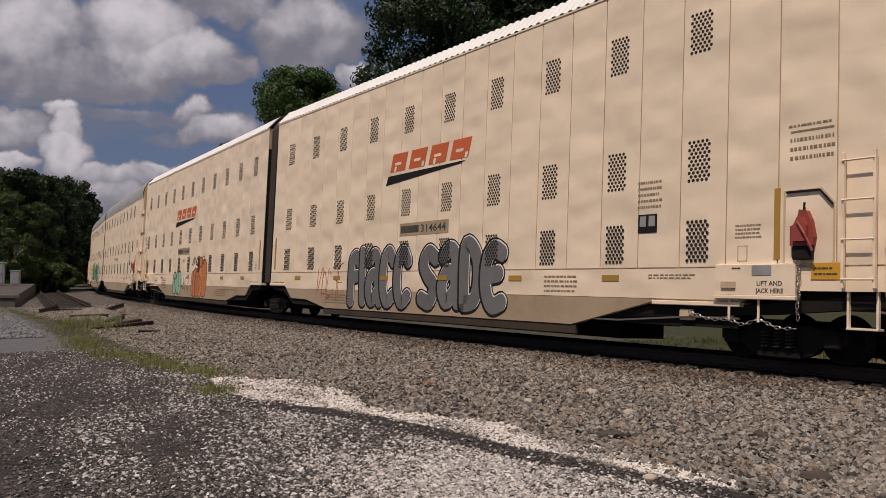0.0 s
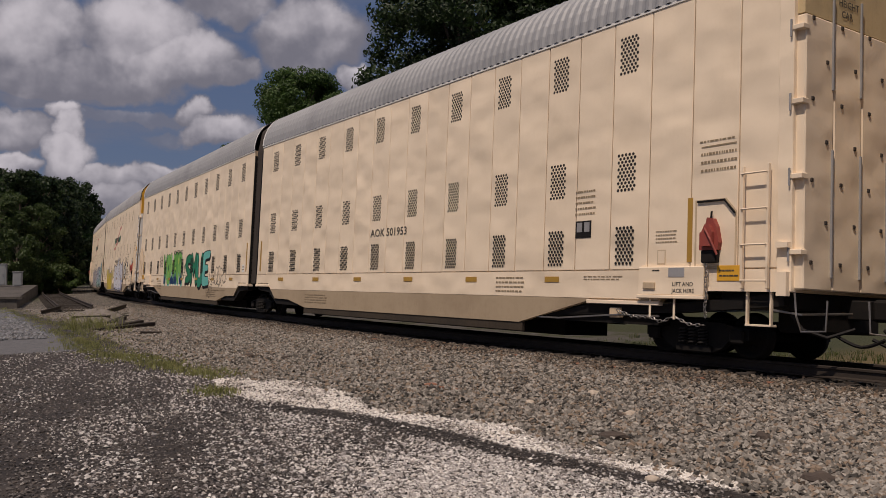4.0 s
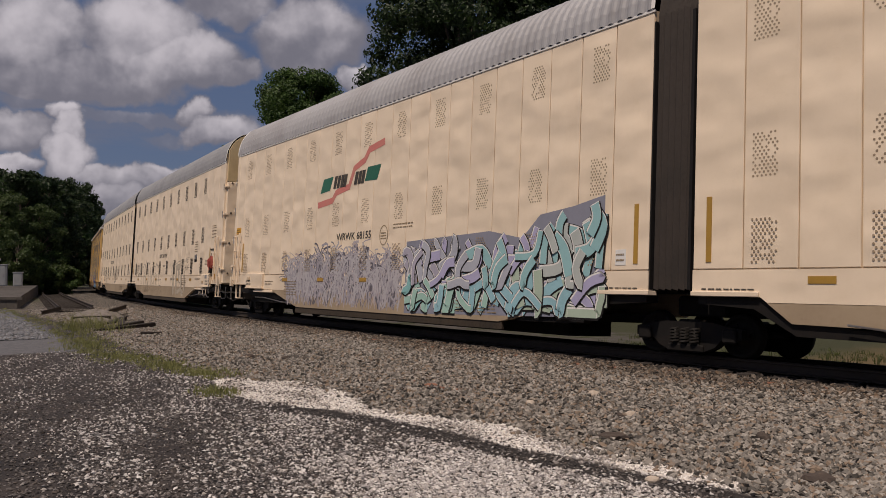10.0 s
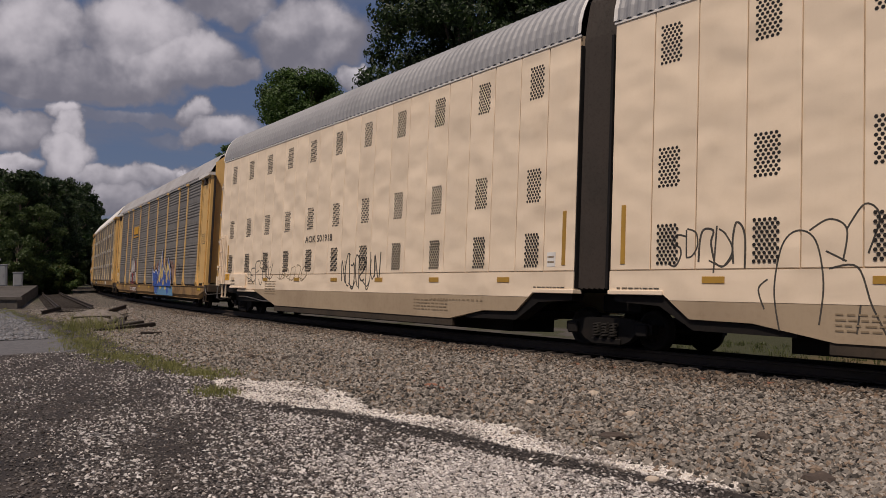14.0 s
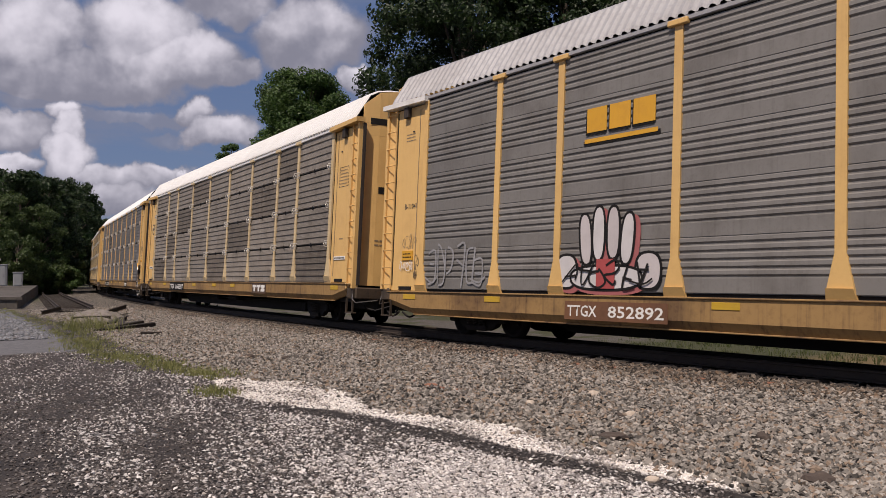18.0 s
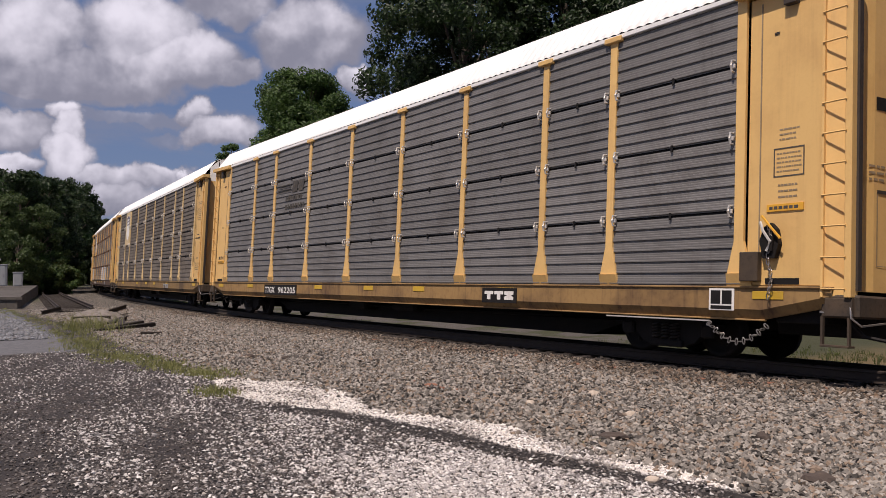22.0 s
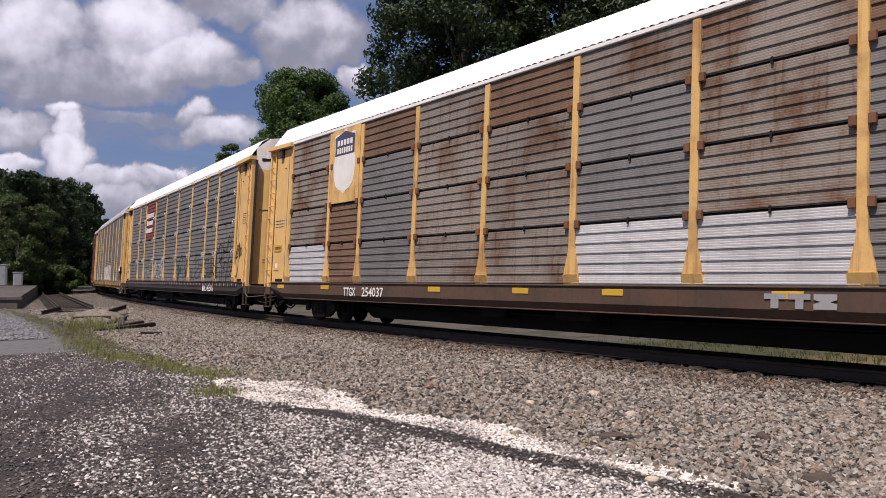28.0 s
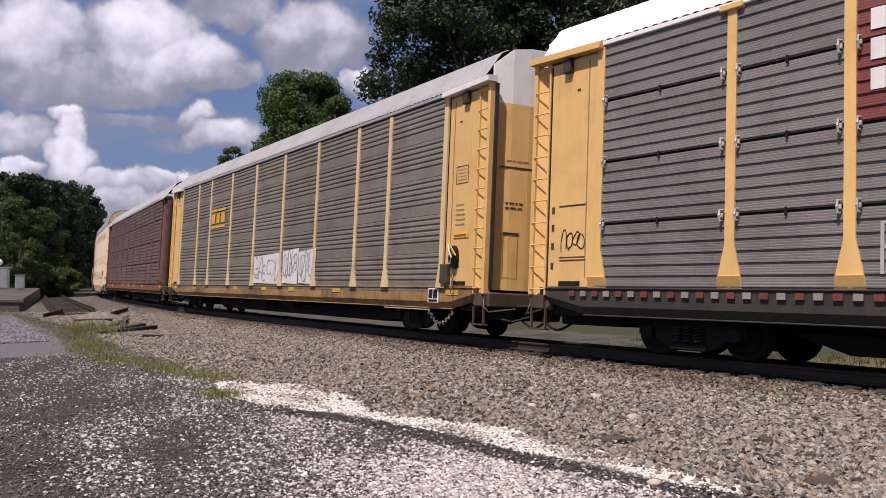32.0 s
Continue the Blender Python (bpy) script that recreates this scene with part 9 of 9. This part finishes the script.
    e = part("emblem", Geo().box(-6.85, -5.75, -1.534, -1.53, 4.16, 4.19), INK, c, "dark striped emblem over two lines of blocks")
    for k in range(1, 4):
        part("stripe", Geo().box(-6.85 + 0.03 * k, -5.75, -1.534, -1.53, 4.16 + 0.075 * k, 4.19 + 0.075 * k), INK, e)
    for u in (-5.65, -5.15):
        part("emblem_block", plate(Geo(), slanted(u, 4.12, 0.40, 0.36, 0.08), -1.53), INK, e)
    for r, n in ((3.86, 7), (3.58, 8)):
        for k in range(n):
            part("emblem_block", Geo().box(-6.15 + 0.20 * k, -6.02 + 0.20 * k, -1.534, -1.53, r, r + 0.15), INK, e)
    fleet_number(c, "TTGX", "962205", -7.6, 0.80, 0.20, 2.6, WHITE, BLACK)
    name_blocks(c, 5.25, 0.82, 1.05, 0.18, WHITE, BLACK)
    lettering(c, "27012", -12.60, 2.04, 0.12, INK, -1.496, 0.38)
    for u in (-12.80, -12.71):
        part("mark_bar", Geo().box(u, u + 0.06, -1.499, -1.493, 2.04, 2.15), INK, c)
    strip_note(c, -12.84, -12.18, 1.88, 1.99, GOLD, 36)
    for z in (3.29, 4.92):
        part("small_bracket", Geo().box(-12.55, -12.45, -1.505, -1.49, z - 0.015, z + 0.02, 0.003), END_GRIME, c)
    box_note(c, 12.36, 12.86, 2.76, 3.19, 5, 37)
    bars(c, 12.45, 12.78, 3.28, 3.5, 3, FADED, 38, 1, -1.492)
    bars(c, 12.44, 12.78, 2.42, 2.68, 3, FADED, 39, 1, -1.492)
    wicket(c, -0.84, -0.38, 1.46, 2.50)
    door_text(c, -1.0, -0.50, 2.64, 2.92, 3, 42, FADED)
    door_text(c, -0.35, 0.5, 5.66, 5.78, 1, 43, INK)
    rack_brake(c)
    c = auto_rack(-111.99, "pale-posted auto rack with grimy brown-grey screens and a white roof", POST_PALE, SILL_GRIMY, YELLOW, ROOF_WHITE, lambda i, j: SHEET_BROWN, cap=False, seam=0.018, top_from=5.5, slot="")
    part("emblem_panel", Geo().box(-8.90, -7.22, -1.565, -1.535, 3.46, 5.62, 0.006), YELLOW_PALE, c, "ochre panel that carries a shield")
    shield(c, -8.0, 4.60, 1.22, 1.7, -1.568)
    box_note(c, 12.32, 12.87, 3.86, 4.38, 5, 44, True)
    bars(c, 12.28, 12.88, 4.52, 4.68, 2, FADED, 45, 2, -1.492)
    part("panel_lap", Geo().box(12.06, 13.10, -1.505, -1.488, 3.05, 3.08), BELLOWS, c)
    box_note(c, 12.29, 12.92, 1.68, 1.97, 2, 46)
    bars(c, 12.4, 12.81, 2.12, 2.24, 1, INK, 47, 1, -1.492)
    bars(c, 12.4, 12.75, 3.16, 3.26, 1, INK, 48, 1, -1.492)
    name_blocks(c, 5.2, 0.80, 1.35, 0.22, GREYSTEEL)
    c = auto_rack(-141.02, "rust-stained auto rack, some screens replaced with bright ones", YELLOW_RUST, SILL_BROWN, YELLOW, ROOF_WHITE,
                  lambda i, j: BARE_BRIGHT if j == 0 and i in (0, 5, 6) else SHEET_RUST if (i == 1 and j < 2) or (j == 3 and i in (2, 4, 7)) else (BARE_RUST if (i * 5 + j * 3) % 3 == 0 or j == 3 or i in (4, 8) else BARE), cap=False)
    part("emblem_panel", Geo().box(-8.90, -7.22, -1.565, -1.535, 3.46, 5.62, 0.006), YELLOW_RUST, c, "ochre panel that carries a shield")
    shield(c, -8.10, 4.66, 1.34, 1.9, -1.568)
    box_note(c, 12.32, 12.87, 3.86, 4.38, 5, 49, True)
    bars(c, -13.0, -12.25, 2.94, 3.24, 3, INK, 50, 2, -1.492)
    strip_note(c, -12.98, -12.42, 2.17, 2.40, GOLD, 51)
    part("white_patch", Geo().box(-12.88, -12.68, -1.497, -1.491, 1.64, 1.78), WHITE, c)
    bars(c, -12.98, -12.58, 1.5, 1.58, 1, INK, 52, 1, -1.492)
    lettering(c, "TTGX", -7.88, 0.79, 0.24, WHITE, SILL_FACE - 0.006, 0.70)
    lettering(c, "254037", -6.82, 0.79, 0.25, WHITE, SILL_FACE - 0.006, 1.16)
    name_blocks(c, 5.6, 0.82, 1.2, 0.22, GREYSTEEL)
    c = auto_rack(-170.07, "yellow-posted auto rack with grey screens, maroon panel and black sill", YELLOW, SILL_BLACK, YELLOW, ROOF_WHITE, lambda i, j: MAROON if i == 2 and j > 1 else BARE, slot="line")
    for r, n in enumerate((8, 7, 7)):
        line = None
        for k in range(n):
            u = -6.85 + 0.26 * k
            z = 4.72 - 0.42 * r
            line = part("emblem" if line is None else "emblem_block", Geo().box(u, u + 0.20, -1.534, -1.53, z, z + (0.30 if k == 0 else 0.24)), WHITE, c if line is None else first, "line of white blocks" if line is None else "")
            first = line if k == 0 else first
    for k in range(88):
        part("marker_block", MARKS[k % 2], None, c, at=(-12.4 + 0.284 * k, 0, 1.04))
    fleet_number(c, "", "542505", 7.68, 0.76, 0.27, 1.2, WHITE)
    for u in (7.06, 7.32):
        part("mark_bar", Geo().box(u, u + 0.20, SILL_FACE - 0.006, SILL_FACE, 0.76, 1.03), WHITE, c)
    hand_letters(c, "POAR", -6.69, 1.36, 0.45, 0.70, spray(0.42, 0.42, 0.42), 81, 0.055, -1.53)
    chalky = spray(0.50, 0.50, 0.49)
    for run in ([(-3.92, 1.30), (-3.76, 2.08), (-3.54, 2.08), (-3.42, 1.45)], [(-3.84, 1.62), (-3.46, 1.66)], [(-3.68, 2.0), (-3.64, 1.50)], [(-3.27, 2.04), (-3.20, 1.42), (-2.92, 1.44), (-2.88, 1.56)],
                [(-2.72, 2.00), (-2.26, 2.05)], [(-2.44, 2.02), (-2.42, 1.46), (-2.58, 1.36), (-2.68, 1.48), (-2.68, 1.74)], [(-2.10, 1.27), (-2.10, 2.08), (-1.78, 2.08), (-1.72, 1.88), (-1.84, 1.74), (-1.72, 1.50), (-2.04, 1.46)], [(-2.0, 1.9), (-1.8, 1.92)]):
        outlines(c, [run], chalky, 0.08, -1.530, "wide white letter stroke, sprayed over the ridges")
    dark_green = spray(0.045, 0.075, 0.062)
    part("graffiti", plate(Geo(), [(2.04, 1.94), (2.31, 1.93), (2.33, 1.73), (2.69, 1.85), (2.77, 1.48), (2.60, 1.60), (2.36, 1.56), (2.28, 1.18), (2.12, 1.18)], -1.530), dark_green, c, "dark green sprayed block shape")
    outlines(c, [curve([(2.23, 1.96), (2.22, 2.10), (2.42, 2.14), (2.67, 2.27), (2.79, 2.38), (2.94, 2.38), (3.03, 2.13), (3.10, 1.96), (2.93, 1.89)], 6),
                 curve([(3.05, 2.10), (3.16, 2.28), (3.27, 2.15), (3.36, 2.02), (3.41, 2.20), (3.52, 2.28), (3.66, 2.22), (3.77, 2.02), (3.89, 2.24)], 6),
                 curve([(3.78, 2.02), (3.98, 1.94), (4.06, 1.82)], 6), curve([(3.36, 2.02), (3.52, 1.84), (3.66, 1.74), (3.76, 1.64)], 6), [(3.52, 1.86), (3.72, 1.86), (3.70, 2.0)], [(3.52, 1.84), (3.44, 1.66)],
                 [(2.92, 1.67), (3.13, 1.69), (3.26, 1.26)]], dark_green, 0.032, -1.534, "thin dark green looping lines")
    rings = [[(3.82 + r * 1.2 * math.cos(k * 0.42), 1.51 + r * math.sin(k * 0.42)) for k in range(16)] for r in (0.15, 0.09)]
    outlines(c, [*rings, [(3.82, 1.64), (3.83, 1.28)]], BLACK, 0.03, -1.536, "small sprayed ring with a cross")
    tag_scrawl(c, 4.5, 6.9, 1.2, 2.1, INK, 87, 6, 0.05, -1.53)
    tag_scrawl(c, 7.3, 8.7, 1.3, 2.25, INK, 88, 4, 0.05, -1.53)
    outlines(c, [[(9.5, 1.45), (9.3, 1.30), (9.15, 1.9), (9.2, 2.35), (9.35, 2.5), (9.5, 2.4)], [(9.2, 2.3), (9.3, 1.8), (9.45, 1.5), (9.55, 1.35)],
                 [(9.65, 2.6), (9.68, 2.2), (9.80, 1.95), (9.95, 2.2), (10.05, 2.62)], [(9.6, 2.55), (9.75, 2.65), (9.95, 2.6)], [(9.8, 1.95), (10.1, 2.15), (9.95, 1.85), (10.15, 1.75), (10.2, 1.2)],
                 [(9.85, 1.65), (9.95, 1.2)], [(10.3, 2.75), (10.25, 2.3), (10.3, 1.8), (10.5, 1.2)], [(10.3, 2.4), (10.6, 2.35), (10.75, 2.45)], [(10.35, 1.9), (10.65, 1.95), (10.4, 1.7), (10.6, 1.6)],
                 [(10.9, 2.8), (10.8, 2.3), (10.9, 1.7), (10.8, 1.25)], [(11.3, 2.85), (11.25, 2.4), (11.05, 1.9), (11.0, 1.25)], [(11.25, 2.3), (11.6, 2.3), (11.72, 2.0), (11.6, 1.5)],
                 [(11.3, 1.75), (11.45, 2.0), (11.6, 1.8), (11.45, 1.55), (11.3, 1.75)], [(11.2, 1.2), (11.3, 1.45), (11.55, 1.35), (11.5, 1.15)], [(10.9, 2.6), (11.0, 2.9), (11.1, 2.95)], [(10.7, 1.5), (10.85, 1.15)]],
             BLACK, 0.05, -1.536, "large black outline graffiti on the corrugated screen")
    ring = [(8.98 + 0.26 * math.cos(k * 0.45), 1.46 + 0.36 * math.sin(k * 0.45)) for k in range(15)]
    outlines(c, [ring, [(8.9, 1.3), (9.08, 1.6)], [(8.88, 1.5), (9.1, 1.4)], [(8.98, 1.25), (9.0, 1.65)]], BLACK, 0.035, -1.548, "small sprayed star in a ring")
    outlines(c, [[(12.05, 2.35), (12.02, 2.05), (12.25, 2.1), (12.3, 1.7), (12.15, 1.35), (12.0, 1.4)], [(12.02, 2.35), (12.2, 2.4)]], BLACK, 0.05, -1.502, "black sprayed hook")
    tag_scrawl(c, 12.1, 12.7, 2.1, 2.6, BLACK, 85, 6, 0.04, -1.50)
    tag_scrawl(c, -12.78, -12.16, 1.86, 2.24, BLACK, 86, 6, 0.022, -1.50)
    part("panel_lap", Geo().box(-12.84, -12.11, -1.498, -1.488, 2.70, 2.725), BELLOWS, c)
    part("panel_strip", Geo().box(-12.80, -12.12, -1.500, -1.488, 1.66, 1.68).box(-12.80, -12.12, -1.500, -1.488, 1.72, 1.735), BELLOWS, c)
    for z in (1.5, 1.88, 2.24, 2.58):
        part("corner_slot", Geo().box(-13.03, -12.96, -1.497, -1.488, z, z + 0.13), BELLOWS, c)
    box_note(c, 12.62, 13.02, 3.33, 3.70, 4, 53)
    part("upper_slot", bowed(1, -1.16, -0.05, 5.62, 5.72), BLACK, c)
    door_text(c, -0.96, -0.58, 1.86, 2.04, 2, 54, FADED)
    c = auto_rack(-198.6, "yellow-posted auto rack with grimy screens and white patches", YELLOW_PALE, SILL_YELLOW, YELLOW, ROOF_DULL, lambda i, j: BANDED_TAN, plain=True, cap=False, top_from=5.23, slot="line")
    box_note(c, 12.27, 12.77, 3.49, 3.90, 4, 55)
    bars(c, 12.3, 12.7, 2.5, 3.06, 5, FADED, 56, 1, -1.492)
    wicket(c, -1.04, -0.66, 1.37, 2.33)
    door_text(c, -1.0, -0.50, 2.86, 3.07, 2, 57, INK)
    door_text(c, -1.0, -0.40, 3.92, 4.0, 1, 58, FADED)
    part("emblem", Geo().box(-7.0, -5.0, -1.536, -1.53, 3.5, 3.6).box(-7.0, -5.0, -1.536, -1.53, 4.2, 4.3).box(-6.9, -6.4, -1.536, -1.53, 3.7, 4.1).box(-6.2, -5.8, -1.536, -1.53, 3.7, 4.1).box(-5.6, -5.1, -1.536, -1.53, 3.7, 4.1), GOLD, c)
    for a, b, z in ((-1.2, 1.4, 2.25), (1.7, 3.0, 2.35), (3.1, 4.4, 2.3)):
        p = part("graffiti", plate(Geo(), [(a, 1.22), (b, 1.18), (b + 0.05, z), (a - 0.04, z - 0.08)], -1.53), spray(0.62, 0.62, 0.63), c, "white sprayed patch with grey scrawl")
        tag_scrawl(c, a + 0.1, b - 0.1, 1.3, z - 0.1, GREYSTEEL, int(a * 10) + 95, 9, 0.05, -1.536)
    rack_brake(c)
    auto_rack(-227.2, "auto rack with dull brick-red posts and dark brownish screens", BRICK, SILL_RUST, BRICK, ROOF_DULL, lambda i, j: RED_RACK, far_from=True, cap=False)


MARK_RED = paint("dull_red_mark", (0.16, 0.035, 0.03), (0.07, 0.03, 0.025), 0.5, 3.0, 0.1, 0.7)
MARK_GREY = paint("dull_grey_mark", (0.26, 0.24, 0.22), (0.12, 0.10, 0.09), 0.5, 3.0, 0.1, 0.7)
MARKS = [Geo().box(-0.07, 0.07, -1.545, -1.531, -0.05, 0.05).mesh("marker_block", m) for m in (MARK_RED, MARK_GREY)]
build_carriers()
build_racks()


# ---------- what moves ----------
def car_pose(s, a, b):
    """Pose of a car whose reference point is at s and whose trucks stand on the track at local x a and b."""
    ax, ay, _ = track_at(s + a)
    bx, by, _ = track_at(s + b)
    h = math.atan2(by - ay, bx - ax)
    u = -a / (b - a)
    return Matrix.Translation((ax + (bx - ax) * u, ay + (by - ay) * u, -0.042)) @ Matrix.Rotation(h, 4, "Z") @ Matrix.Rotation(-CANT, 4, "X")


def motions():
    times = [float(k) for k in range(33)]
    place = {}
    for car, s0, a, b in MOVES:
        place[car] = s0
        walk(car, [(t, car_pose(s0 + train_pos(t), a, b)) for t in times])
    for car, wheel, x, u, r in WHEELS:
        # the wheels turn while they pass the camera
        rows, angle, last = [], 0.0, None
        for k in range(961):
            t = k / 30
            s = place[car] + x + u + train_pos(t)
            if -46 < s < 8:
                angle = math.degrees((train_pos(t) - (last if last is not None else train_pos(t))) / r) + angle
                last = train_pos(t)
                rows.append((t, pose(u, 0, r, 0, angle % 360, 0)))
        if not rows:
            continue
        if rows[0][0] > 0:
            rows.insert(0, (0.0, pose(u, 0, r, 0, 0, 0)))
        if rows[-1][0] < 32:
            rows.append((32.0, rows[-1][1]))
        walk(wheel, rows)


motions()
